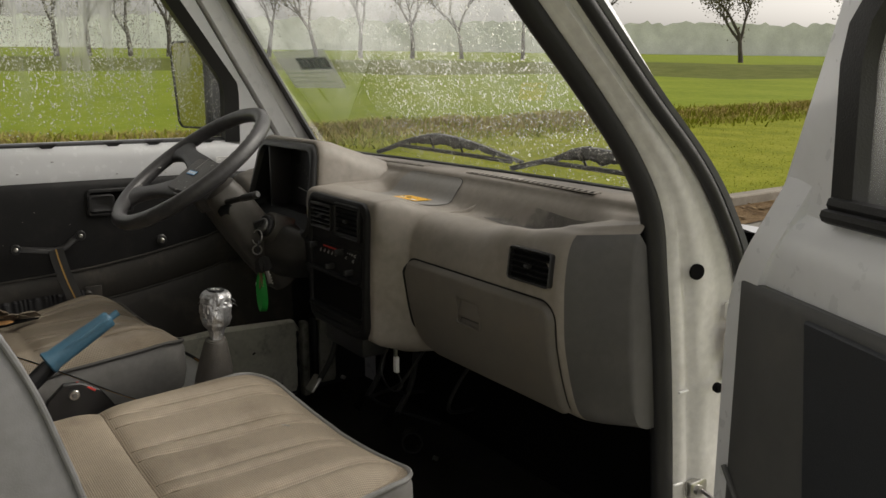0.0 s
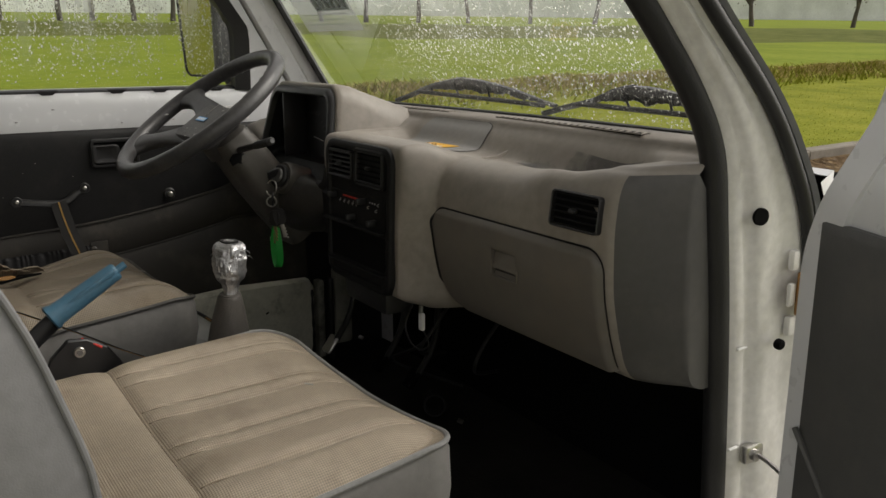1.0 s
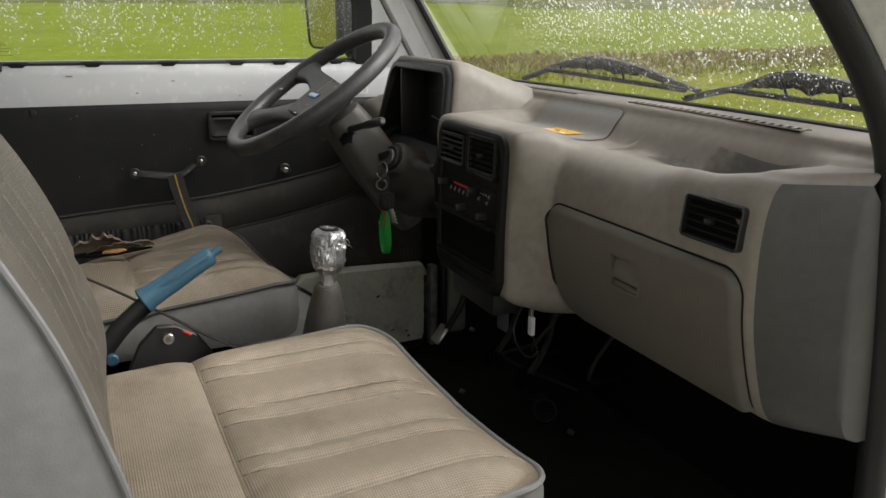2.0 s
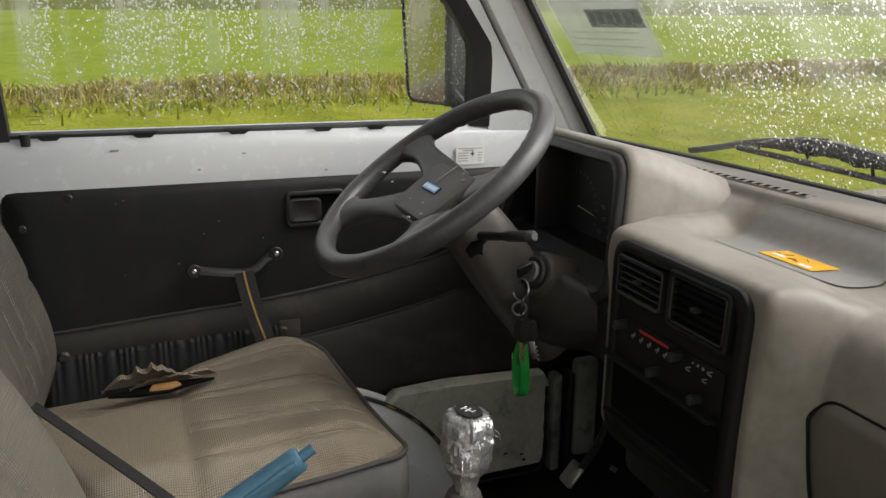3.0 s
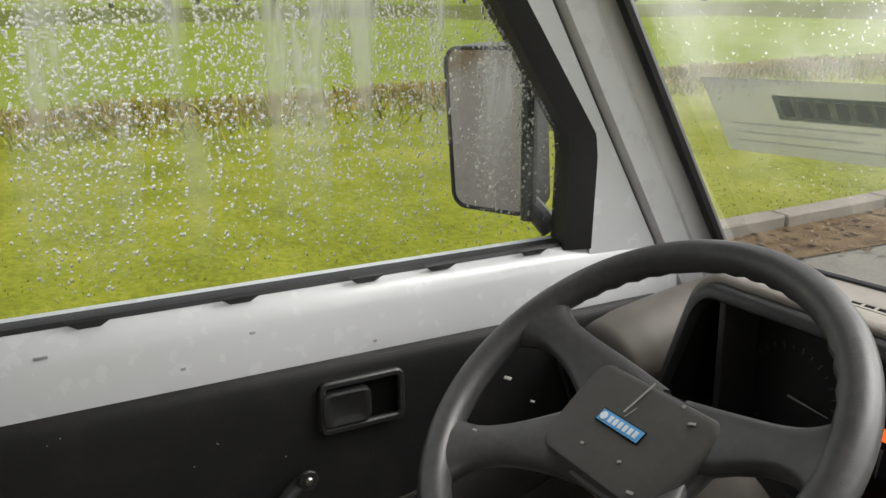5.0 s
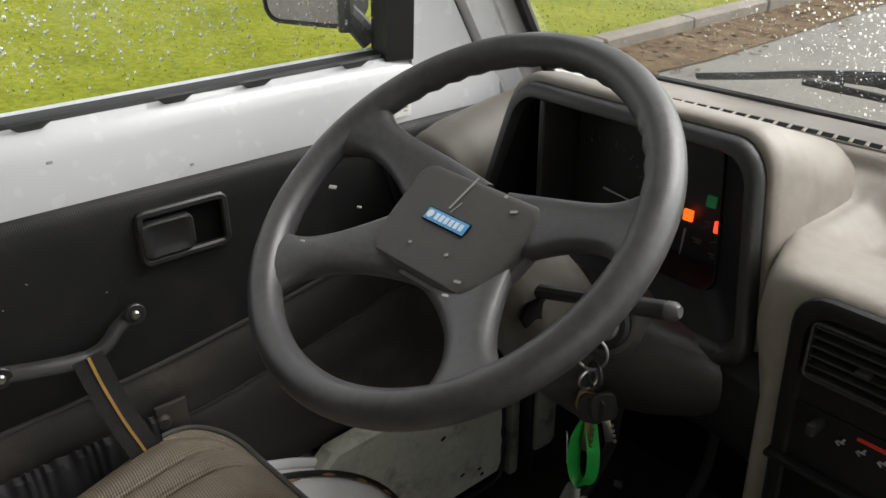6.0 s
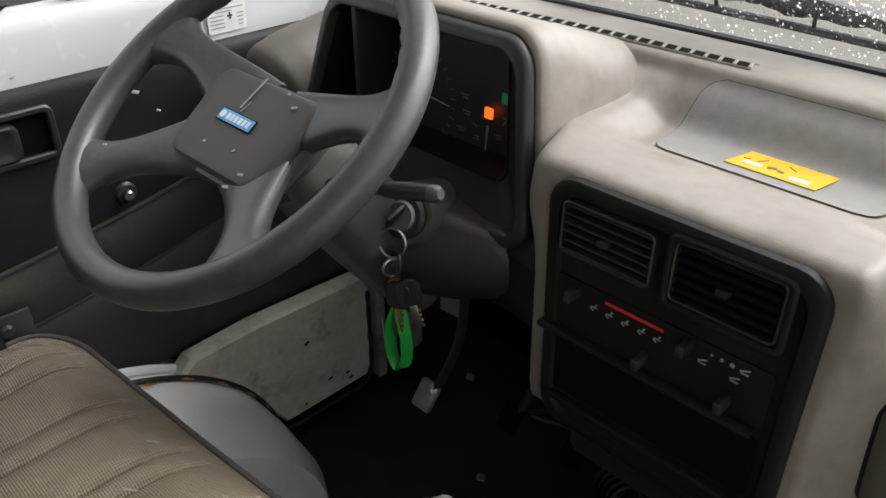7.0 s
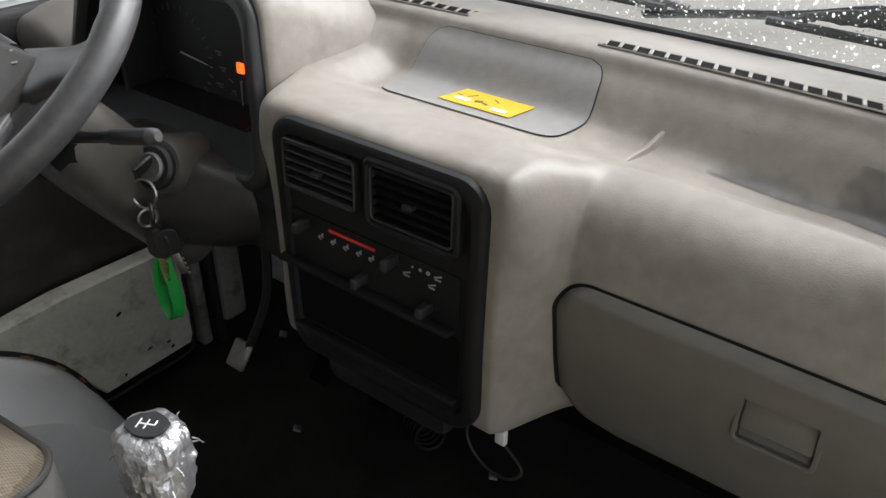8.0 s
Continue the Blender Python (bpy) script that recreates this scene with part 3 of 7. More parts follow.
def right_pillar():
    """The right windscreen pillar as the open door shows it: inner seal, painted jamb, outer seal and outer skin."""
    t = thing("a_pillar_right", "white painted door jamb and windscreen pillar with black seals", "pillar", (0.62, 0.93, 0.6), kind="structure")
    inner = curve([(0.612, 0.945, 0.56), (0.612, 0.930, 0.80), (0.612, 0.912, 1.0), (0.612, 0.893, 1.136), (0.612, 0.876, 1.225), (0.608, 0.838, 1.295), (0.600, 0.772, 1.376), (0.590, 0.685, 1.47), (0.572, 0.52, 1.65), (0.56, 0.42, 1.75)], 5)
    outer = curve([(0.645, 1.055, 0.56), (0.645, 1.045, 0.80), (0.645, 1.018, 1.0), (0.643, 0.992, 1.136), (0.640, 0.945, 1.225), (0.635, 0.892, 1.295), (0.626, 0.811, 1.376), (0.617, 0.722, 1.47), (0.599, 0.554, 1.65), (0.588, 0.449, 1.75)], 5)
    bm = BM()
    rings = []
    for a, b in zip(inner, outer):
        d = (b - a)
        bump = 0.010
        dip = 0.007 * math.exp(-((a.z - 1.055) / 0.035) ** 2) + 0.004 * math.exp(-((a.z - 0.90) / 0.06) ** 2)
        rings.append([a + V3(-0.01, 0.012, 0), a, a + d * 0.05 + V3(0.005, 0, 0), a + d * 0.15 + V3(0.007, 0, 0), a + d * 0.19 + V3(0.0035, 0, 0), a + d * 0.25 + V3(0.0035, 0, 0), a + d * 0.29 + V3(0.009, 0, 0), a + d * 0.44 + V3(0.012 - dip, 0, 0), a + d * 0.62 + V3(0.007 - dip, 0, 0), a + d * 0.76 + V3(0.002 - dip, 0, 0), a + d * 0.9 + V3(0.004, 0, 0), b, b + V3(0.0, 0.02, 0)])
    loft(bm, rings, False, False)
    part("jamb", bm, JAMB, t, "", 60)
    bm = BM()
    tube(bm, [p + V3(-0.012, -0.004, 0) for p in inner], 0.0155, 20)
    part("inner_seal", bm, RUBBER, t, "thick black rubber door seal")
    bm = BM()
    tube(bm, [p + V3(0.009, 0.003, 0) for p in outer[8:]], [0.003, 0.006] + [0.0085] * (len(outer) - 10), 12)
    part("outer_seal", bm, RUBBER, t, "torn black rubber seal")
    bm = BM()
    loft(bm, [[p + V3(0.006, 0.020, 0), p + V3(0.013, 0.016, 0), p + V3(0.018, 0.022, 0), p + V3(0.012, 0.028, 0), p + V3(-0.03, 0.030, 0)] for p in outer])
    part("outer_skin", bm, mat("grey_outer_paint", (0.16, 0.165, 0.17), 0.35, vary=0.08, scale=5), t, "grey outer skin of the pillar")
    bm = BM()
    loft(bm, [[p + V3(0.004, 0.026, 0), p + V3(-0.004, 0.030, 0), V3(screen_edge(p.z) - 0.006, screen_y(screen_edge(p.z), p.z) + 0.010, p.z), V3(screen_edge(p.z) + 0.004, screen_y(screen_edge(p.z), p.z) + 0.016, p.z)] for p in outer if p.z > 1.23])
    part("screen_flange", bm, PAINT, t, "painted flange that holds the windscreen")
    bm = BM()
    disc(bm, (0.6335, 0.925, 1.1475), (1, -0.25, 0), 0.0105, 0.004, 20)
    part("plug", bm, BLACK_AND_SHADE, t, "black plug in a round hole")
    # hinge, hinge bracket and check strap
    bm = BM()
    box(bm, (0.652, 0.996, 1.045), (0.008, 0.012, 0.056), 0.003)
    tube(bm, [(0.657, 0.990, 1.022), (0.657, 0.990, 1.068)], 0.0050, 12)
    part("hinge", bm, RUST, t, "rust-stained upper door hinge")
    bm = BM()
    box(bm, (0.645, 0.986, 1.088), (0.010, 0.014, 0.026), 0.004)
    box(bm, (0.648, 0.982, 1.045), (0.007, 0.012, 0.030), 0.003)
    box(bm, (0.645, 0.990, 1.003), (0.010, 0.014, 0.026), 0.004)
    part("hinge_bracket", bm, JAMB, t)
    bm = BM()
    disc(bm, (0.648, 0.965, 0.985), (1, -0.3, 0), 0.007, 0.008, 16, 0.003)
    part("grommet", bm, BLACK_AND_SHADE, t, "black rubber grommet")
    bm = BM()
    box(bm, (0.630, 0.962, 0.832), (0.012, 0.040, 0.026), 0.004)
    disc(bm, (0.634, 0.955, 0.832), (1, 0, 0), 0.008, 0.008, 12)
    part("check_bracket", bm, STEEL, t)
    bm = BM()
    tube(bm, [(0.634, 0.960, 0.832), (0.655, 0.960, 0.828), (0.680, 0.958, 0.820)], 0.006, 8, flat=0.5)
    part("check_strap", bm, DULL, t)
    for z in (1.02, 0.885):
        bm = BM()
        box(bm, (0.626, 0.925, z - 0.04), (0.004, 0.018, 0.003), 0.001)
        part("spot_mark", bm, WHITE, t)


def screen_edge(z):
    """The right edge of the windscreen, which follows its pillar."""
    return 0.600 - 0.25 * max(0.0, z - 1.24)


def windscreen():
    t = thing("windscreen", "wet misted windscreen with raindrops", "windscreen", (0, 0.99, 1.22), kind="structure")
    bm = BM()
    grid_sheet(bm, span(0, 1, 20), span(1.195, 1.76, 10), lambda k, z: V3(lerp(-0.615, screen_edge(z), k), screen_y(lerp(-0.615, screen_edge(z), k), z) + 0.012, z))
    p = part("pane", bm, SCREENGLASS, t)
    p.visible_shadow = False
    bm = BM()
    tube(bm, [(x, screen_y(x, 1.222) + 0.001, 1.2215) for x in span(-0.605, 0.605, 24)], 0.0075, 8, flat=0.9)
    part("bottom_seal", bm, RUBBER, t)
    return t


def door_y(z):
    """Front edge of the driver's window opening."""
    return min(0.756, 0.756 - 0.70 * (z - 1.392))


def driver_door():
    t = thing("driver_door", "closed driver's door with white metal and black vinyl card", "door", (-0.64, 0.45, 0.75))
    # belt of painted metal
    ys = span(0.012, 0.93, 24)
    bm = BM()
    prof = [(-0.668, 1.262), (-0.650, 1.2575), (-0.637, 1.2490), (-0.6300, 1.2430), (-0.6262, 1.2370), (-0.6243, 1.2300), (-0.6230, 1.220), (-0.6212, 1.20), (-0.6195, 1.178), (-0.622, 1.165), (-0.66, 1.165)]
    loft(bm, [[V3(x, y, z) for x, z in prof] for y in ys])
    belt = part("belt", bm, DOORPAINT, t, "white painted metal belt")
    # window frame: rear upright, front triangle
    bm = BM()
    loft(bm, [[V3(-0.64 + 0.06 * (z - 1.2), 0.026 - 0.03 * (z - 1.25), z), V3(-0.64 + 0.06 * (z - 1.2), -0.02, z), V3(-0.675 + 0.06 * (z - 1.2), -0.02, z), V3(-0.675 + 0.06 * (z - 1.2), 0.026 - 0.03 * (z - 1.25), z)] for z in span(1.15, 1.76, 4)])
    part("rear_frame", bm, DOORPAINT, t)
    bm = BM()
    zs = span(1.235, 1.76, 14)
    loft(bm, [[V3(-0.632 + 0.06 * (z - 1.2), min(0.792, 0.792 - 0.70 * (z - 1.385)) , z), V3(-0.630 + 0.06 * (z - 1.2), 0.921 - 0.60 * (z - 1.2), z), V3(-0.655 + 0.06 * (z - 1.2), 0.921 - 0.60 * (z - 1.2), z), V3(-0.655 + 0.06 * (z - 1.2), min(0.792, 0.792 - 0.70 * (z - 1.385)), z)] for z in zs])
    part("front_frame", bm, DOORPAINT, t)
    bm = BM()
    loft(bm, [[V3(-0.630 + 0.06 * (z - 1.2), min(0.793, 0.793 - 0.70 * (z - 1.385)), z), V3(-0.640 + 0.06 * (z - 1.2), min(0.760, 0.760 - 0.70 * (z - 1.386)), z), V3(-0.67 + 0.06 * (z - 1.2), min(0.760, 0.760 - 0.70 * (z - 1.386)), z), V3(-0.66 + 0.06 * (z - 1.2), min(0.793, 0.793 - 0.70 * (z - 1.385)), z)] for z in span(1.25, 1.76, 18)])
    part("mirror_corner", bm, BLACK, t, "black plastic mirror corner and window channel")
    bm = BM()
    loft(bm, [[V3(-0.642 + 0.06 * (z - 1.2), 0.040 - 0.05 * (z - 1.25), z), V3(-0.640 + 0.06 * (z - 1.2), 0.024 - 0.05 * (z - 1.25), z), V3(-0.668 + 0.06 * (z - 1.2), 0.024 - 0.05 * (z - 1.25), z), V3(-0.668 + 0.06 * (z - 1.2), 0.040 - 0.05 * (z - 1.25), z)] for z in span(1.25, 1.76, 4)])
    part("rear_channel", bm, RUBBER, t)
    # bottom seal of the window, torn into clips
    bm = BM()
    loft(bm, [[V3(-0.643, y, 1.2535), V3(-0.645, y, 1.2580), V3(-0.657, y, 1.2615), V3(-0.672, y, 1.257), V3(-0.66, y, 1.250)] for y in span(0.03, 0.765, 12)])
    part("window_seal", bm, RUBBER, t, "black rubber strip below the window")
    for y in (0.092, 0.2235, 0.364, 0.500, 0.590, 0.715):
        bm = BM()
        out = [(-0.021, 0.006), (-0.012, -0.003), (-0.006, -0.0085), (0.006, -0.0085), (0.012, -0.003), (0.021, 0.006)]
        plate(bm, out, (-0.6395, y, 1.2555), (0, 1, 0), (0.55, 0, 0.83), 0.004, 0.001)
        part("clip", bm, RUBBER, t, "worn rubber clip")
    # faint etched mark in the corner of the glass
    for z, w in ((1.296, 0.012), (1.292, 0.014), (1.285, 0.024), (1.280, 0.016), (1.273, 0.030)):
        bm = BM()
        box(bm, (-0.6515, 0.074, z), (0.0006, w, 0.0008))
        part("etched_bar", bm, DARKPRINT, t)
    # card
    bm = BM()
    def card(y, z):
        edge = min((y - 0.02) / 0.02, (0.90 - y) / 0.02, (1.180 - z) / 0.012, 1.0)
        return V3(-0.622 + 0.012 * max(edge, 0) ** 0.5, y, z)
    grid_sheet(bm, span(0.02, 0.90, 44), [0.945, 0.97, 1.0, 1.03, 1.06, 1.10, 1.14, 1.165, 1.172, 1.177, 1.180], lambda y, z: card(y, z))
    thicken(bm, -0.008, 0, 0)
    cardp = part("card", bm, CARD, t, "black textured vinyl card")
    # padded rolls below, rising to the front
    def fold(y):
        return 0.971 - 0.068 * max(0.0, 0.30 - y) + 0.055 * max(0, (y - 0.30) / 0.4) ** 1.6 if y < 0.72 else 1.035
    bm = BM()
    rings = []
    for y in span(0.02, 0.90, 30):
        z = min(fold(y), 1.035)
        rings.append([V3(-0.625, y, z + 0.010), V3(-0.610, y, z + 0.005), V3(-0.6055, y, z - 0.005), V3(-0.603, y, z - 0.03), V3(-0.603, y, z - 0.062), V3(-0.606, y, z - 0.071), V3(-0.63, y, z - 0.078)])
    loft(bm, rings)
    part("upper_roll", bm, CARDLOW, t, "padded grey-brown vinyl roll")
    bm = BM()
    rings = []
    for y in span(0.02, 0.90, 30):
        z = min(fold(y), 1.035) - 0.074
        rings.append([V3(-0.63, y, z + 0.004), V3(-0.607, y, z), V3(-0.602, y, z - 0.010), V3(-0.599, y, z - 0.05), V3(-0.592, y, 0.80), V3(-0.598, y, 0.785), V3(-0.64, y, 0.78)])
    loft(bm, rings)
    part("lower_card", bm, CARDLOW, t, "grey-brown vinyl lower card")
    for drop in (-0.006, 0.073):
        bm = BM()
        tube(bm, [V3(-0.6065, y, min(fold(y), 1.035) - drop) for y in span(0.02, 0.90, 30)], 0.0026, 6)
        part("welt", bm, CARDLOW, t)
    # gathered pocket
    bm = BM()
    rings = []
    for i in range(301):
        y = lerp(0.060, 0.405, i / 300)
        w = 0.0011 * math.sin(i * 0.62 + 2.2 * math.sin(i * 0.13)) + 0.0014 * math.sin(i * 0.27 + 2)
        wide = 0.004 * noise.noise(V3(i * 0.045, 3, 0))
        top = 0.928 + 0.040 * (y - 0.06) + 0.0012 * math.sin(i * 0.62 + 2.2 * math.sin(i * 0.13))
        rings.append([V3(-0.592, y, top - 0.004), V3(-0.586 + w * 0.4, y, top), V3(-0.578 + w, y, top - 0.004), V3(-0.575 + w * 0.5 + wide * 0.4, y, top - 0.012), V3(-0.572 + w * 0.15 + wide * 0.8, y, top - 0.028), V3(-0.567 + wide, y, top - 0.050), V3(-0.564 + 0.5 * wide, y, 0.84), V3(-0.592, y, 0.83)])
    loft(bm, rings)
    part("pocket", bm, POCKET, t, "gathered dark vinyl map pocket")
    for c in ((-0.585, 0.412, 0.930), (-0.585, 0.082, 0.930)):
        bm = BM()
        disc(bm, c, (1, 0, 0), 0.009, 0.006, 16, 0.003)
        part("press_stud", bm, CARDLOW, t)
    bm = BM()
    box(bm, (-0.589, 0.424, 0.905), (0.006, 0.035, 0.085), 0.002)
    part("pocket_tab", bm, CARDLOW, t)
    # inner door handle; its recess is a flat plate painted shadow-black
    bm = BM()
    frame_ring(bm, 0.098, 0.060, 0.010, 0.008, (-0.611, 0.4775, 1.1295), (0, 1, 0), (0, 0, 1), 0.008)
    bezel = part("handle_bezel", bm, SATIN, t, "black plastic handle surround")
    bm = BM()
    plate(bm, rounded(0.086, 0.048, 0.006), (-0.612, 0.4775, 1.1295), (0, 1, 0), (0, 0, 1), 0.0025)
    part("recess", bm, BLACK_AND_SHADE, bezel)
    bm = BM()
    loft(bm, [[V3(-0.6115 + h, 0.459 + py * k, 1.1275 + pz * k) for py, pz in rounded(0.056, 0.040, 0.009)] for h, k in ((0.0, 1.0), (0.007, 1.0), (0.0095, 0.95), (0.0105, 0.86), (0.0095, 0.70), (0.0075, 0.50))])
    part("pull", bm, SATIN, bezel, "black flap handle")
    # window crank lying flat, with its knob
    bm = BM()
    tube(bm, curve([(-0.594, 0.278, 1.045), (-0.588, 0.315, 1.040), (-0.586, 0.350, 1.036), (-0.588, 0.372, 1.040), (-0.594, 0.390, 1.052), (-0.598, 0.409, 1.062)]), [0.0085] * 17 + [0.0075] * 24, 10, flat=0.6)
    grip = part("strap_handle", bm, SATIN, t, "black plastic pull strap with a bend")
    for c in ((-0.590, 0.279, 1.0455), (-0.594, 0.408, 1.062)):
        bm = BM()
        disc(bm, c, (1, 0, 0), 0.011, 0.004, 16, 0.001)
        part("end_boss", bm, SATIN, grip)
        bm = BM()
        disc(bm, (c[0] + 0.003, c[1], c[2]), (1, 0, 0), 0.0045, 0.004, 12, 0.0015)
        part("screw", bm, STEEL, grip)
    # crank spindle without its crank, and card screws
    bm = BM()
    disc(bm, (-0.612, 0.584, 1.031), (1, 0, 0), 0.0135, 0.006, 20, 0.003)
    spin = part("crank_boss", bm, SATIN, t)
    bm = BM()
    disc(bm, (-0.608, 0.584, 1.031), (1, 0, 0), 0.006, 0.012, 14, 0.002)
    part("spindle", bm, STEEL, spin)
    for y, z in ((0.111, 1.168), (0.045, 1.126), (0.70, 1.160)):
        bm = BM()
        disc(bm, (-0.612, y, z), (1, 0, 0), 0.006, 0.004, 12, 0.002)
        part("card_screw", bm, BLACK, t)
    bm = BM()
    tube(bm, [(-0.632, 0.061, 1.244), (-0.632, 0.061, 1.262)], [0.0065, 0.0075], 12)
    part("lock_knob", bm, BLACK, t, "black lock knob")
    # seam between card and front kick panel
    bm = BM()
    tube(bm, curve([(-0.607, 0.72, 1.178), (-0.607, 0.735, 1.12), (-0.606, 0.755, 1.06)]), 0.0022, 6)
    part("welt", bm, SATIN, t)
    # label printed on the belt
    bm = BM()
    plate(bm, rounded(0.053, 0.031, 0.001), (-0.6187, 0.7545, 1.2015), (0, 1, 0), (0, 0, 1), 0.0005)
    lab = part("label", bm, WHITE, t, "white paper tyre pressure label")
    rows = [(0, 0.0125, 0.046), (-0.004, 0.0090, 0.022)] + [(dy, 0.0045 - 0.0045 * i, w) for i in range(4) for dy, w in ((-0.014, 0.019), (0.018, 0.009 - 0.001 * i))]
    for dy, dz, w in rows:
        bm = BM()
        box(bm, (-0.6181, 0.7545 + dy, 1.2015 + dz), (0.0006, w, 0.0013))
        part("print", bm, GREYPRINT, lab)
    bm = BM()
    box(bm, (-0.6181, 0.7585, 1.2045), (0.0006, 0.007, 0.0022))
    box(bm, (-0.6181, 0.7585, 1.2045), (0.0006, 0.0022, 0.008))
    part("print", bm, DARKPRINT, lab)
    # scuffs
    random.seed(8)
    for i in range(7):
        bm = BM()
        y, z = random.uniform(0.05, 0.6), random.uniform(1.04, 1.16)
        box(bm, (-0.6098, y, z), (0.0006, random.uniform(0.001, 0.003), random.uniform(0.0005, 0.001)), 0, Euler((random.uniform(-1, 1), 0, 0)).to_matrix())
        part("scuff", bm, SCRATCH, t)
    for y, z, w in ((0.18, 1.234, 0.012), (0.37, 1.222, 0.006), (0.50, 1.19, 0.004), (0.30, 1.20, 0.005)):
        bm = BM()
        x = -0.6235 if z > 1.22 else -0.6182
        box(bm, (x, y, z), (0.0015, w, 0.003), 0.0006)
        part("paint_nick", bm, GREYPRINT, t)
    # glass
    bm = BM()
    zs = span(1.25, 1.76, 12)
    rows = [[bm.verts.new(V3(-0.658 + 0.06 * (z - 1.2), lerp(0.03, door_y(z) + 0.02, k / 14), z)) for k in range(15)] for z in zs]
    for a, b in zip(rows, rows[1:]):
        for i in range(14):
            bm.faces.new((a[i], a[i + 1], b[i + 1], b[i]))
    g = part("window_pane", bm, DOORGLASS, t, "wet misted side window")
    g.visible_shadow = False
    return t


def passenger_door():
    """The open right door: drawn closed along -y from its hinge, then swung out."""
    hinge, phi = DOOR_HINGE, DOOR_ANGLE
    t = new("passenger_door")
    t.empty_display_size = 0.05
    t.matrix_basis = VAN @ pose(hinge[0], hinge[1], 0, 0, 0, phi)
    tagged(t, "open passenger door with white metal, grey vinyl card and wet window", "door")
    # local axes: y from the hinge backwards (negative), x outwards; inner face near x = -0.03
    ys = span(-0.93, -0.105, 20)
    bm = BM()
    prof = [(-0.012, 1.268), (-0.022, 1.258), (-0.034, 1.246), (-0.042, 1.230), (-0.045, 1.212), (-0.045, 1.182), (-0.040, 1.16), (0.012, 1.16), (0.022, 1.268)]
    loft(bm, [[V3(x, y, z) for x, z in prof] for y in ys])
    part("belt", bm, PAINT, t, "white painted metal belt")
    bm = BM()
    box(bm, (0.012, -0.49, 0.87), (0.05, 0.87, 0.62), 0.012)
    part("shell", bm, PAINT, t)
    bm = BM()
    rings = []
    for z in span(0.56, 1.10, 3) + span(1.12, 1.29, 12):
        k = max(0.0, min(1.0, (z - 1.12) / 0.17))
        yf = -0.046 - 0.050 * k * k * (3 - 2 * k)
        xi = -0.052 + 0.030 * max(0.0, (z - 1.19) / 0.10) ** 1.6
        rings.append([V3(xi + 0.006, yf - 0.002, z), V3(xi + 0.014, yf, z), V3(0.03, yf, z), V3(0.03, yf - 0.05, z), V3(xi, yf - 0.05, z), V3(xi, yf - 0.006, z)])
    loft(bm, rings)
    part("front_edge", bm, PAINT, t, "white painted front edge", 50)
    # front frame triangle
    bm = BM()
    rings = []
    for z in span(1.24, 1.76, 14):
        k = z - 1.24
        fr = -0.075 - 0.42 * k
        rings.append([V3(-0.018 - 0.03 * k, fr, z), V3(-0.026 - 0.03 * k, min(-0.185, fr - 0.035) if k < 0.2 else fr - 0.05, z), V3(0.02 - 0.03 * k, min(-0.185, fr - 0.035) if k < 0.2 else fr - 0.05, z), V3(0.024 - 0.03 * k, fr, z)])
    loft(bm, rings)
    part("front_frame", bm, PAINT, t)
    bm = BM()
    rings = []
    for z in span(1.262, 1.76, 14):
        k = z - 1.24
        fr = -0.075 - 0.42 * k
        y0 = min(-0.183, fr - 0.033) if k < 0.2 else fr - 0.048
        rings.append([V3(-0.028 - 0.03 * k, y0, z), V3(-0.028 - 0.03 * k, y0 - 0.030, z), V3(0.012 - 0.03 * k, y0 - 0.032, z), V3(0.012 - 0.03 * k, y0, z)])
    loft(bm, rings)
    part("window_channel", bm, RUBBER, t, "black rubber window channel")
    for k, (z, x, r) in enumerate(((1.272, -0.026, 0.010), (1.262, -0.034, 0.008))):
        bm = BM()
        tube(bm, [(x, y, z) for y in span(-0.93, -0.185, 4)], r, 8, flat=0.8)
        part("waist_seal", bm, RUBBER, t)
    bm = BM()
    rows = [[bm.verts.new(V3(-0.012 - 0.03 * (z - 1.24), lerp(-0.93, -0.19 - 0.42 * max(0, z - 1.44), k / 12), z)) for k in range(13)] for z in span(1.255, 1.76, 10)]
    for a, b in zip(rows, rows[1:]):
        for i in range(12):
            bm.faces.new((a[i], a[i + 1], b[i + 1], b[i]))
    g = part("window_pane", bm, DOORGLASS, t, "wet misted side window")
    g.visible_shadow = False
    # card in two tones, with a curved welt
    bm = BM()
    grid_sheet(bm, span(-0.91, -0.078, 26), [0.62, 0.70, 0.80, 0.90, 1.0, 1.08, 1.14, 1.165, 1.172, 1.176], lambda y, z: V3(-0.046 - 0.010 * max(0.0, min((-0.07 - y) / 0.02, (1.179 - z) / 0.01, 1.0)) ** 0.5, y, z))
    thicken(bm, 0.01, 0, 0)
    part("card", bm, mat("grey_door_vinyl", (0.085, 0.085, 0.083), 0.5, vary=0.12, scale=6, bump=0.2, bump_scale=700, dirt=(0.14, 0.13, 0.115), dirt_amount=0.3), t, "grey vinyl card")
    bm = BM()
    out = [(-0.91, 1.165), (-0.205, 1.165), (-0.215, 1.08), (-0.225, 0.99), (-0.25, 0.92), (-0.31, 0.85), (-0.42, 0.79), (-0.91, 0.74)]
    plate(bm, [(-a, b) for a, b in out], (-0.0565, 0, 0), (0, -1, 0), (0, 0, 1), 0.006, 0.003)
    part("card_inset", bm, mat("blue_black_door_vinyl", (0.026, 0.029, 0.034), 0.5, vary=0.12, scale=6, bump=0.2, bump_scale=700), t, "blue-black vinyl inset")
    bm = BM()
    tube(bm, curve([(-0.0575, -0.078, 0.955), (-0.0575, -0.14, 0.90), (-0.0575, -0.24, 0.81), (-0.0575, -0.40, 0.70)]), 0.0035, 6)
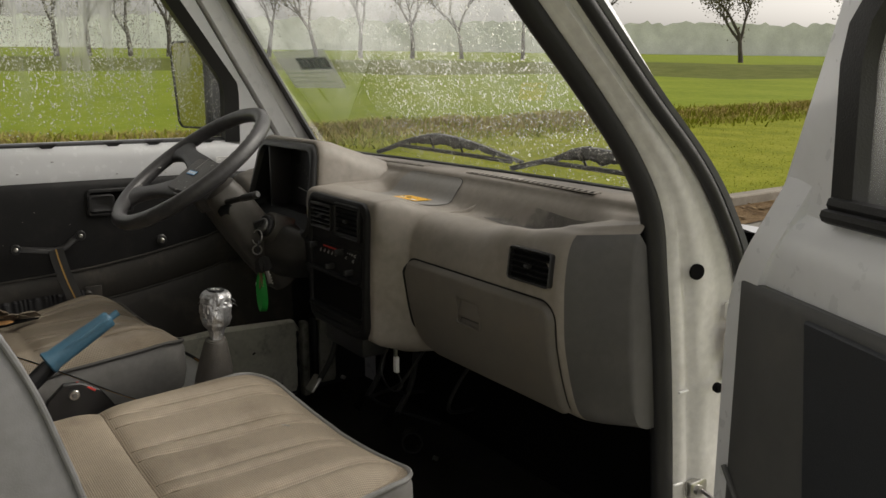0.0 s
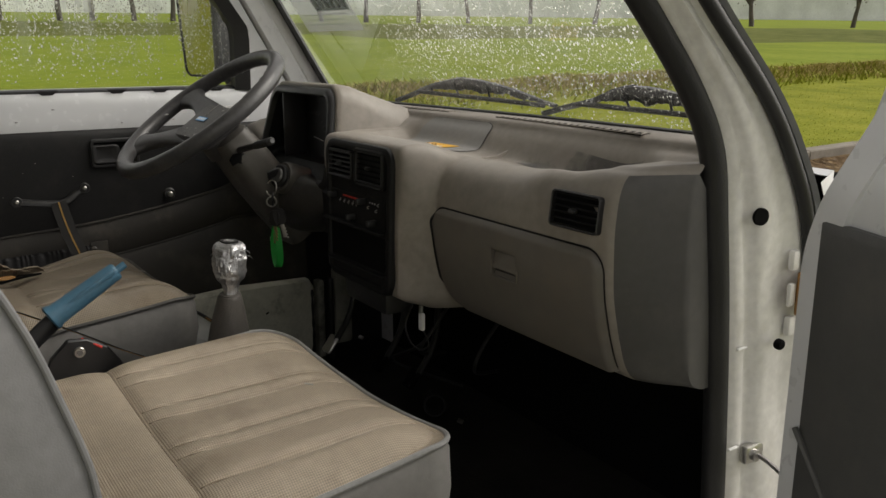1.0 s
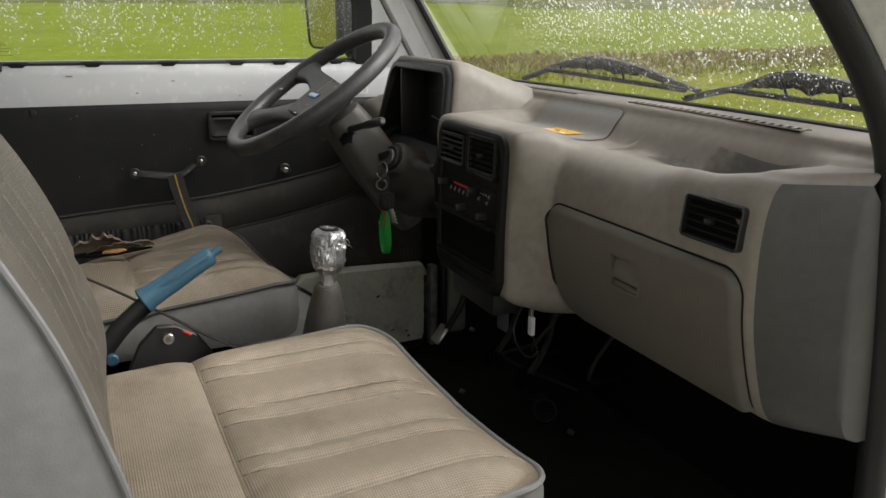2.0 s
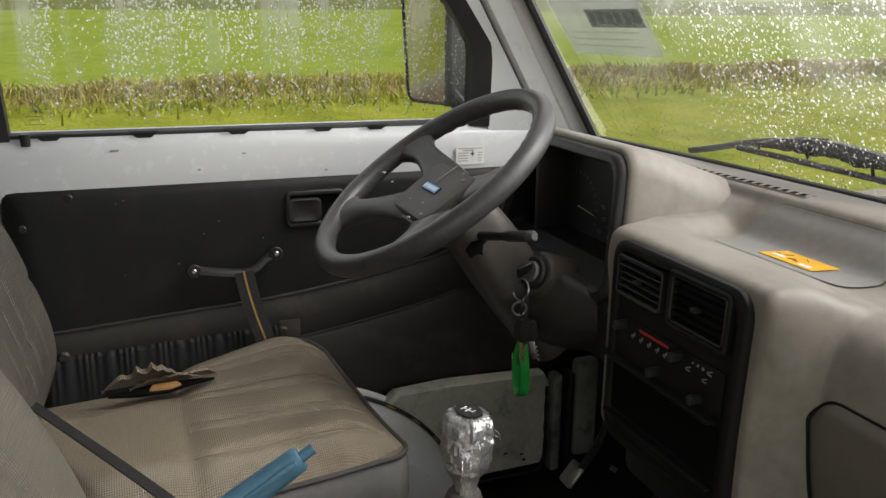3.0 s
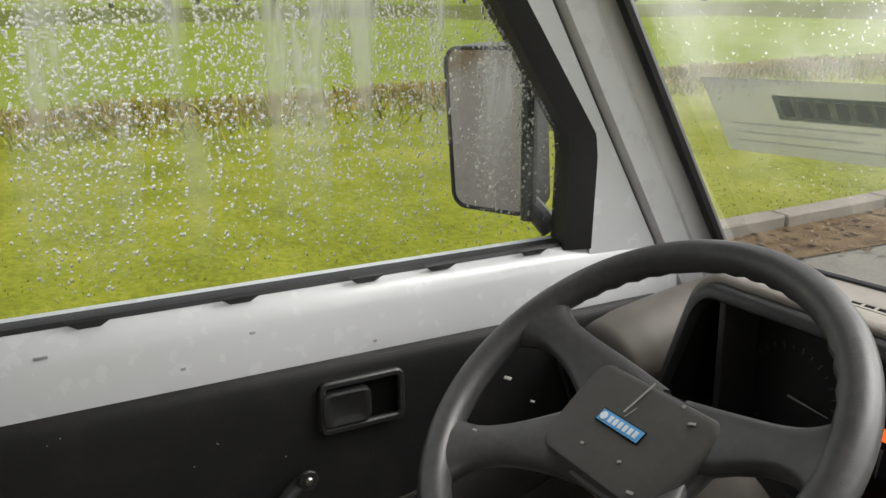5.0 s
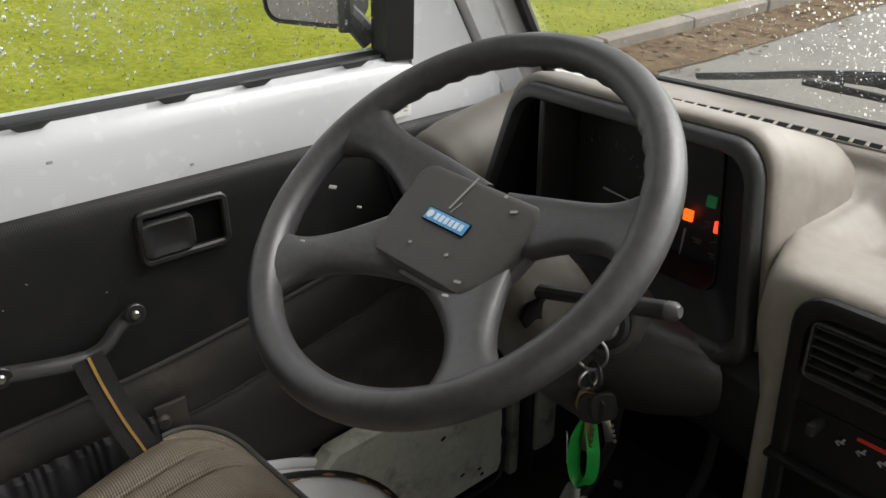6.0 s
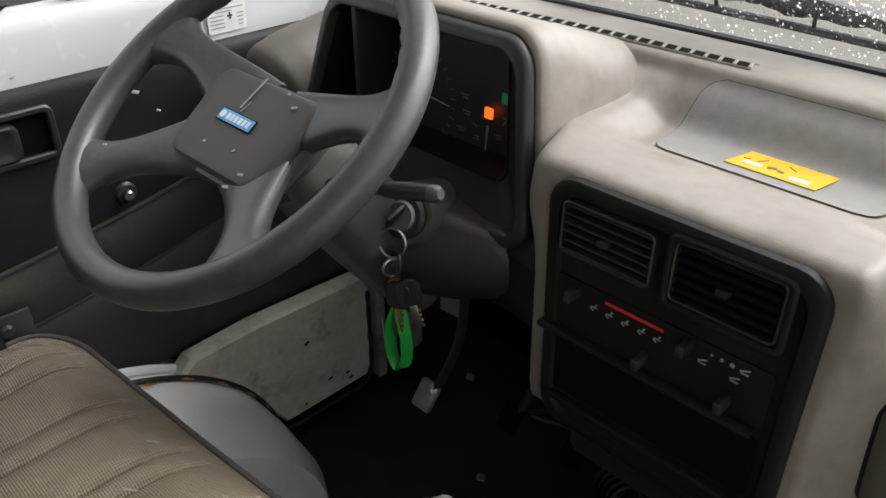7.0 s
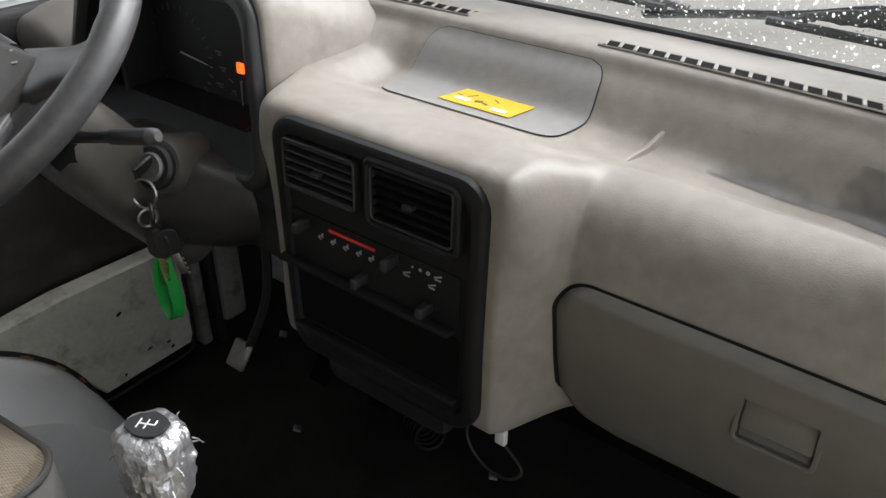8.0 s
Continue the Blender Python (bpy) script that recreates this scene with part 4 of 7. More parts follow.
    part("welt", bm, mat("grey_door_vinyl", (0.085, 0.085, 0.083)), t)
    bm = BM()
    frame_ring(bm, 0.098, 0.105, 0.014, 0.011, (-0.0615, -0.40, 1.075), (0, -1, 0), (0, 0, 1), 0.012)
    bz = part("handle_bezel", bm, SATIN, t, "black plastic handle surround")
    bm = BM()
    box(bm, (-0.066, -0.41, 1.075), (0.014, 0.05, 0.07), 0.004)
    part("pull", bm, SATIN, bz, "black flap handle")
    bm = BM()
    disc(bm, (-0.0625, -0.30, 0.985), (-1, 0, 0), 0.009, 0.012, 14, 0.003)
    part("spindle", bm, DULL, t, "bare crank spindle")
    bm = BM()
    loft(bm, [[V3(-0.006, -0.048, 1.075 - 0.02), V3(0.004, -0.040, 1.055)], [V3(-0.006, -0.048, 0.96), V3(0.004, -0.040, 0.96)]], False, False)
    thicken(bm, 0.002, 0, 0)
    part("rust_streak", bm, RUST, t, "rust run on the door edge")
    return t


def side_mirror():
    t = thing("side_mirror", "wet black door mirror on its arm", "mirror", (-0.68, 0.76, 1.28))
    ux, uz = V3(-0.157, -0.026, 0).normalized(), V3(0, 0, 1)
    c = V3(-0.762, 0.727, 1.385)
    ux, uz = V3(0.915, 0.40, 0).normalized(), V3(0.032, -0.072, 1).normalized()
    n = ux.cross(uz)
    bm = BM()
    plate(bm, rounded(0.126, 0.215, 0.022), c - n * 0.0, ux, uz, -0.045, -0.0)
    part("housing", bm, BLACK, t, "black plastic housing")
    bm = BM()
    plate(bm, rounded(0.117, 0.205, 0.018), c + n * 0.001, ux, uz, 0.002)
    part("glass", bm, MIRROR, t, "mirror glass")
    bm = BM()
    frame_ring(bm, 0.126, 0.215, 0.022, 0.004, c, ux, uz, 0.006, 0.001)
    part("rim", bm, RUBBER, t)
    bm = BM()
    tube(bm, curve([(-0.70, 0.748, 1.30), (-0.682, 0.755, 1.285), (-0.672, 0.765, 1.268)]), 0.014, 10)
    tube(bm, [(-0.690, 0.742, 1.28), (-0.690, 0.742, 1.47)], 0.010, 8)
    part("arm", bm, BLACK, t)
    return t
# ---- the dashboard ----
CONS_L, CONS_R = -0.088, 0.140


def raw_profile(x):
    """Outline of the dashboard, from the windscreen over the top and down the face, at one x."""
    floor_z, lip = table([(-0.60, 1.205, 1.205), (-0.150, 1.203, 1.199), (-0.128, 1.196, 1.197), (-0.088, 1.177, 1.196), (0.105, 1.177, 1.196), (0.190, 1.1715, 1.1775), (0.32, 1.164, 1.1770), (0.44, 1.160, 1.189), (0.525, 1.204, 1.200), (0.60, 1.210, 1.203)], x)
    face, centre = table([(-0.60, 0.81, 0.0), (-0.162, 0.81, 0.0), (-0.092, 0.7215, 1.0), (0.146, 0.7215, 1.0), (0.182, 0.768, 0.0), (0.60, 0.768, 0.0)], x)
    back_z = 1.2265
    bow = 0.06 * x * x
    deep = max(0.0, lip - floor_z)
    crest = table([(0.115, 0.788), (0.20, 0.832), (0.32, 0.830), (0.44, 0.798)], x)[0]
    run = 0.884 - crest
    pts = [(1.050 - bow, 1.205), (1.034 - bow, 1.2215), (1.005 - bow, back_z - 0.001), (0.968 - bow, back_z + 0.0015), (0.940 - bow, back_z - 0.001), (0.931 - bow, back_z - 0.012),
           (0.916 - bow, lerp(back_z - 0.014, floor_z, 0.30)), (0.898 - bow * 0.5, lerp(back_z - 0.014, floor_z, 0.86)), (0.884, floor_z), (crest + run * 0.70, floor_z), (crest + run * 0.50, floor_z + deep * 0.15), (crest + run * 0.30, floor_z + deep * 0.6), (crest + run * 0.13, floor_z + deep * 0.9), (crest, lip)]
    d = crest - face
    side = [(crest - d * 0.34, lip - 0.004), (crest - d * 0.62, lip - 0.013), (crest - d * 0.82, lip - 0.028), (crest - d * 0.94, lip - 0.050), (face, lip - 0.080)]
    mid = [(0.765, 1.1985), (0.740, 1.1985), (0.7275, 1.1955), (0.7222, 1.186), (0.7212, 1.155)]
    pts += [(lerp(a[0], b[0], centre), lerp(a[1], b[1], centre)) for a, b in zip(side, mid)]
    foot = table([(-0.60, 1.085), (-0.104, 1.095), (-0.090, 0.90)], x)[0]
    low = 0.945
    for dy, z in ((0.003, 1.06), (0.011, 1.02), (0.021, 0.985), (0.032, 0.957), (0.048, low - 0.006), (0.075, low - 0.015), (0.14, low - 0.02), (0.30, low - 0.015)):
        pts.append((face + dy * (1 - 0.8 * centre * (z > 0.95)) - 0.0075 * centre * min(1.0, (1.155 - z) / 0.2), max(z, foot)))
    # the left end draws back behind the instruments; the right end rounds away towards the door seal
    back = 0.04 * table([(-0.60, 2.4), (-0.475, 2.4), (-0.44, 1.0), (-0.165, 1.0), (-0.112, 0.0)], x)[0]
    s = max(0.0, min(1.0, (x - 0.538) / 0.063))
    inset = 0.078 * s * s * (1.75 - 0.75 * s)
    ref, out = 0.905, []
    for i, (y, z) in enumerate(pts):
        y += back * max(0.0, min(1.0, (i - 9) / 4))
        if i > 6 and y < ref:
            y = ref - (ref - y) * (1 - inset / (ref - face))
        out.append((min(y, 1.1), z))
    return out


def dash_profile(x):
    return [(p.x, p.y) for p in curve([(y, z, 0) for y, z in raw_profile(x)], 3)]


def tray_point(x, s, lift=0.0):
    """A point of the tray, from its floor's front edge (0) up its back wall (1)."""
    p = list(reversed([Vector(q) for q in dash_profile(x)[11:31]]))
    total = sum((b - a).length for a, b in zip(p, p[1:]))
    go = s * total
    for a, b in zip(p, p[1:]):
        ln = (b - a).length
        if go <= ln:
            d = (b - a) / max(ln, 1e-9)
            q = a + d * go
            return V3(x, q.x - lift * d.y, q.y + lift * d.x)
        go -= ln
    return V3(x, p[-1].x, p[-1].y + lift)


def dash_face(x, z, out=0.0):
    """The point of the dashboard's face at that height, moved out by so much."""
    p = dash_profile(x)[39:72]
    for (y1, z1), (y2, z2) in zip(p, p[1:]):
        if z2 <= z <= z1:
            k = (z1 - z) / max(z1 - z2, 1e-6)
            y = lerp(y1, y2, k)
            d = Vector((z1 - z2, (y2 - y1))).normalized()
            return V3(x, y - out * d.x, z - out * d.y)
    return V3(x, p[-1][0] - out, z)


def vent(parent, c, ux, uy, w, h, slats, name="air_vent", slat_m=None):
    """A louvred outlet: slats and a middle thumb on a plate painted shadow-black."""
    n = Vector(ux).normalized().cross(Vector(uy).normalized())
    bm = BM()
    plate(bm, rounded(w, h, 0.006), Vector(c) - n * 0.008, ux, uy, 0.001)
    v = part(name, bm, BLACK_AND_SHADE, parent, "black louvred air vent")
    bm = BM()
    frame_ring(bm, w, h, 0.006, 0.0025, Vector(c) - n * 0.008, ux, uy, 0.009, 0.001)
    part("surround", bm, BLACK, v)
    R = basis(c, ux, uy).to_3x3()
    for i in range(slats):
        bm = BM()
        q = Vector(c) + Vector(uy).normalized() * (h * (i + 0.5) / slats - h / 2) - n * 0.0035
        box(bm, q, (w - 0.006, 0.0013, 0.007), 0.0005, R @ Euler((radians(6), 0, 0)).to_matrix(), 1)
        part("slat", bm, slat_m or PANEL, v)
    bm = BM()
    box(bm, Vector(c) + n * 0.001, (0.010, 0.005, 0.008), 0.0015, R)
    part("thumb", bm, SATIN, v)
    return v


def dashboard():
    t = thing("dashboard", "dusty grey-brown moulded plastic dashboard", "dashboard", (0, 0.85, 0.95))
    xs = span(-0.47, -0.175, 10) + span(-0.168, -0.084, 28) + span(-0.075, 0.135, 16) + span(0.138, 0.215, 24) + span(0.225, 0.42, 12) + span(0.43, 0.545, 20) + span(0.55, 0.60, 16)
    bm = BM()
    rows = [[bm.verts.new(V3(x, y, z)) for y, z in dash_profile(x)] for x in xs]
    for a, b in zip(rows, rows[1:]):
        for i in range(len(a) - 1):
            if a[0].co.x < 0.5495 or i < 42:
                bm.faces.new((a[i], a[i + 1], b[i + 1], b[i]))
    bm.faces.new(list(reversed(rows[0])))
    part("body", bm, DASH, t, "dusty grey-brown moulding with a tray", 40)
    # end of the face that turns towards the door seal, in a darker grey
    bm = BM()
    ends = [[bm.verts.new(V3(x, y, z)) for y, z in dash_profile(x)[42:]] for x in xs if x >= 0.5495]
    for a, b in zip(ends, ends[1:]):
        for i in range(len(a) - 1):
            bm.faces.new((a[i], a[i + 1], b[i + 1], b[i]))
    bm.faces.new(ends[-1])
    part("end_piece", bm, mat("dash_end_grey", (0.066, 0.064, 0.062), 0.55, vary=0.1, scale=6, bump=0.1, bump_scale=1000, dirt=(0.12, 0.11, 0.10), dirt_amount=0.3), t, "darker grey end of the dashboard", 40)

    # glove box lid, its shade in the plastic's colour, and its dark gap
    def lid_sheet(x0, x1, z0, z1, r, out, rolled=0.0, nx=90, nz=40, hole=False):
        bm = BM()
        rows = []
        for j in range(nz + 1):
            z = lerp(z1, z0, (j / nz) ** 2)
            cut = 0.0
            if z > z1 - r:
                q = (z - (z1 - r)) / r
                cut = r * (1 - math.sqrt(max(0.0, 1 - q * q)))
            under = max(0.0, 1 - (z - z0) / 0.038)
            left = 0.042 * (1 - math.sqrt(max(0.0, 1 - under * under)))
            row = []
            for i in range(nx + 1):
                x = lerp(x0 + max(cut, left), x1 - cut, i / nx)
                e = min(x - x0 - max(cut, left), x1 - cut - x, z1 - z)
                row.append(bm.verts.new(dash_face(x, z, out - rolled * max(0.0, 1 - e / 0.010) ** 2)))
            rows.append(row)
        for a, b in zip(rows, rows[1:]):
            for i in range(nx):
                q = (a[i].co + b[i + 1].co) / 2
                if not (hole and abs(q.x - 0.3555) < 0.0275 and abs(q.z - 1.0525) < 0.0195):
                    bm.faces.new((a[i], a[i + 1], b[i + 1], b[i]))
        return bm
    bm = lid_sheet(0.1742, 0.5406, 0.955, 1.1082, 0.030, 0.0008)
    part("lid_gap", bm, PANEL, t)
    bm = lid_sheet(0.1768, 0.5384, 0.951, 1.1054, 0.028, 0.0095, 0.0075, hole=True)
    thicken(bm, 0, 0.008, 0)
    lid = part("glove_box_lid", bm, DASH_SHADED, t, "grey-brown glove box lid")
    # shallow plate, darkened in colour for the shade inside the latch
    bm = BM()
    plate(bm, rounded(0.060, 0.044, 0.004), dash_face(0.3555, 1.0525, 0.0016), (1, 0, 0), (0, 0, 1), 0.0008)
    lat = part("latch", bm, mat("latch_recess_shade", (0.030, 0.028, 0.026), 0.6, vary=0.2, scale=30), lid, "recessed latch")
    bm = BM()
    frame_ring(bm, 0.0600, 0.0435, 0.006, 0.0035, dash_face(0.3555, 1.0525, 0.0088), (1, 0, 0), (0, 0, 1), 0.0014, 0.0006)
    part("latch_rim", bm, DASH_SHADED, lat)
    bm = BM()
    box(bm, dash_face(0.3555, 1.0565, 0.0046), (0.051, 0.004, 0.026), 0.0016, Euler((radians(-12), 0, 0)).to_matrix())
    part("latch_flap", bm, DASH_SHADED, lat)
    bm = BM()
    loft(bm, [[dash_face(x, 1.0335, 0.0092), dash_face(x, 1.0385, 0.0060), dash_face(x, 1.0400, 0.0024), dash_face(x, 1.0335, 0.0024)] for x in (0.3305, 0.3805)])
    part("latch_lip", bm, DASH_SHADED, lat)

    # right hand vent
    cy = dash_face(0.490, 1.1475, 0.0075)
    up = (dash_face(0.49, 1.167) - dash_face(0.49, 1.127)).normalized()
    v = vent(t, cy, (1, 0, 0), up, 0.085, 0.046, 6)

    # fuse lid in the tray with its black line, bent up the back
    def lid_rows(grow, lift):
        bm = BM()
        rows = []
        x0, x1, s0, s1, r = -0.076 - grow, 0.1155 + grow, 0.02 - grow * 7, 0.865 + grow * 7, 0.020
        for j in range(25):
            s = lerp(s0, s1, j / 24)
            near = min(s - s0, s1 - s) * 0.125
            cut = r - math.sqrt(max(0.0, r * r - (r - near) ** 2)) if near < r else 0.0
            side = 0.010 * math.sin(math.pi * min(1.0, s * 1.15)) ** 2
            rows.append([bm.verts.new(tray_point(lerp(x0 + cut * 0.8 - side * 0.3, x1 - cut * 0.8 + side * 0.5, i / 12), s, lift)) for i in range(13)])
        for a, b in zip(rows, rows[1:]):
            for i in range(12):
                bm.faces.new((a[i], a[i + 1], b[i + 1], b[i]))
        return bm
    bm = lid_rows(0.0009, 0.0007)
    part("fuse_lid_gap", bm, SATIN, t)
    bm = lid_rows(0.0, 0.0014)
    fl = part("fuse_lid", bm, LID, t, "pale grey fuse lid")
    bm = BM()
    plate(bm, [(-0.043, -0.0275), (0.0350, -0.0275), (0.0440, 0.0240), (-0.0285, 0.0320)], (0.029, 0.8835, 1.1790), (1, 0, 0), (0, 1, 0), 0.0005)
    st = part("sticker", bm, ORANGE, fl, "worn orange sticker with white boxes")
    for x, y, w, h in ((0.006, 0.867, 0.016, 0.006), (0.048, 0.863, 0.016, 0.006)):
        bm = BM()
        box(bm, (x, y, 1.1797), (w, h, 0.0004), 0, Euler((0, 0, 0.02)).to_matrix())
        part("white_box", bm, WHITE, st)
    for i, (x, y, w, h, a) in enumerate(((0.022, 0.870, 0.008, 0.004, 0.4), (0.030, 0.868, 0.006, 0.003, -0.3), (0.054, 0.892, 0.008, 0.002, 0.2), (0.052, 0.895, 0.002, 0.005, 0.5), (0.010, 0.878, 0.010, 0.0010, 0.9), (0.035, 0.880, 0.009, 0.0008, -0.6), (0.020, 0.897, 0.007, 0.0008, 0.3), (-0.002, 0.874, 0.006, 0.0010, 0.1))):
        bm = BM()
        box(bm, (x, y, 1.1797), (w, h, 0.0004), 0, Euler((0, 0, a)).to_matrix())
        part("worn_mark", bm, BROWN, st)
    # damp stain drying in the tray, with a ragged edge
    damp = mat("damp_stain", (0.085, 0.082, 0.079), 0.4, vary=0.1, scale=30)
    n, l = damp.node_tree.nodes, damp.node_tree.links
    tc, no, sep, gx, gy, mx, cut = (n.new(k) for k in ("ShaderNodeTexCoord", "ShaderNodeTexNoise", "ShaderNodeSeparateXYZ", "ShaderNodeMath", "ShaderNodeMath", "ShaderNodeMath", "ShaderNodeMapRange"))
    l.new(tc.outputs["Generated"], sep.inputs[0])
    l.new(tc.outputs["Object"], no.inputs["Vector"])
    no.inputs["Scale"].default_value, no.inputs["Detail"].default_value = 17, 3
    for g, k in ((gx, 0), (gy, 1)):
        g.operation = "PINGPONG"
        g.inputs[1].default_value = 0.5
        l.new(sep.outputs[k], g.inputs[0])
    mx.operation = "MULTIPLY_ADD"
    l.new(gx.outputs[0], mx.inputs[0])
    l.new(gy.outputs[0], mx.inputs[1])
    l.new(no.outputs["Fac"], mx.inputs[2])
    cut.inputs["From Min"].default_value, cut.inputs["From Max"].default_value, cut.inputs["To Max"].default_value = 0.47, 0.64, 0.62
    l.new(mx.outputs[0], cut.inputs["Value"])
    l.new(cut.outputs[0], n["Principled BSDF"].inputs["Alpha"])
    bm = BM()
    grid_sheet(bm, span(0.235, 0.475, 24), span(0.20, 0.60, 12), lambda x, k: tray_point(x, k, 0.0012))
    part("stain", bm, damp, t, "dark damp stain")
    # rib across the tray
    bm = BM()
    loft(bm, [[V3(x - 0.004, y, z - 0.004), V3(x - 0.002, y, z + 0.0008), V3(x, y, z + 0.0014), V3(x + 0.002, y, z + 0.0008), V3(x + 0.004, y, z - 0.004)] for x, y, z in ((0.177, 0.846, 1.1725), (0.179, 0.862, 1.1735), (0.182, 0.884, 1.1745), (0.187, 0.904, 1.1835))])
    part("rib", bm, DASH, t)
    # defroster grilles along the screen, their slots flat strips coloured as shade
    for x0, x1 in ((-0.395, -0.052), (0.100, 0.44)):
        def ledge(x, k, up):
            y = 0.957 - 0.12 * x * x + k
            return V3(x, y, 1.2278 - 0.03 * max(0.0, y - 0.962) + up)
        bm = BM()
        grid_sheet(bm, span(x0, x1, 20), [-0.0070, 0.0070], lambda x, k: ledge(x, k, 0.0008))
        thicken(bm, 0, 0, -0.003)
        gr = part("defroster_slot", bm, BLACK_AND_SHADE, t, "black defroster slot with cross bars")
        k = int((x1 - x0) / 0.0145)
        for i in range(k + 1):
            x = lerp(x0, x1, i / k)
            bm = BM()
            box(bm, ledge(x, 0.0, 0.0008), (0.0034, 0.0152, 0.0022), 0.0006, Euler((0, 0, 0.25)).to_matrix(), 1)
            part("bar", bm, DASH, gr)
        for dy in (-0.0080, 0.0080):
            bm = BM()
            tube(bm, [ledge(x, dy, 0.0003) for x in span(x0 - 0.004, x1 + 0.004, 14)], 0.0010, 6)
            part("edge", bm, DASH, gr)
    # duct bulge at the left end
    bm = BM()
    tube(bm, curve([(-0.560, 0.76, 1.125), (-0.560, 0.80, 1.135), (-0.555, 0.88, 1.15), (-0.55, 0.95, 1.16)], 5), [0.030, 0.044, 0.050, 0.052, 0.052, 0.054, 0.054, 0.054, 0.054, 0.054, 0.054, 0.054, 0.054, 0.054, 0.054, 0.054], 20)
    part("duct", bm, DASH_SHADED, t, "grey-brown round duct at the door")

    # instrument hood: eyebrow frame, box, lens
    bm = BM()
    N = 28
    def hood(z_top, z_bot, xl, xr, y_top, y_bot, r):
        cx, cz, w, h = (xl + xr) / 2, (z_top + z_bot) / 2, xr - xl, z_top - z_bot
        out = []
        for px, pz in rounded(w, h, r, 6):
            k = (pz + h / 2) / h
            out.append(V3(cx + px * lerp(1.10, 0.86, k), lerp(y_bot, y_top, k), cz + pz))
        return out
    def bezel(inset, y, r):
        return hood(1.270 - min(inset, 0.020), 1.085 + min(inset, 0.034) * 1.2, -0.450 + min(inset, 0.020), -0.134 - inset, 0.770 + y, 0.738 + y, r)
    loft(bm, [bezel(0, 0.020, 0.030), bezel(0, 0.0, 0.030), bezel(0.002, -0.005, 0.029), bezel(0.006, -0.0085, 0.027), bezel(0.012, -0.0085, 0.024), bezel(0.0145, -0.005, 0.021), bezel(0.016, 0.002, 0.020)], True, False)
    cl = part("instrument_hood", bm, SATIN, t, "black plastic instrument hood", 50)
    bm = BM()
    loft(bm, [bezel(0.016, 0.002, 0.020), bezel(0.058, 0.036, 0.015), bezel(0.0600, 0.034, 0.014), bezel(0.0620, 0.036, 0.014), bezel(0.0625, 0.110, 0.014)], True, False)
    part("hood_recess", bm, PANEL, cl, "matt black recess round the dials", 50)
    bm = BM()
    loft(bm, [hood(1.268, 1.09, -0.446, -0.139, 0.776, 0.744, 0.029), hood(1.2735, 1.09, -0.4525, -0.1325, 0.7735, 0.7415, 0.030), hood(1.2765, 1.09, -0.4555, -0.1290, 0.777, 0.746, 0.031), hood(1.2775, 1.09, -0.457, -0.1275, 0.786, 0.756, 0.032), hood(1.2735, 1.09, -0.457, -0.1265, 0.81, 0.80, 0.034), hood(1.261, 1.10, -0.457, -0.126, 0.845, 0.845, 0.040), hood(1.2475, 1.11, -0.456, -0.126, 0.885, 0.885, 0.044), hood(1.2365, 1.12, -0.455, -0.128, 0.918, 0.918, 0.046), hood(1.228, 1.12, -0.454, -0.131, 0.943, 0.943, 0.045), hood(1.218, 1.12, -0.452, -0.138, 0.962, 0.962, 0.045)], True, False)
    part("instrument_dome", bm, DASH, t, "grey-brown dome behind the instruments", 70)
    bm = BM()
    plate(bm, [(-0.150, -0.070), (0.135, -0.070), (0.135, 0.068), (-0.150, 0.068)], (-0.293, 0.822, 1.181), (1, 0, 0), (0, 0.04, 1), -0.006)
    part("dial_plate", bm, BLACK, cl, "black dial plate")
    for cx, cz, r, n_ in ((-0.345, 1.165, 0.050, 22), (-0.240, 1.140, 0.026, 8)):
        for k in range(n_ + 1):
            a = radians(225 - 270 * k / n_)
            bm = BM()
            q = V3(cx + r * math.cos(a), 0.8165, cz + r * math.sin(a))
            box(bm, q, (0.0010, 0.0010, 0.007 if k % 2 == 0 else 0.004), 0, Euler((0, radians(90) - a, 0)).to_matrix())
            part("dial_tick", bm, DIMPRINT, cl)
    for p, q in (((-0.345, 1.165), (-0.300, 1.160)), ((-0.2455, 1.154), (-0.2480, 1.126))):
        bm = BM()
        tube(bm, [(p[0], 0.8155, p[1]), (q[0], 0.8155, q[1])], [0.0014, 0.0006], 6)
        part("needle", bm, GREYPRINT, cl)
    for x, z, w in ((-0.2786, 1.1784, 0.010), (-0.2753, 1.1614, 0.010), (-0.2840, 1.1416, 0.011), (-0.2237, 1.1677, 0.006), (-0.2324, 1.1473, 0.010), (-0.2609, 1.1383, 0.006), (-0.3001, 1.1162, 0.008), (-0.216, 1.138, 0.006)):
        bm = BM()
        box(bm, (x, 0.8165, z), (w, 0.0010, 0.0016))
        box(bm, (x + 0.001, 0.8165, z - 0.0032), (w * 0.6, 0.0010, 0.0014))
        part("dial_mark", bm, DIMPRINT, cl)
    for x, z, m_, lab in ((-0.244, 1.1682, LAMPORANGE, "lit orange warning lamp"), (-0.2108, 1.1662, LAMPRED, "lit red warning lamp"), (-0.2219, 1.1887, LAMPGREEN, "dim green tell-tale")):
        bm = BM()
        plate(bm, rounded(0.0100, 0.0110, 0.001), (x, 0.8165, z), (1, 0, 0), (0, 0.04, 1), 0.002)
        part("warning_lamp", bm, m_, cl, lab)
    bm = BM()
    box(bm, (-0.393, 0.795, 1.18), (0.008, 0.05, 0.150), 0.002)
    part("hood_post", bm, BLACK, cl)

    # knee panel under the hood
    bm = BM()
    rings = []
    for x in span(-0.49, -0.0885, 14):
        s = max(0.0, -(x + 0.30) / 0.19) ** 4 * 0.02 - 0.013 * max(0.0, (x + 0.16) / 0.06)
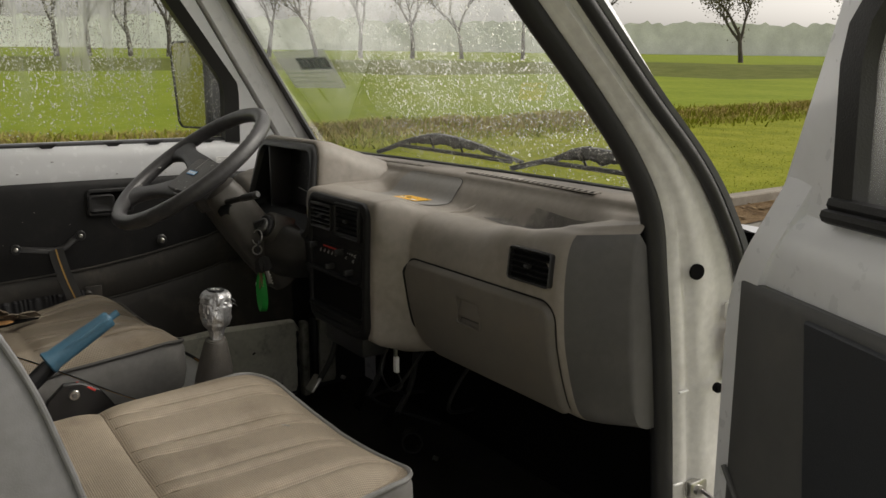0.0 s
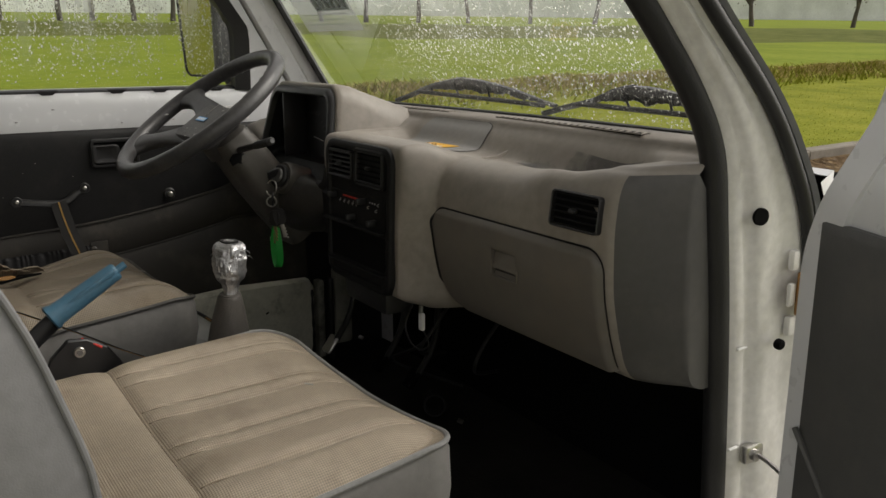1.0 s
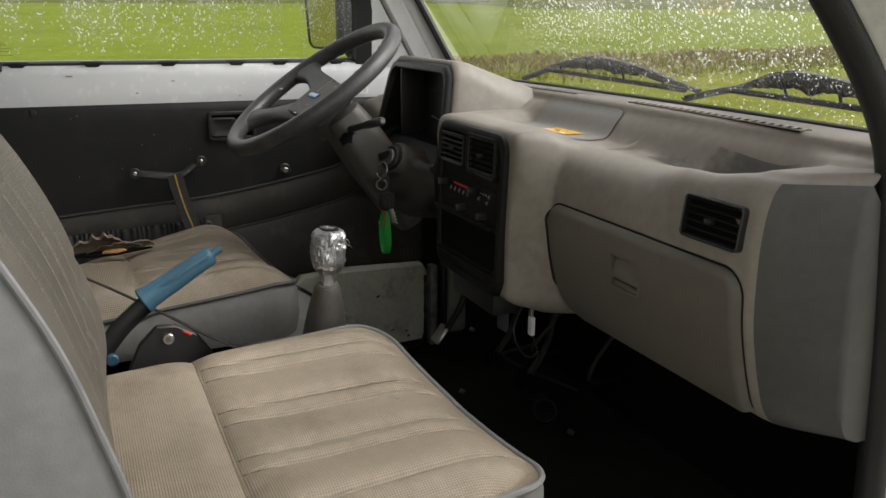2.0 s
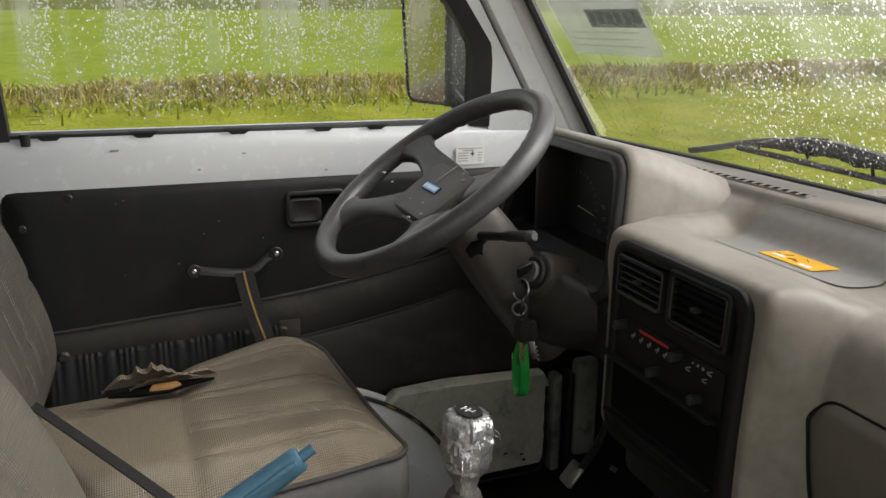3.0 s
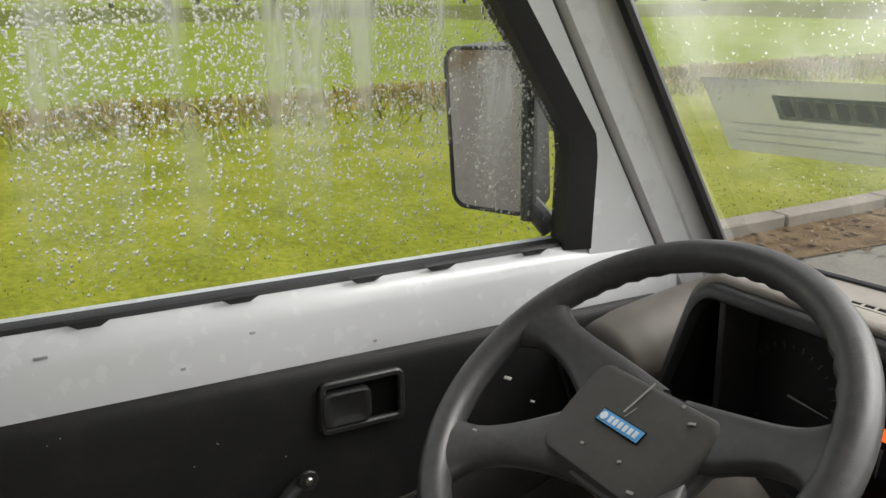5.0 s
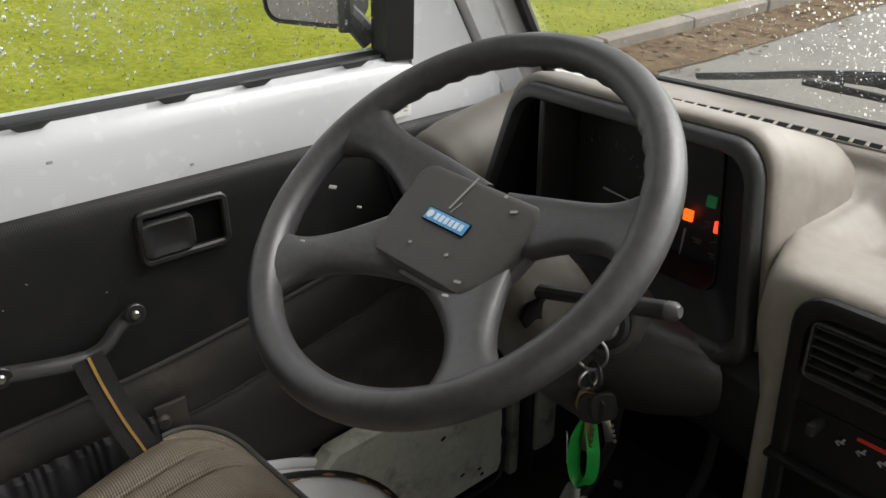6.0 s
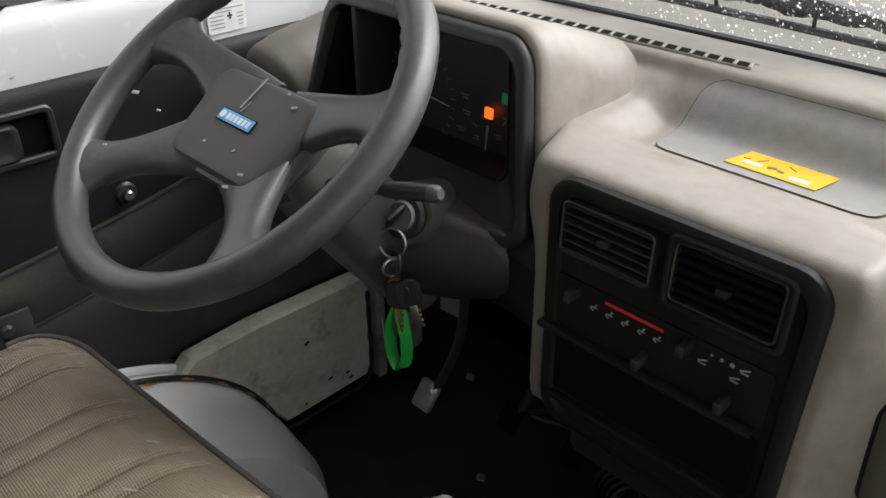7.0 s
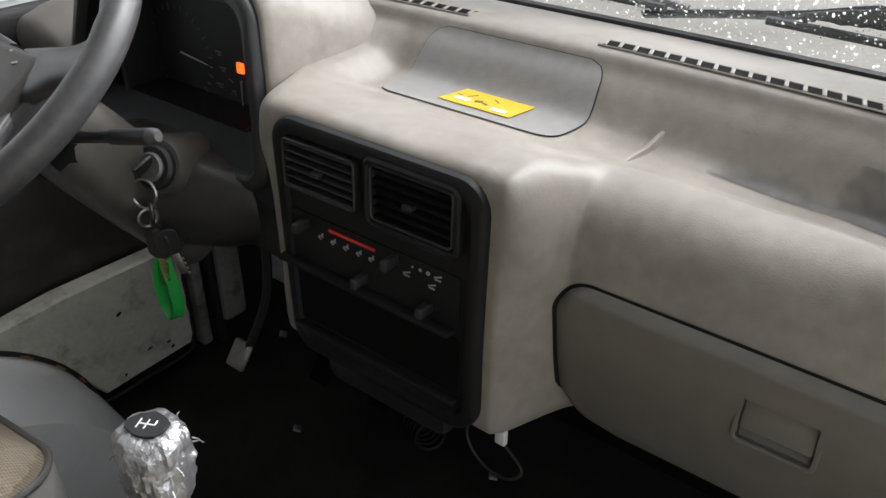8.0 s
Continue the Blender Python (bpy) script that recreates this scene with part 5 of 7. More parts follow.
        rings.append([V3(x, 0.80, 1.110), V3(x, 0.748 + s, 1.108), V3(x, 0.735 + s, 1.088), V3(x, 0.738 + s, 1.03), V3(x, 0.765 + s, 0.995), V3(x, 0.85, 0.98)])
    loft(bm, rings)
    part("knee_panel", bm, PANEL, t, "dark plastic panel under the instruments")

    # centre panel
    def cp(u, v, out=0.0):
        """u across, v up from the panel's foot (0) to its head (1)."""
        z = lerp(0.955, 1.192, v)
        return V3(u, 0.7225 - 0.008 * (1 - v) - out, z + out * 0.1)
    upv = (cp(0, 1) - cp(0, 0)).normalized()
    bm = BM()
    def panel_ring(inset, out):
        res = []
        cx_t, cx_b = (CONS_L + CONS_R) / 2, 0.031
        for px, pv in rounded(0.228 - 2 * inset, 0.238 - 2 * inset, 0.026 - inset * 0.5, 5):
            v = (pv + 0.119) / 0.238
            w = lerp(0.94, 1.0, v)
            res.append(cp(lerp(cx_b, cx_t, v) + px * w, v, out))
        return res
    loft(bm, [panel_ring(0, -0.03), panel_ring(0, 0.003), panel_ring(0.001, 0.006), panel_ring(0.004, 0.0082), panel_ring(0.008, 0.0087), panel_ring(0.0125, 0.008), panel_ring(0.015, 0.004), panel_ring(0.017, 0.0035)])
    cen = part("centre_panel", bm, PANEL, t, "black centre panel with vents and heater levers")
    # light on the left slats and shade on the right ones are in their colours
    vent(cen, cp(-0.0275, 0.833, 0.0105), (1, 0, 0), upv, 0.084, 0.046, 6, "vent_left", mat("lit_slat_plastic", (0.035, 0.035, 0.035), 0.4, vary=0.1, scale=30))
    vent(cen, cp(0.071, 0.842, 0.0095), (1, 0, 0), upv, 0.084, 0.050, 6, "vent_right", BLACK_AND_SHADE)
    bm = BM()
    frame_ring(bm, 0.096, 0.062, 0.009, 0.006, cp(0.071, 0.840, 0.002), (1, 0, 0), upv, 0.0095, 0.002)
    part("vent_frame", bm, PANEL, cen)
    # heater control field, shelf, and a flat plate painted shadow-black for the pocket
    bm = BM()
    plate(bm, rounded(0.192, 0.050, 0.004), cp(0.022, 0.535, 0.0035), (1, 0, 0), upv, 0.0015)
    field = part("heater_field", bm, PANEL, cen)
    bm = BM()
    box(bm, cp(0.0045, 0.610, 0.006), (0.053, 0.0008, 0.0030))
    part("red_scale", bm, RED, field)
    for i, u in enumerate((-0.032, -0.017, -0.002, 0.013, 0.027)):
        bm = BM()
        q = cp(u, 0.570, 0.006)
        box(bm, q, (0.0055, 0.0008, 0.0012))
        box(bm, q + V3(0.0015, 0, 0.002), (0.0016, 0.0008, 0.0036), 0, Euler((0, 0.5, 0)).to_matrix())
        box(bm, q + V3(-0.002, 0, -0.0022), (0.004, 0.0008, 0.0011), 0, Euler((0, 0.6, 0)).to_matrix())
        part("symbol", bm, GREYPRINT, field)
    for i, u in enumerate((0.071, 0.079, 0.087)):
        bm = BM()
        disc(bm, cp(u, 0.610, 0.0055), (0, -1, 0), 0.0011 + 0.0004 * i, 0.0008, 10)
        part("symbol", bm, GREYPRINT, field)
    for u, v in ((0.065, 0.578), (0.091, 0.570), (0.097, 0.612)):
        bm = BM()
        box(bm, cp(u, v, 0.006), (0.008, 0.0008, 0.0012), 0, Euler((0, -0.4, 0)).to_matrix())
        box(bm, cp(u, v - 0.012, 0.006), (0.006, 0.0008, 0.0012))
        part("symbol", bm, GREYPRINT, field)
    for u, v in ((-0.049, 0.600), (0.019, 0.477), (0.053, 0.608), (0.089, 0.480)):
        bm = BM()
        box(bm, cp(u, v, 0.013), (0.007, 0.018, 0.010), 0.002)
        part("lever", bm, SATIN, cen)
    bm = BM()
    box(bm, cp(0.016, 0.420, 0.007), (0.196, 0.016, 0.006), 0.0028)
    part("shelf", bm, PANEL, cen)
    bm = BM()
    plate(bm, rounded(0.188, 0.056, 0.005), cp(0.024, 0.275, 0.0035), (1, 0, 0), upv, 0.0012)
    part("radio_blank", bm, BLACK_AND_SHADE, cen)
    bm = BM()
    box(bm, cp(0.024, 0.128, 0.006), (0.190, 0.012, 0.005), 0.002)
    part("lower_shelf", bm, PANEL, cen)
    # ashtray box and lighter under the panel
    bm = BM()
    box(bm, (0.02, 0.755, 0.935), (0.15, 0.06, 0.05), 0.012)
    part("ashtray", bm, BLACK, cen)
    bm = BM()
    disc(bm, (0.088, 0.737, 0.985), (0, -1, 0.1), 0.014, 0.012, 18, 0.003)
    lt = part("lighter", bm, SATIN, cen, "cigarette lighter socket")
    # pale marks
    for x, y, z in ((0.02, 0.7895, 1.1815), (0.135, 0.770, 1.165), (0.15, 0.80, 1.183)):
        bm = BM()
        box(bm, (x, y, z), (0.010, 0.003, 0.0006), 0, Euler((0.3, 0.1, 0.5)).to_matrix())
        part("scuff", bm, SCRATCH, t)
    return t


# ---- steering ----
WHEEL = V3(-0.297, 0.567, 1.229)
TILT = radians(35.3)
WX, WY = V3(1, 0, 0), V3(0, math.cos(TILT), math.sin(TILT))
WN = WX.cross(WY)


def wheel_pt(x, y, h=0.0):
    return WHEEL + WX * x + WY * y + WN * h


def steering_wheel():
    t = thing("steering_wheel", "worn dark grey four-spoke steering wheel", "steering wheel", tuple(WHEEL - WN * 0.06))
    bm = BM()
    rings = []
    for k in range(96):
        a = 2 * math.pi * k / 96
        wave = 0.0011 * math.cos(a * 44) if math.sin(a) > 0.15 else 0.0
        ring = []
        for j in range(16):
            b = 2 * math.pi * j / 16
            r = 0.0142 + (wave if math.cos(b) < -0.2 else 0.0)
            ring.append(wheel_pt((0.1675 + r * math.cos(b)) * math.cos(a), (0.1675 + r * math.cos(b)) * math.sin(a), r * 1.02 * math.sin(b)))
        rings.append(ring)
    loft(bm, rings + [rings[0]], True, False)
    bmesh.ops.remove_doubles(bm, verts=bm.verts, dist=1e-5)
    part("rim", bm, RIM, t, "ribbed dark grey rim", 60)
    # spokes: from the pad's corners to the rim, dished and rounded
    for a0, a1, w0, w1 in ((154, 168, 0.028, 0.024), (25, 15, 0.028, 0.024), (-143, -137, 0.028, 0.024), (-38, -42, 0.028, 0.024)):
        bm = BM()
        rings = []
        for k in range(19):
            s = k / 18
            r = lerp(0.030, 0.166, s)
            a = radians(lerp(a0, a1, s))
            c = Vector((math.cos(a), math.sin(a)))
            side = Vector((-c.y, c.x))
            w = lerp(w0, w1, s) * 0.74 + 0.026 * max(0, (s - 0.66) / 0.34) ** 2.4 + (0.026 if a0 < 0 else 0.018) * max(0, 1 - s / 0.62) ** 1.5
            h = lerp(-0.034, -0.0005, s ** 1.05)
            th = lerp(0.0085, 0.0105, s)
            ring = []
            for j in range(14):
                b = 2 * math.pi * j / 14
                u, v = math.cos(b), math.sin(b)
                u = math.copysign(abs(u) ** 0.75, u)
                q = c * r + side * (u * w)
                q = q if q.length < 0.168 else q.normalized() * 0.168
                ring.append(wheel_pt(q.x, q.y, h + v * th - (0.004 if v < 0 else 0)))
            rings.append(ring)
        loft(bm, rings)
        part("spoke", bm, RIM, t, "", 60)
    bm = BM()
    disc(bm, wheel_pt(0, -0.008, -0.085), WN, 0.034, 0.060, 28, 0.006)
    part("hub", bm, RIM, t)
    bm = BM()
    def pad_ring(inset, h):
        res = []
        for px, py in rounded(0.146 - 2 * inset, 0.092 - 2 * inset, 0.013, 5):
            k = (py + 0.046) / 0.092
            w = lerp(0.86, 1.0, k)
            res.append(wheel_pt(px * w, py - 0.008, h - 0.0012 * (px / 0.07) ** 2))
        return res
    loft(bm, [pad_ring(0.002, -0.039), pad_ring(0, -0.020), pad_ring(0.0008, -0.0165), pad_ring(0.003, -0.014), pad_ring(0.007, -0.0132), pad_ring(0.03, -0.0128)])
    pad = part("horn_pad", bm, PAD, t, "grey-brown horn pad with pale scratches")
    bm = BM()
    loft(bm, [pad_ring(0.008, -0.047), pad_ring(-0.003, -0.035), pad_ring(-0.0045, -0.027), pad_ring(-0.003, -0.0235), pad_ring(0.004, -0.023)])
    part("pad_base", bm, RIM, pad)
    def mark(x, y, w, h, m_, name, z=0.0, a=0.0):
        bm = BM()
        c, s = math.cos(a), math.sin(a)
        plate(bm, [(u * c - v * s, u * s + v * c) for u, v in ((-w / 2, -h / 2), (w / 2, -h / 2), (w / 2, h / 2), (-w / 2, h / 2))], wheel_pt(x, y, -0.0128 + z), WX, WY, 0.0006)
        return part(name, bm, m_, pad)
    mark(-0.003, -0.006, 0.049, 0.0125, BLACK_AND_SHADE, "badge_frame", 0.0002)
    b = mark(-0.003, -0.006, 0.047, 0.0105, BADGE, "badge", 0.0008)
    bm = BM()
    disc(bm, wheel_pt(-0.0215, -0.006, -0.0113), WN, 0.0036, 0.0005, 16)
    part("emblem", bm, BADGEW, b, "plain round emblem")
    for i in range(6):
        bm = BM()
        plate(bm, [(-0.0019, -0.003), (0.0019, -0.003), (0.0019, 0.003), (-0.0019, 0.003)], wheel_pt(-0.0135 + i * 0.0057, -0.006, -0.0114), WX, WY, 0.0004)
        part("badge_bar", bm, BADGEW, b)
    mark(-0.008, 0.022, 0.0016, 0.034, SCRATCH, "scratch", 0.0, -0.12)
    mark(-0.0045, 0.008, 0.0008, 0.012, SCRATCH, "scratch", 0.0, -0.3)
    for x, y, a in ((0.046, 0.024, 0.4), (0.046, -0.044, 0.2), (0.020, -0.030, 0.6), (-0.02, -0.034, 0.1), (0.03, 0.033, 0)):
        mark(x, y, 0.006 if x > 0.04 else 0.003, 0.0022, SCRATCH, "scratch", 0.0, a)
    for x, y, h, w in ((-0.1155, -0.030, 0.004, 0.007), (-0.078, -0.033, -0.002, 0.004), (0.055, -0.06, -0.006, 0.005), (-0.098, -0.083, 0.004, 0.004)):
        bm = BM()
        box(bm, wheel_pt(x, y, h + 0.004), (w, w * 0.5, 0.0012), 0.0004, Euler((0.6, 0, 0.5)).to_matrix())
        part("nick", bm, SCRATCH, t)
    return t


def steering_column():
    t = thing("steering_column", "grey plastic steering column shroud with stalk and ignition lock", "steering column", (-0.297, 0.70, 1.05))
    bm = BM()
    rings = []
    ax = -WN
    for s, w, h in ((0.050, 0.040, 0.038), (0.056, 0.050, 0.046), (0.075, 0.055, 0.050), (0.12, 0.060, 0.054), (0.17, 0.060, 0.056), (0.24, 0.056, 0.054), (0.30, 0.050, 0.05)):
        c = WHEEL + ax * s + V3(0, 0.012, 0)
        rings.append([c + WX * px + WY * py for px, py in rounded(2 * w, 2 * h * 0.75, 0.026, 6)])
    loft(bm, rings)
    part("shroud", bm, SHROUD, t, "scuffed grey plastic shroud")
    # lower cover, wide towards the lock
    def cover(rows, name, m_, label):
        bm = BM()
        rings = []
        for x, top, low, y0, y1 in rows:
            cy, cz, hy, hz = (y0 + y1) / 2, (top + low) / 2, (y1 - y0) / 2, (top - low) / 2
            rings.append([V3(x, cy + hy * math.copysign(abs(math.cos(a)) ** 0.7, math.cos(a)), cz + hz * math.copysign(abs(math.sin(a)) ** 0.7, math.sin(a)) - 0.25 * (cy + hy * math.cos(a) - 0.70)) for a in (2 * math.pi * k / 24 for k in range(24))])
        loft(bm, rings)
        part(name, bm, m_, t, label, 60)
    cover(((-0.372, 1.085, 1.035, 0.705, 0.800), (-0.365, 1.108, 1.012, 0.680, 0.815), (-0.34, 1.122, 1.000, 0.664, 0.82), (-0.30, 1.124, 0.997, 0.662, 0.82), (-0.262, 1.122, 1.000, 0.674, 0.82), (-0.235, 1.122, 1.005, 0.688, 0.82), (-0.20, 1.120, 1.014, 0.700, 0.82), (-0.165, 1.116, 1.030, 0.714, 0.82), (-0.140, 1.108, 1.044, 0.728, 0.81), (-0.126, 1.096, 1.060, 0.744, 0.80)), "lower_cover", mat("sooty_plastic", (0.030, 0.028, 0.026), 0.38, vary=0.4, scale=9, bump=0.2, bump_scale=700, dirt=(0.085, 0.078, 0.068), dirt_amount=0.4), "scuffed grey plastic lower cover, black with soot in places")
    # lock housing to the right, with its ring
    L = V3(-0.229, 0.686, 1.109)
    d = V3(0.25, -0.82, 0.35).normalized()
    bm = BM()
    tube(bm, [L - d * 0.10, L - d * 0.05, L - d * 0.012, L - d * 0.004], [0.034, 0.033, 0.031, 0.027], 24)
    part("lock_housing", bm, SHROUD, t)
    bm = BM()
    disc(bm, L - d * 0.006, d, 0.0225, 0.010, 24, 0.003)
    lock = part("ignition_lock", bm, BLACK, t, "black ignition lock")
    bm = BM()
    disc(bm, L + d * 0.003, d, 0.0145, 0.005, 20, 0.002)
    part("lock_face", bm, DULL, lock)
    # jagged hole, its shade painted on a flat patch, and right stalk
    bm = BM()
    plate(bm, [(-0.016, -0.008), (-0.004, -0.012), (0.010, -0.007), (0.016, 0.004), (0.005, 0.007), (0.001, 0.015), (-0.006, 0.006), (-0.017, 0.004)], WHEEL + WX * 0.0565 - WN * 0.095 + WY * -0.01, WY, -WN, 0.0035)
    part("hole", bm, BLACK_AND_SHADE, t, "broken dark hole in the shroud")
    tip = V3(-0.126, 0.634, 1.187)
    root = WHEEL + WX * 0.050 - WN * 0.085
    bm = BM()
    tube(bm, [root, lerp(root, tip, 0.45), lerp(root, tip, 0.55)], [0.006, 0.0055, 0.006], 10)
    stalk = part("stalk", bm, BLACK, t, "black wiper stalk")
    bm = BM()
    tube(bm, [lerp(root, tip, 0.5), lerp(root, tip, 0.56), lerp(root, tip, 0.9), lerp(root, tip, 0.93)], [0.0055, 0.0072, 0.0070, 0.0064], 14)
    part("grip", bm, SATIN, stalk)
    bm = BM()
    tube(bm, [lerp(root, tip, 0.92), lerp(root, tip, 0.97), tip], [0.0072, 0.0070, 0.0042], 14)
    part("end_cap", bm, mat("stalk_cap", (0.07, 0.07, 0.07), 0.4), stalk)
    # crack
    bm = BM()
    tube(bm, [(-0.18, 0.733, 1.075), (-0.155, 0.731, 1.066), (-0.15, 0.732, 1.064)], 0.0008, 5)
    part("crack", bm, BLACK_AND_SHADE, t)
    return t


def keys():
    t = thing("key_bunch", "bunch of keys with a green rubber tag in the ignition", "keys", (-0.232, 0.679, 1.09))
    L = V3(-0.229, 0.686, 1.109)
    d = V3(0.25, -0.82, 0.35).normalized()
    bm = BM()
    box(bm, L + d * 0.016, (0.004, 0.022, 0.018), 0.0015, Euler((0.4, 0.5, 0.2)).to_matrix())
    part("key_in_lock", bm, BLACK, t, "black key head")
    def ring(c, r, w, ux, uy):
        bm = BM()
        ux, uy = Vector(ux).normalized(), Vector(uy).normalized()
        pts = [Vector(c) + r * (math.cos(a) * ux + math.sin(a) * uy) for a in (2 * math.pi * k / 24 for k in range(25))]
        tube(bm, pts, w, 8, False)
        return bm
    part("split_ring", ring((-0.226, 0.668, 1.088), 0.0145, 0.0013, (1, 0.3, 0), (0, 0.2, 1)), STEEL, t, "steel split ring")
    part("split_ring", ring((-0.226, 0.667, 1.062), 0.009, 0.0016, (0.3, 1, 0), (0, 0, 1)), STEEL, t)
    part("snap_hook", ring((-0.221, 0.668, 1.068), 0.012, 0.0022, (1, -0.5, 0), (0.2, 0, 1)), BLACK, t, "black snap hook")
    def key(c, a, m_, head_m, w=0.012, ln=0.034, yaw=0.3, dark=True):
        R = Matrix.Rotation(yaw, 3, "Z") @ Matrix.Rotation(a, 3, "Y")
        bm = BM()
        plate(bm, rounded(0.024, 0.030, 0.009), Vector(c), R @ V3(1, 0, 0), R @ V3(0, 0, 1), 0.004, 0.001)
        k = part("key", bm, head_m, t)
        bm = BM()
        q = Vector(c) + R @ V3(0, 0, -0.015 - ln / 2)
        box(bm, q, (0.0075, 0.002, ln), 0.0006, R)
        part("blade", bm, m_, k)
        for i in range(4):
            bm = BM()
            box(bm, Vector(c) + R @ V3(0.0045, 0, -0.024 - i * 0.006), (0.003, 0.0018, 0.003), 0.0003, R)
            part("tooth", bm, m_, k)
        return k
    key((-0.224, 0.672, 1.030), 0.05, BRASS, BLACK, yaw=0.5)
    key((-0.216, 0.678, 1.034), -0.22, STEEL, BLACK, yaw=0.9, ln=0.026)
    key((-0.233, 0.680, 1.026), 0.2, BRASS, BRASS, yaw=0.1, ln=0.030)
    # green loop of rubber
    bm = BM()
    loop = curve([(-0.228, 0.674, 1.015), (-0.238, 0.672, 0.985), (-0.240, 0.674, 0.950), (-0.232, 0.676, 0.934), (-0.222, 0.677, 0.948), (-0.220, 0.676, 0.975), (-0.225, 0.674, 1.010)], 6)
    rings = []
    for i, p in enumerate(loop):
        q = loop[min(i + 1, len(loop) - 1)] - loop[max(i - 1, 0)]
        q.normalize()
        w = V3(0.55, 0.83, 0)
        w = (w - q * w.dot(q)).normalized()
        n = q.cross(w)
        rings.append([p + w * 0.006 + n * 0.001, p + w * 0.006 - n * 0.001, p - w * 0.006 - n * 0.001, p - w * 0.006 + n * 0.001])
    loft(bm, rings)
    tag = part("tag", bm, GREEN, t, "green rubber loop with pale lettering")
    words("#bestelbus", 0.0085, basis((-0.2455, 0.669, 0.972), (0.06, 0.02, -1), (0.83, -0.55, 0.05)), WHITE, tag)
    return t
# ---- seats ----


def cushion(t, x0, x1, y0, y1, top, thick, vinyl, side_m, pipe_m, seam_y, skew=0.0, crown=0.0, roll=0.034, sink=0.0):
    """A seat cushion: domed pressed cover with pleats, piped edge, smooth side band."""
    nx, ny = 200, 56
    def height(u, v):
        edge = min(u, 1 - u) * (x1 - x0)
        front = (1 - v) * (y1 - y0)
        a, b = max(0.0, 1 - edge / 0.075), max(0.0, 1 - front / 0.085)
        z = top - roll * min(1.0, math.hypot(a, b)) ** 2.2
        side = abs(u - 0.5) * 2
        z += 0.030 * side ** 2 * (0.2 + 0.8 * v) - 0.014 * (1 - v) - 0.008 * v * (1 - side) + crown * max(0.0, 1 - u / 0.45) * v ** 2
        y = lerp(y0, y1, v)
        z -= sink * max(0.0, 1 - u / 0.5) * min(1.5, max(0.0, (0.43 - y) / 0.20) ** 1.2)
        fade = min(1.0, max(0.0, (y - seam_y) / 0.07)) * min(1.0, max(0.0, front - 0.008) / 0.06)
        for c in (0.17, 0.235, 0.40, 0.465, 0.63, 0.695, 0.86):
            q = abs(u + 0.035 * math.sin(v * 2.6 - 0.4) * (0.5 - c) - c) * (x1 - x0)
            z -= (0.0075 * math.exp(-(q / 0.0030) ** 2) + 0.0055 * math.exp(-(q / 0.011) ** 2)) * fade
        q = abs(y - seam_y)
        z -= 0.0035 * math.exp(-(q / 0.0045) ** 2) + 0.005 * math.exp(-(q / 0.02) ** 2)
        return z
    def outline(u, v):
        x, y = lerp(x0, x1, u), lerp(y0, y1, v)
        # rounded plan corners at the front
        r = 0.06
        bow = 0.012 * math.sin(math.pi * u)
        ex = min(u, 1 - u) * (x1 - x0)
        if ex < r:
            bow -= (r - math.sqrt(max(0, r * r - (r - ex) ** 2))) * v ** 3 * 0.75
        return x, y + (bow + skew * (u - 0.5)) * v
    bm = BM()
    rows = []
    for j in range(ny + 1):
        row = []
        for i in range(nx + 1):
            u, v = i / nx, j / ny
            x, y = outline(u, v)
            row.append(bm.verts.new(V3(x, y, height(u, v))))
        rows.append(row)
    for a, b in zip(rows, rows[1:]):
        for i in range(nx):
            bm.faces.new((a[i], a[i + 1], b[i + 1], b[i]))
    part("cover", bm, vinyl, t, "pleated beige vinyl cover pressed with fine diamonds")
    v0 = (seam_y - y0) / (y1 - y0)
    for c in (0.17, 0.235, 0.40, 0.465, 0.63, 0.695, 0.86):
        pts = []
        for k in range(17):
            v = lerp(v0 + 0.01, 0.93, k / 16)
            u = c - 0.035 * math.sin(v * 2.6 - 0.4) * (0.5 - c)
            x, y = outline(u, v)
            pts.append(V3(x, y, height(u, v) + 0.0006))
        bm = BM()
        tube(bm, pts, 0.0010, 5)
        part("stitched_seam", bm, SEAM, t)
    bm = BM()
    tube(bm, [V3(*outline(k / 30, v0), height(k / 30, v0) + 0.0006) for k in range(1, 30)], 0.0011, 5)
    part("stitched_seam", bm, SEAM, t)
    edge = [V3(*outline(0, j / ny), height(0, j / ny)) for j in range(ny + 1)] + [V3(*outline(i / nx, 1), height(i / nx, 1)) for i in range(1, nx + 1)] + [V3(*outline(1, 1 - j / ny), height(1, 1 - j / ny)) for j in range(1, ny + 1)]
    bm = BM()
    mid = V3((x0 + x1) / 2, (y0 + y1) / 2, 0)
    rings = []
    for p in edge:
        d = V3(p.x - mid.x, p.y - mid.y, 0)
        d.normalize()
        rings.append([p, p + d * 0.006 + V3(0, 0, -0.012), p + d * 0.008 + V3(0, 0, -thick * 0.5), V3(p.x + d.x * 0.002, p.y + d.y * 0.002, top - thick), V3(p.x - d.x * 0.03, p.y - d.y * 0.03, top - thick - 0.004)])
    loft(bm, rings, False, False)
    part("side_band", bm, side_m, t, "smooth grey vinyl side band")
    bm = BM()
    tube(bm, [p + V3((p.x - mid.x) * 0.012, (p.y - mid.y) * 0.012, 0) for p in edge], 0.0034, 8)
    part("piping", bm, pipe_m, t)
    # base coloured near-black for the shade under the cushion
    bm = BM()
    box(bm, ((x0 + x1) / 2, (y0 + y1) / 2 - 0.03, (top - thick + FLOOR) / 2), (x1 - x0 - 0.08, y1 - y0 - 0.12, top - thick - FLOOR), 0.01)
    part("seat_base", bm, BLACK_AND_SHADE, t)


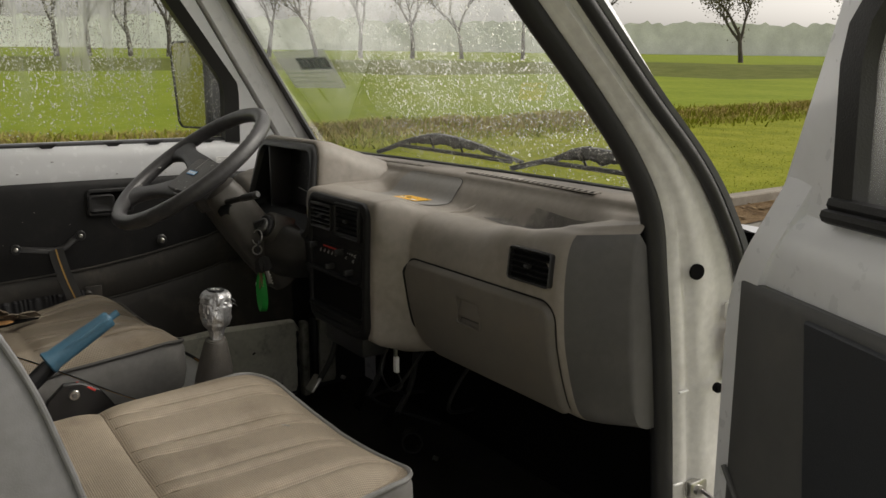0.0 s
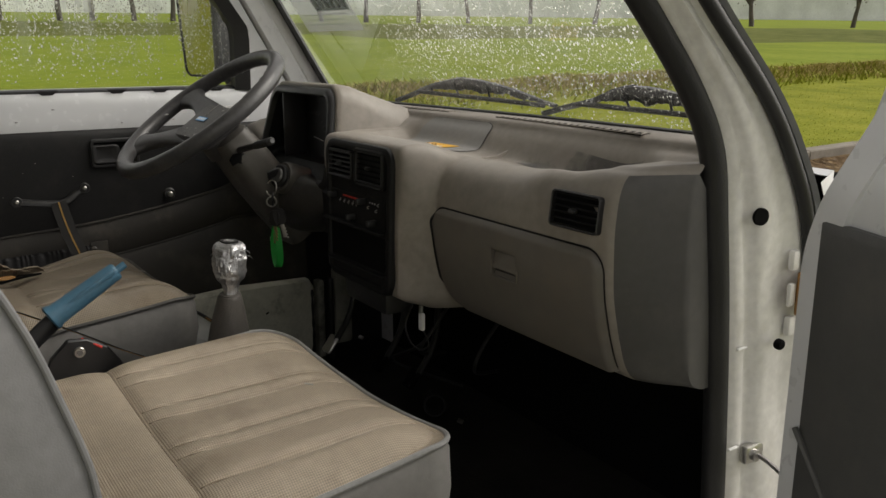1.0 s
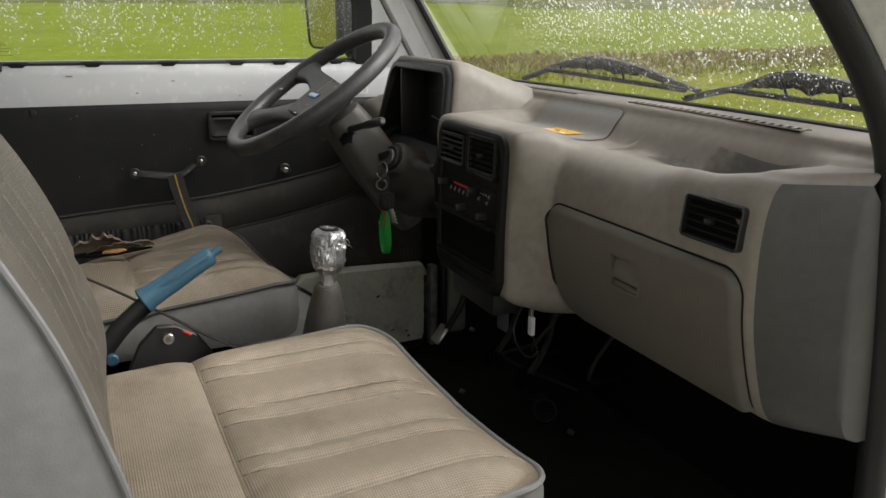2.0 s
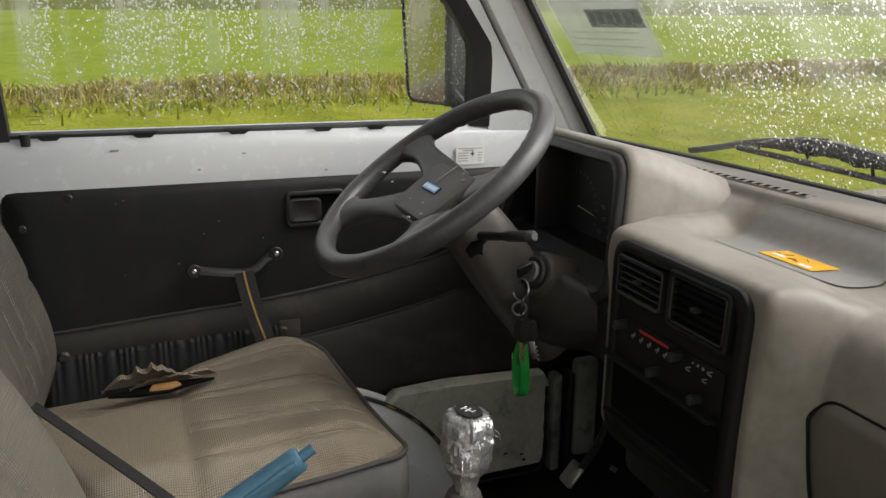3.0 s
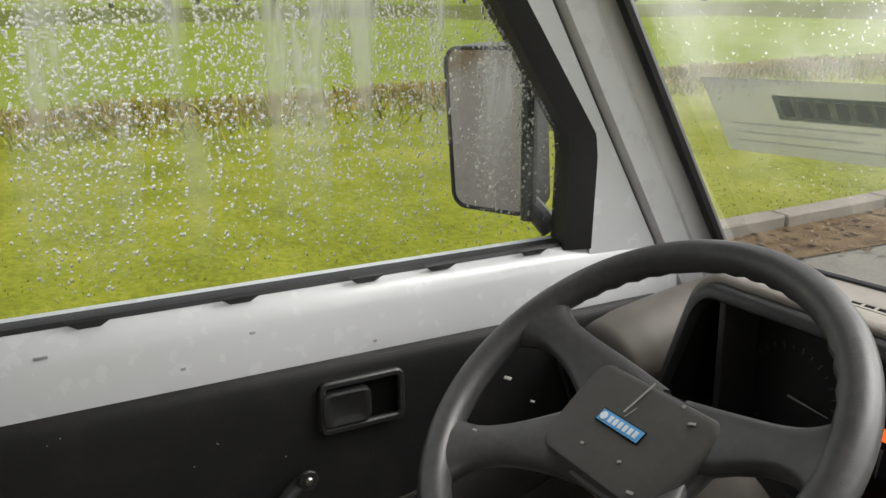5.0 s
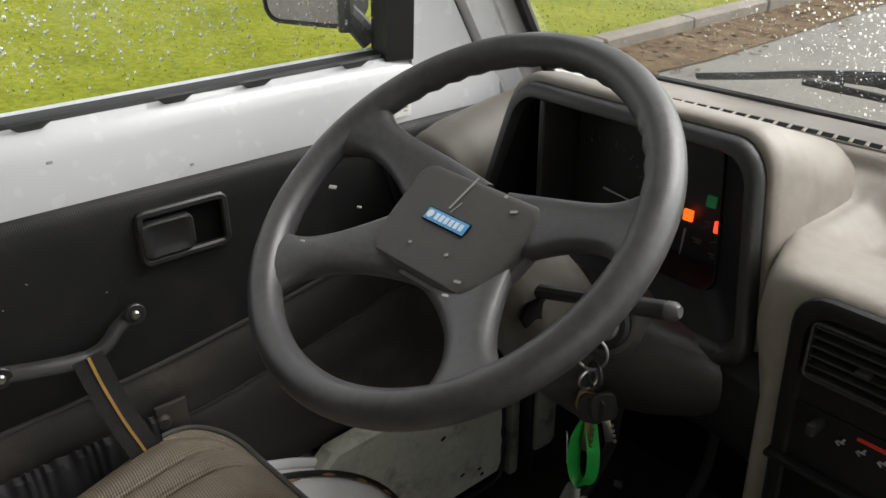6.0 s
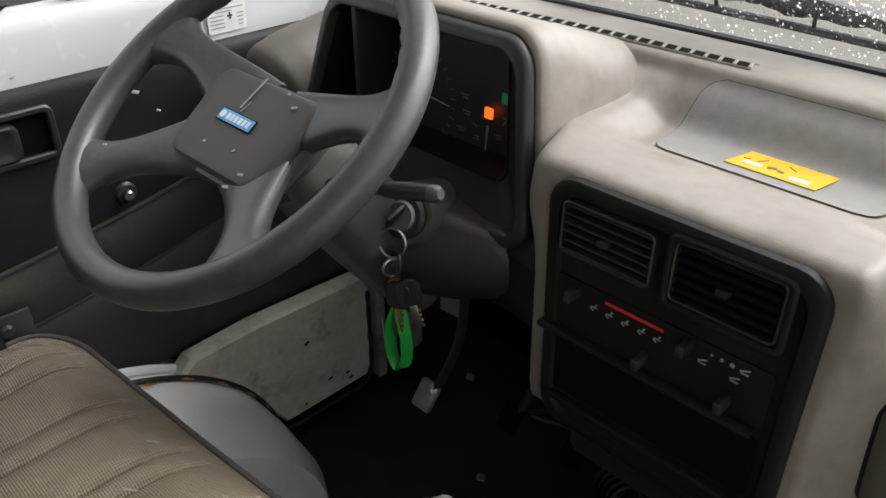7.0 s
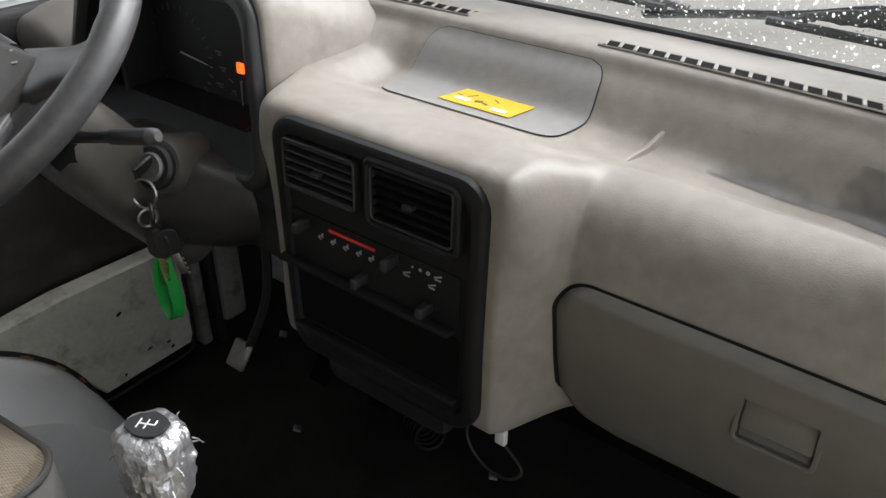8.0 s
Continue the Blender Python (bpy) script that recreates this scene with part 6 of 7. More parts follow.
def backrest(t, x0, x1, y0, vinyl, side_m, pipe_m, depth=0.11):
    """A backrest, full at the loins and leaning back above, with a pressed front, side band and edge."""
    nx, nv = 90, 48
    line = curve([(y0 - 0.012, 0.895, 0), (y0 + 0.008, 0.950, 0), (y0 + 0.008, 1.005, 0), (y0 - 0.008, 1.070, 0), (y0 - 0.026, 1.13, 0), (y0 - 0.052, 1.19, 0), (y0 - 0.085, 1.25, 0), (y0 - 0.145, 1.36, 0), (y0 - 0.205, 1.47, 0)], 6)
    nrm = Vector((0.95, 0.30))
    def pt(u, v):
        x = lerp(x0, x1, u)
        s = -0.010 * math.sin(math.pi * u) ** 0.9 - 0.026 * max(0.0, 1 - u * (x1 - x0) / 0.045) ** 2
        s -= 0.02 * max(0, (v - 0.9) / 0.1) ** 2
        for k in range(5):
            c = 0.5 + (k - 2) * 0.13
            s -= 0.003 * math.exp(-((u - c) * (x1 - x0) / 0.003) ** 2) * (1 if 0.2 < v < 0.85 else 0)
        s -= 0.004 * math.exp(-(((v - 0.36) + 0.25 * (u - 0.2)) * 0.6 / 0.008) ** 2)
        narrow = 0.03 * max(0, (v - 0.6) / 0.4) ** 1.5
        x = lerp(x0 + narrow, x1 - narrow, u)
        q = line[min(int(v * 48), 48)]
        return V3(x, q.x + nrm.x * s, q.y + nrm.y * s)
    bm = BM()
    rows = [[bm.verts.new(pt(i / nx, j / nv)) for i in range(nx + 1)] for j in range(nv + 1)]
    for a, b in zip(rows, rows[1:]):
        for i in range(nx):
            bm.faces.new((a[i], a[i + 1], b[i + 1], b[i]))
    part("backrest_cover", bm, vinyl, t, "beige vinyl cover pressed with fine diamonds")
    edge = [pt(0, j / nv) for j in range(nv + 1)] + [pt(i / nx, 1) for i in range(1, nx + 1)] + [pt(1, 1 - j / nv) for j in range(1, nv + 1)]
    bm = BM()
    back = V3(0, -nrm.x, -nrm.y)
    rings = [[p, p + back * 0.012 + V3((0.005 if p.x > (x0 + x1) / 2 else -0.005), 0, 0), p + back * depth * 0.6 + V3((0.007 if p.x > (x0 + x1) / 2 else -0.007), 0, 0), p + back * depth] for p in edge]
    loft(bm, rings, False, False)
    bm.faces.new([bm.verts.new(p + back * depth) for p in edge])
    part("backrest_side", bm, side_m, t, "smooth grey vinyl back and side")
    bm = BM()
    tube(bm, [p + V3((0.003 if p.x > (x0 + x1) / 2 else -0.003), 0, 0) for p in edge], 0.0030, 8)
    part("backrest_piping", bm, side_m, t)


def seats():
    p = thing("passenger_seat", "beige vinyl passenger seat with grey sides", "car seat", (0.32, 0.33, FLOOR), "cab seats")
    cushion(p, 0.078, 0.550, 0.15, 0.552, 0.938, 0.115, SEAT, SIDE, PIPING, 0.285, 0.008, -0.010)
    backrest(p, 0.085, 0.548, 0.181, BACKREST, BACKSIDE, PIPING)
    d = thing("driver_seat", "stained beige vinyl driver seat with a torn cushion", "car seat", (-0.33, 0.28, FLOOR), "cab seats")
    cushion(d, -0.575, -0.132, 0.06, 0.476, 0.948, 0.11, SEATOLD, SIDE, DARKPIPE, 0.235, 0.030, -0.014, 0.046, 0.050)
    backrest(d, -0.555, -0.125, 0.074, BACKREST_DRIVER, BACKSIDE, DARKPIPE)
    # the tear: opening in painted shade, foam, a lifted ragged strip
    c, du, dv = V3(-0.408, 0.216, 0.936), V3(-0.10, 1, 0), V3(-1, -0.10, 0)
    bm = BM()
    plate(bm, [(-0.068, -0.004), (-0.030, -0.017), (0.008, -0.020), (0.040, -0.008), (0.072, 0.000), (0.045, 0.008), (0.0, 0.014), (-0.040, 0.006)], c, du, dv, 0.0035)
    tear = part("tear", bm, BLACK_AND_SHADE, d, "dark tear in the vinyl")
    bm = BM()
    plate(bm, [(-0.016, -0.011), (0.010, -0.016), (0.026, -0.008), (0.022, 0.004), (-0.010, 0.006)], c + V3(0, 0, 0.0035), du, dv, 0.003, 0.001)
    part("foam", bm, FOAM, tear, "orange foam")
    rng = random.Random(3)
    for n_, a0, a1, off, hgt, curl in ((0, -0.074, 0.036, 0.008, 0.034, 0.8), (1, -0.040, 0.060, 0.002, 0.016, 0.5), (2, 0.028, 0.078, 0.004, 0.016, 0.4)):
        bm = BM()
        rings = []
        for k in range(18):
            s_ = k / 17
            a = lerp(a0, a1, s_)
            w = hgt * math.sin(math.pi * s_) ** 0.7 * rng.uniform(0.75, 1.15) + 0.001
            e = c + du * a + dv * off + V3(0, 0, 0.002)
            rings.append([e + dv * 0.012, e + dv * 0.004 + V3(0, 0, w * 0.55), e + dv * (0.002 - 0.3 * curl * w) + V3(0, 0, w), e - dv * curl * w * 0.7 + V3(0, 0, w * 0.92), e - dv * (curl * w * 0.7 - 0.001) + V3(0, 0, w * 0.92 - 0.0015), e + dv * (0.004 - 0.3 * curl * w) + V3(0, 0, w - 0.0015)])
        loft(bm, rings, False, False)
        part("flap", bm, SEATOLD, tear, "curled edge of torn vinyl", 70)
    for k, (x, y) in enumerate(((-0.30, 0.44), (-0.26, 0.40), (0.35, 0.47))):
        bm = BM()
        box(bm, (x, y, 0.945), (0.012, 0.002, 0.001), 0, Euler((0, 0, 0.6)).to_matrix())
        part("scuff", bm, SCRATCH, d if x < 0 else p)


def gear_lever():
    t = thing("gear_lever", "gear lever with its knob wrapped in silver tape", "gear lever", (0.01, 0.48, 0.78))
    bm = BM()
    tube(bm, curve([(0.006, 0.480, 0.74), (0.010, 0.482, 0.82), (0.018, 0.487, 0.90), (0.025, 0.490, 0.968), (0.0255, 0.490, 0.972)], 5), [0.075, 0.070, 0.064, 0.058, 0.053, 0.048, 0.044, 0.040, 0.037, 0.034, 0.032, 0.030, 0.027, 0.024, 0.021, 0.019, 0.017, 0.016, 0.0155, 0.015, 0.012], 18)
    part("boot", bm, BOOT, t, "grey rubber boot")
    bm = BM()
    tube(bm, [(0.024, 0.490, 0.95), (0.022, 0.492, 0.99)], 0.0085, 12)
    part("stem", bm, BLACK, t)
    random.seed(11)
    bm = BM()
    prof = curve([(0.975, 0.010, 0), (0.988, 0.012, 0), (1.000, 0.017, 0), (1.008, 0.0255, 0), (1.018, 0.0295, 0), (1.034, 0.0305, 0), (1.046, 0.0305, 0), (1.054, 0.0292, 0), (1.0595, 0.025, 0), (1.0615, 0.015, 0), (1.062, 0.003, 0)], 4)
    rings = []
    for q in prof:
        z, r = q.x, q.y
        c = V3(lerp(0.022, 0.003, (z - 0.975) / 0.086), lerp(0.491, 0.500, (z - 0.975) / 0.086), z)
        ring = []
        for k in range(64):
            a = 2 * math.pi * k / 64
            d = V3(math.cos(a), math.sin(a), z * 30)
            w = 0.76 + 0.09 * noise.noise(d * 2.2) + 0.10 * abs(noise.noise(d * 4.1 + V3(3, 0, 0))) + 0.13 * abs(noise.noise(V3(d.x * 3, d.y * 3, z * 90))) + 0.04 * abs(noise.noise(V3(d.x * 6, d.y * 6, z * 160)))
            ring.append(c + V3(r * w * math.cos(a), r * w * math.sin(a), 0.0012 * noise.noise(d * 4)))
        rings.append(ring)
    loft(bm, rings)
    knob = part("knob", bm, FOIL, t, "knob wrapped in crumpled silver tape", 28)
    bm = BM()
    plate(bm, [(0.0155 * math.cos(a) * (1 + random.uniform(-0.15, 0.1)), 0.013 * math.sin(a) * (1 + random.uniform(-0.2, 0.1))) for a in (2 * math.pi * k / 16 for k in range(16))], (0.003, 0.500, 1.0615), (0.9, 0.43, 0), (-0.43, 0.9, 0), 0.0022)
    emb = part("emblem", bm, BLACK, knob, "black shift pattern disc")
    M = basis((0.003, 0.502, 1.0632), (0.9, 0.43, 0), (-0.43, 0.9, 0)).to_3x3()
    for x, y, w, h in ((-0.006, 0, 0.001, 0.009), (0, 0, 0.001, 0.009), (0.006, 0.002, 0.001, 0.005), (0, 0, 0.013, 0.001)):
        bm = BM()
        box(bm, V3(0.003, 0.500, 1.0640) + M @ V3(x, y, 0), (w, h, 0.0005), 0, M)
        part("shift_line", bm, WHITE, emb)
    for k in range(16):
        a = random.uniform(0, 6.28)
        z = random.uniform(1.0, 1.055)
        r = 0.030 if z > 1.02 else 0.018
        c = V3(0.010 + 0.88 * r * math.cos(a), 0.497 + 0.88 * r * math.sin(a), z)
        bm = BM()
        tip = c + V3(math.cos(a) * random.uniform(0.003, 0.012), math.sin(a) * random.uniform(0.003, 0.012), random.uniform(-0.008, 0.006))
        tube(bm, [c, lerp(c, tip, 0.6) + V3(0, 0, 0.002), tip], [0.0007, 0.0005, 0.0002], 5)
        part("tape_shred", bm, FOIL, knob)
    knob.matrix_basis = Matrix.Translation((0.004, 0, -0.010)) @ knob.matrix_basis


def handbrake():
    t = thing("handbrake", "handbrake lever with a faded blue grip", "handbrake", (0.02, 0.19, 0.86))
    a, b = V3(0.008, 0.239, 0.976), V3(0.003, 0.334, 1.031)
    bm = BM()
    d = (b - a).normalized()
    tube(bm, [a, lerp(a, b, 0.02), lerp(a, b, 0.05), lerp(a, b, 0.10), lerp(a, b, 0.5), lerp(a, b, 0.90), lerp(a, b, 0.97), b], [0.0165, 0.0190, 0.0185, 0.0160, 0.0150, 0.0135, 0.0135, 0.0115], 14, flat=0.8, up=(1, 0, 0))
    part("grip", bm, BLUE, t, "faded blue plastic grip")
    bm = BM()
    box(bm, lerp(a, b, 0.5) + V3(0.0105, -0.002, 0.005), (0.004, 0.10, 0.006), 0.0018, Euler((math.atan2(d.z, d.y), 0, 0)).to_matrix())
    part("grip_ridge", bm, BLUE, t)
    bm = BM()
    tube(bm, [b, b + d * 0.014], [0.0055, 0.0055], 12)
    part("release_button", bm, BLUE, t)
    bm = BM()
    tube(bm, curve([(0.014, 0.170, 0.895), (0.010, 0.205, 0.940), (0.004, 0.243, 0.971)]), 0.013, 10, flat=0.6, up=(1, 0, 0))
    part("lever", bm, BLACK, t)
    bm = BM()
    plate(bm, [(-0.055, -0.06), (0.05, -0.055), (0.056, -0.012), (0.038, 0.016), (0.012, 0.032), (-0.012, 0.034), (-0.035, 0.012), (-0.05, -0.02)], (0.058, 0.262, 0.925), (0, 1, 0), (0, 0, 1), 0.008, 0.002)
    bracket = part("bracket", bm, BLACK, t, "black stamped bracket")
    bm = BM()
    disc(bm, (0.066, 0.263, 0.941), (1, 0, 0), 0.0075, 0.004, 18, 0.001)
    part("washer", bm, STEEL, bracket)
    bm = BM()
    disc(bm, (0.069, 0.263, 0.941), (1, 0, 0), 0.004, 0.003, 6)
    part("bolt", bm, DULL, bracket)
    bm = BM()
    disc(bm, (0.025, 0.194, 0.907), (1, 0, 0), 0.0085, 0.006, 16, 0.002)
    part("blue_cap", bm, BLUE, t, "blue plastic cap")
    bm = BM()
    tube(bm, curve([(0.060, 0.268, 0.957), (0.064, 0.280, 0.950), (0.067, 0.292, 0.942)]), 0.0018, 6)
    part("cable", bm, RED, t, "orange-red wire")


def webbing(name, pts, width, side, label):
    t = thing(name, label, "seat belt", tuple(pts[0]))
    line = curve(pts, 8)
    for nm, w, off, m_ in (("strap", width, 0.0, STRAP), ("stripe", width * 0.10, 0.0011, STRIPE)):
        bm = BM()
        rings = []
        for i, p in enumerate(line):
            q = (line[min(i + 1, len(line) - 1)] - line[max(i - 1, 0)]).normalized()
            s = (Vector(side) - q * Vector(side).dot(q)).normalized()
            n = q.cross(s)
            n = n if n.x > 0 or (abs(n.x) < 0.1 and n.z > 0) else -n
            c = p + n * off
            rings.append([c + s * w / 2 + n * 0.0007, c + s * w / 2 - n * 0.0007, c - s * w / 2 - n * 0.0007, c - s * w / 2 + n * 0.0007])
        loft(bm, rings)
        part(nm, bm, m_, t, "" if nm == "strap" else "ochre stripe")
    return t


def belts():
    webbing("door_strap", [(-0.580, 0.354, 1.040), (-0.574, 0.359, 1.01), (-0.562, 0.368, 0.97), (-0.548, 0.379, 0.932), (-0.540, 0.392, 0.88)], 0.030, (0, 1, 0.2), "black webbing strap with an ochre stripe on the door")
    webbing("seat_belt", [(-0.36, 0.035, 0.990), (-0.226, 0.119, 0.980), (-0.098, 0.198, 0.970), (0.0, 0.262, 0.955), (0.060, 0.312, 0.936), (0.084, 0.345, 0.922)], 0.026, (0.8, -0.35, 0.38), "slack black seat belt lying across the driver seat")


def pedals():
    # all but the steel pedal are coloured near-black for the footwell's shade
    for x, y, z, pm in ((-0.385, 0.855, 0.690, STEEL), (-0.29, 0.93, 0.66, BLACK_AND_SHADE), (-0.19, 0.95, 0.65, BLACK_AND_SHADE)):
        t = thing("pedal", "worn bare metal clutch pedal" if pm is STEEL else "rubber pedal, coloured black for the shade of the footwell", "pedal", (x, y, z), "pedals")
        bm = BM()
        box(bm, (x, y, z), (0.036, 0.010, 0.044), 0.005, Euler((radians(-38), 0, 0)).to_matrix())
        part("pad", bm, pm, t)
        bm = BM()
        tube(bm, curve([(x + 0.01, y + 0.01, z + 0.01), (x + 0.02, y + 0.05, z + 0.10), (x + 0.02, y + 0.06, z + 0.28)]), 0.007, 8)
        part("arm", bm, BLACK, t)
    t = thing("heater_hose", "ribbed black heater hose under the dashboard", "hose", (-0.143, 0.976, 0.611))
    for i in range(9):
        bm = BM()
        c = V3(-0.143, 0.976, 0.611) + V3(0.05, -0.03, 0.012).normalized() * (i * 0.006)
        d, u, w = frame_of(V3(0.05, -0.03, 0.012))
        tube(bm, [c + 0.022 * (math.cos(a) * u + math.sin(a) * w) for a in (2 * math.pi * k / 16 for k in range(17))], 0.0024, 6, False)
        part("rib", bm, RUBBER if i % 2 == 0 else BLACK_AND_SHADE, t)
    t = thing("power_cable", "white plug on a thin black cable loop under the dashboard", "cable", (0.118, 0.78, 0.9))
    bm = BM()
    box(bm, (0.124, 0.777, 0.902), (0.012, 0.007, 0.030), 0.002)
    part("plug", bm, WHITE, t, "white plastic plug")
    bm = BM()
    box(bm, (0.122, 0.777, 0.922), (0.008, 0.005, 0.014), 0.001)
    part("plug_tip", bm, STEEL, t)
    bm = BM()
    tube(bm, curve([(0.126, 0.778, 0.888), (0.152, 0.772, 0.872), (0.140, 0.764, 0.860), (0.112, 0.762, 0.866), (0.092, 0.765, 0.890), (0.098, 0.775, 0.925)]), 0.0016, 6)
    part("cable", bm, BLACK, t)
    # tangle of wires and brackets in the footwell
    random.seed(21)
    for i in range(3):
        x, z = random.uniform(-0.20, 0.10), random.uniform(0.66, 0.84)
        t = thing("wire", "loose black wire in the dark footwell", "wire", (x, 0.95, z), "footwell wires")
        bm = BM()
        tube(bm, curve([(x, 1.08, z + 0.1), (x + random.uniform(-.05, .05), 0.98, z), (x + random.uniform(-.08, .08), 0.95, z - 0.06), (x + random.uniform(-.1, .1), 1.05, z - 0.1)]), 0.004, 6)
        part("strand", bm, RUBBER, t)
    for x, y, z in ((-0.36, 0.92, 0.70), (-0.28, 0.86, 0.60), (0.02, 0.93, 0.64), (0.30, 0.82, 0.585)):
        t = thing("metal_clip", "small bare metal clip catching light", "clip", (x, y, z), "footwell clips")
        bm = BM()
        box(bm, (x, y, z), (0.012, 0.010, 0.004), 0.0015, Euler((0.4, 0.3, 0.7)).to_matrix())
        part("plate", bm, STEEL, t)
    # transmission cover between the seats
    bm = BM()
    box(bm, (0.02, 0.34, 0.70), (0.16, 0.46, 0.26), 0.03)
    piece("tunnel_cover", bm, CARPET, "black carpeted tunnel cover between the seats", "tunnel", "structure")


def wipers():
    for arm, blade, top in (
            ([(-0.405, 1.228), (-0.33, 1.244), (-0.245, 1.2635), (-0.15, 1.279), (-0.10, 1.284)], ((-0.262, 1.254), (0.118, 1.245)), [(-0.245, 1.262), (-0.17, 1.279), (-0.095, 1.285), (-0.03, 1.280), (0.04, 1.268), (0.10, 1.253), (0.135, 1.246)]),
            ([(0.085, 1.228), (0.16, 1.244), (0.237, 1.259), (0.30, 1.277), (0.345, 1.284)], ((0.215, 1.253), (0.545, 1.248)), [(0.235, 1.260), (0.29, 1.276), (0.345, 1.285), (0.40, 1.282), (0.46, 1.272), (0.52, 1.259), (0.55, 1.253)])):
        t = thing("windscreen_wiper", "wet black windscreen wiper", "wiper", (arm[0][0], screen_y(*arm[0]) + 0.03, arm[0][1]), "wipers")
        bm = BM()
        tube(bm, curve([(x, screen_y(x, z) + 0.036, z) for x, z in arm]), 0.0062, 8, flat=0.6)
        part("arm", bm, WETBLACK, t)
        (xa, za), (xb, zb) = blade
        bm = BM()
        tube(bm, [(lerp(xa, xb, s), screen_y(lerp(xa, xb, s), lerp(za, zb, s)) + 0.020, lerp(za, zb, s)) for s in span(0, 1, 10)], 0.0042, 8)
        part("blade", bm, RUBBER, t)
        # wet torn rubber and linkage hanging between the bridge and the blade
        line = curve([(x, z, 0) for x, z in top], 8)
        bm = BM()
        rings = []
        for i, p in enumerate(line):
            x, z = p.x, p.y
            low = lerp(za, zb, min(1.0, max(0.0, (x - xa) / (xb - xa)))) + 0.005
            low = lerp(low, z, 0.25 + 0.40 * noise.noise(V3(x * 26, 1, 0)) + 0.15 * noise.noise(V3(x * 90, 2, 0))) if z - low > 0.008 else low
            low = min(low, z - 0.004)
            sag = 0.004 * noise.noise(V3(x * 60, 5, 0))
            y0, y1 = screen_y(x, z) + 0.034, screen_y(x, low) + 0.028
            rings.append([V3(x, y0 - 0.004, z), V3(x, y0 + 0.002, z + 0.002), V3(x, y0 + 0.006, z), V3(x, (y0 + y1) / 2 + 0.004 + sag, (z + low) / 2), V3(x, y1 + 0.002, low), V3(x, y1 - 0.003, low), V3(x, (y0 + y1) / 2 - 0.003 + sag, (z + low) / 2)])
        loft(bm, rings)
        part("bridge", bm, WETBLACK, t, "torn wet rubber bridge", 50)
        for s in (0.10, 0.34, 0.60, 0.86):
            bm = BM()
            x = lerp(xa, xb, s)
            z = lerp(za, zb, s)
            q = min(line, key=lambda p: abs(p.x - x))
            tube(bm, [(x, screen_y(x, z) + 0.021, z), (q.x, screen_y(q.x, q.y) + 0.030, lerp(z, q.y, 0.8))], 0.0022, 6)
            part("claw", bm, WETBLACK, t)


def screen_sticker():
    t = thing("permit_sticker", "translucent grey permit sticker on the windscreen seen from behind", "sticker", (-0.36, 0.85, 1.42))
    ux, up = V3(0.196, 0.028, 0).normalized(), (V3(-0.005, 0.055, -0.078)).normalized() * -1
    c = V3(-0.408, 0.878, 1.4195)
    def film_material(name, color, cover):
        m = bpy.data.materials.new(name)
        m.use_nodes = True
        n, l = m.node_tree.nodes, m.node_tree.links
        tr, dif, tl, mx, mx2 = (n.new("ShaderNode" + k) for k in ("BsdfTransparent", "BsdfDiffuse", "BsdfTranslucent", "MixShader", "MixShader"))
        dif.inputs[0].default_value, tl.inputs[0].default_value = (*color, 1), (*color, 1)
        mx.inputs[0].default_value, mx2.inputs[0].default_value = 0.55, cover
        l.new(dif.outputs[0], mx.inputs[1])
        l.new(tl.outputs[0], mx.inputs[2])
        l.new(tr.outputs[0], mx2.inputs[1])
        l.new(mx.outputs[0], mx2.inputs[2])
        l.new(mx2.outputs[0], n["Material Output"].inputs[0])
        return m
    film = film_material("sticker_film", (0.27, 0.283, 0.272), 0.42)
    tint = film_material("sticker_green_grey", (0.10, 0.125, 0.11), 0.55)
    pale = film_material("sticker_pale", (0.40, 0.42, 0.41), 0.45)
    faint = film_material("sticker_print", (0.22, 0.23, 0.225), 0.25)
    nrm = ux.cross(up)
    bm = BM()
    plate(bm, [(-0.102, -0.050), (0.098, -0.050), (0.102, -0.044), (0.102, 0.050), (-0.102, 0.050)], c, ux, up, 0.0006)
    base = part("film", bm, film, t)
    bm = BM()
    plate(bm, [(-0.025, 0.000), (0.094, 0.000), (0.094, 0.031), (-0.025, 0.031)], c + nrm * 0.0008, ux, up, 0.0004)
    part("dark_field", bm, tint, t)
    for i in range(6):
        bm = BM()
        x = -0.012 + i * 0.0190
        plate(bm, [(x - 0.0060, 0.006), (x + 0.0060, 0.006), (x + 0.0060, 0.026), (x - 0.0060, 0.026)], c + nrm * 0.0014, ux, up, 0.0003)
        part("bar", bm, pale, t)
    for i in range(3):
        bm = BM()
        z = -0.010 - 0.012 * i
        plate(bm, [(-0.085, z), (0.075 - 0.02 * (i % 2), z), (0.075 - 0.02 * (i % 2), z + 0.0022), (-0.085, z + 0.0022)], c + nrm * 0.0009, ux, up, 0.0003)
        part("print_line", bm, faint, t)


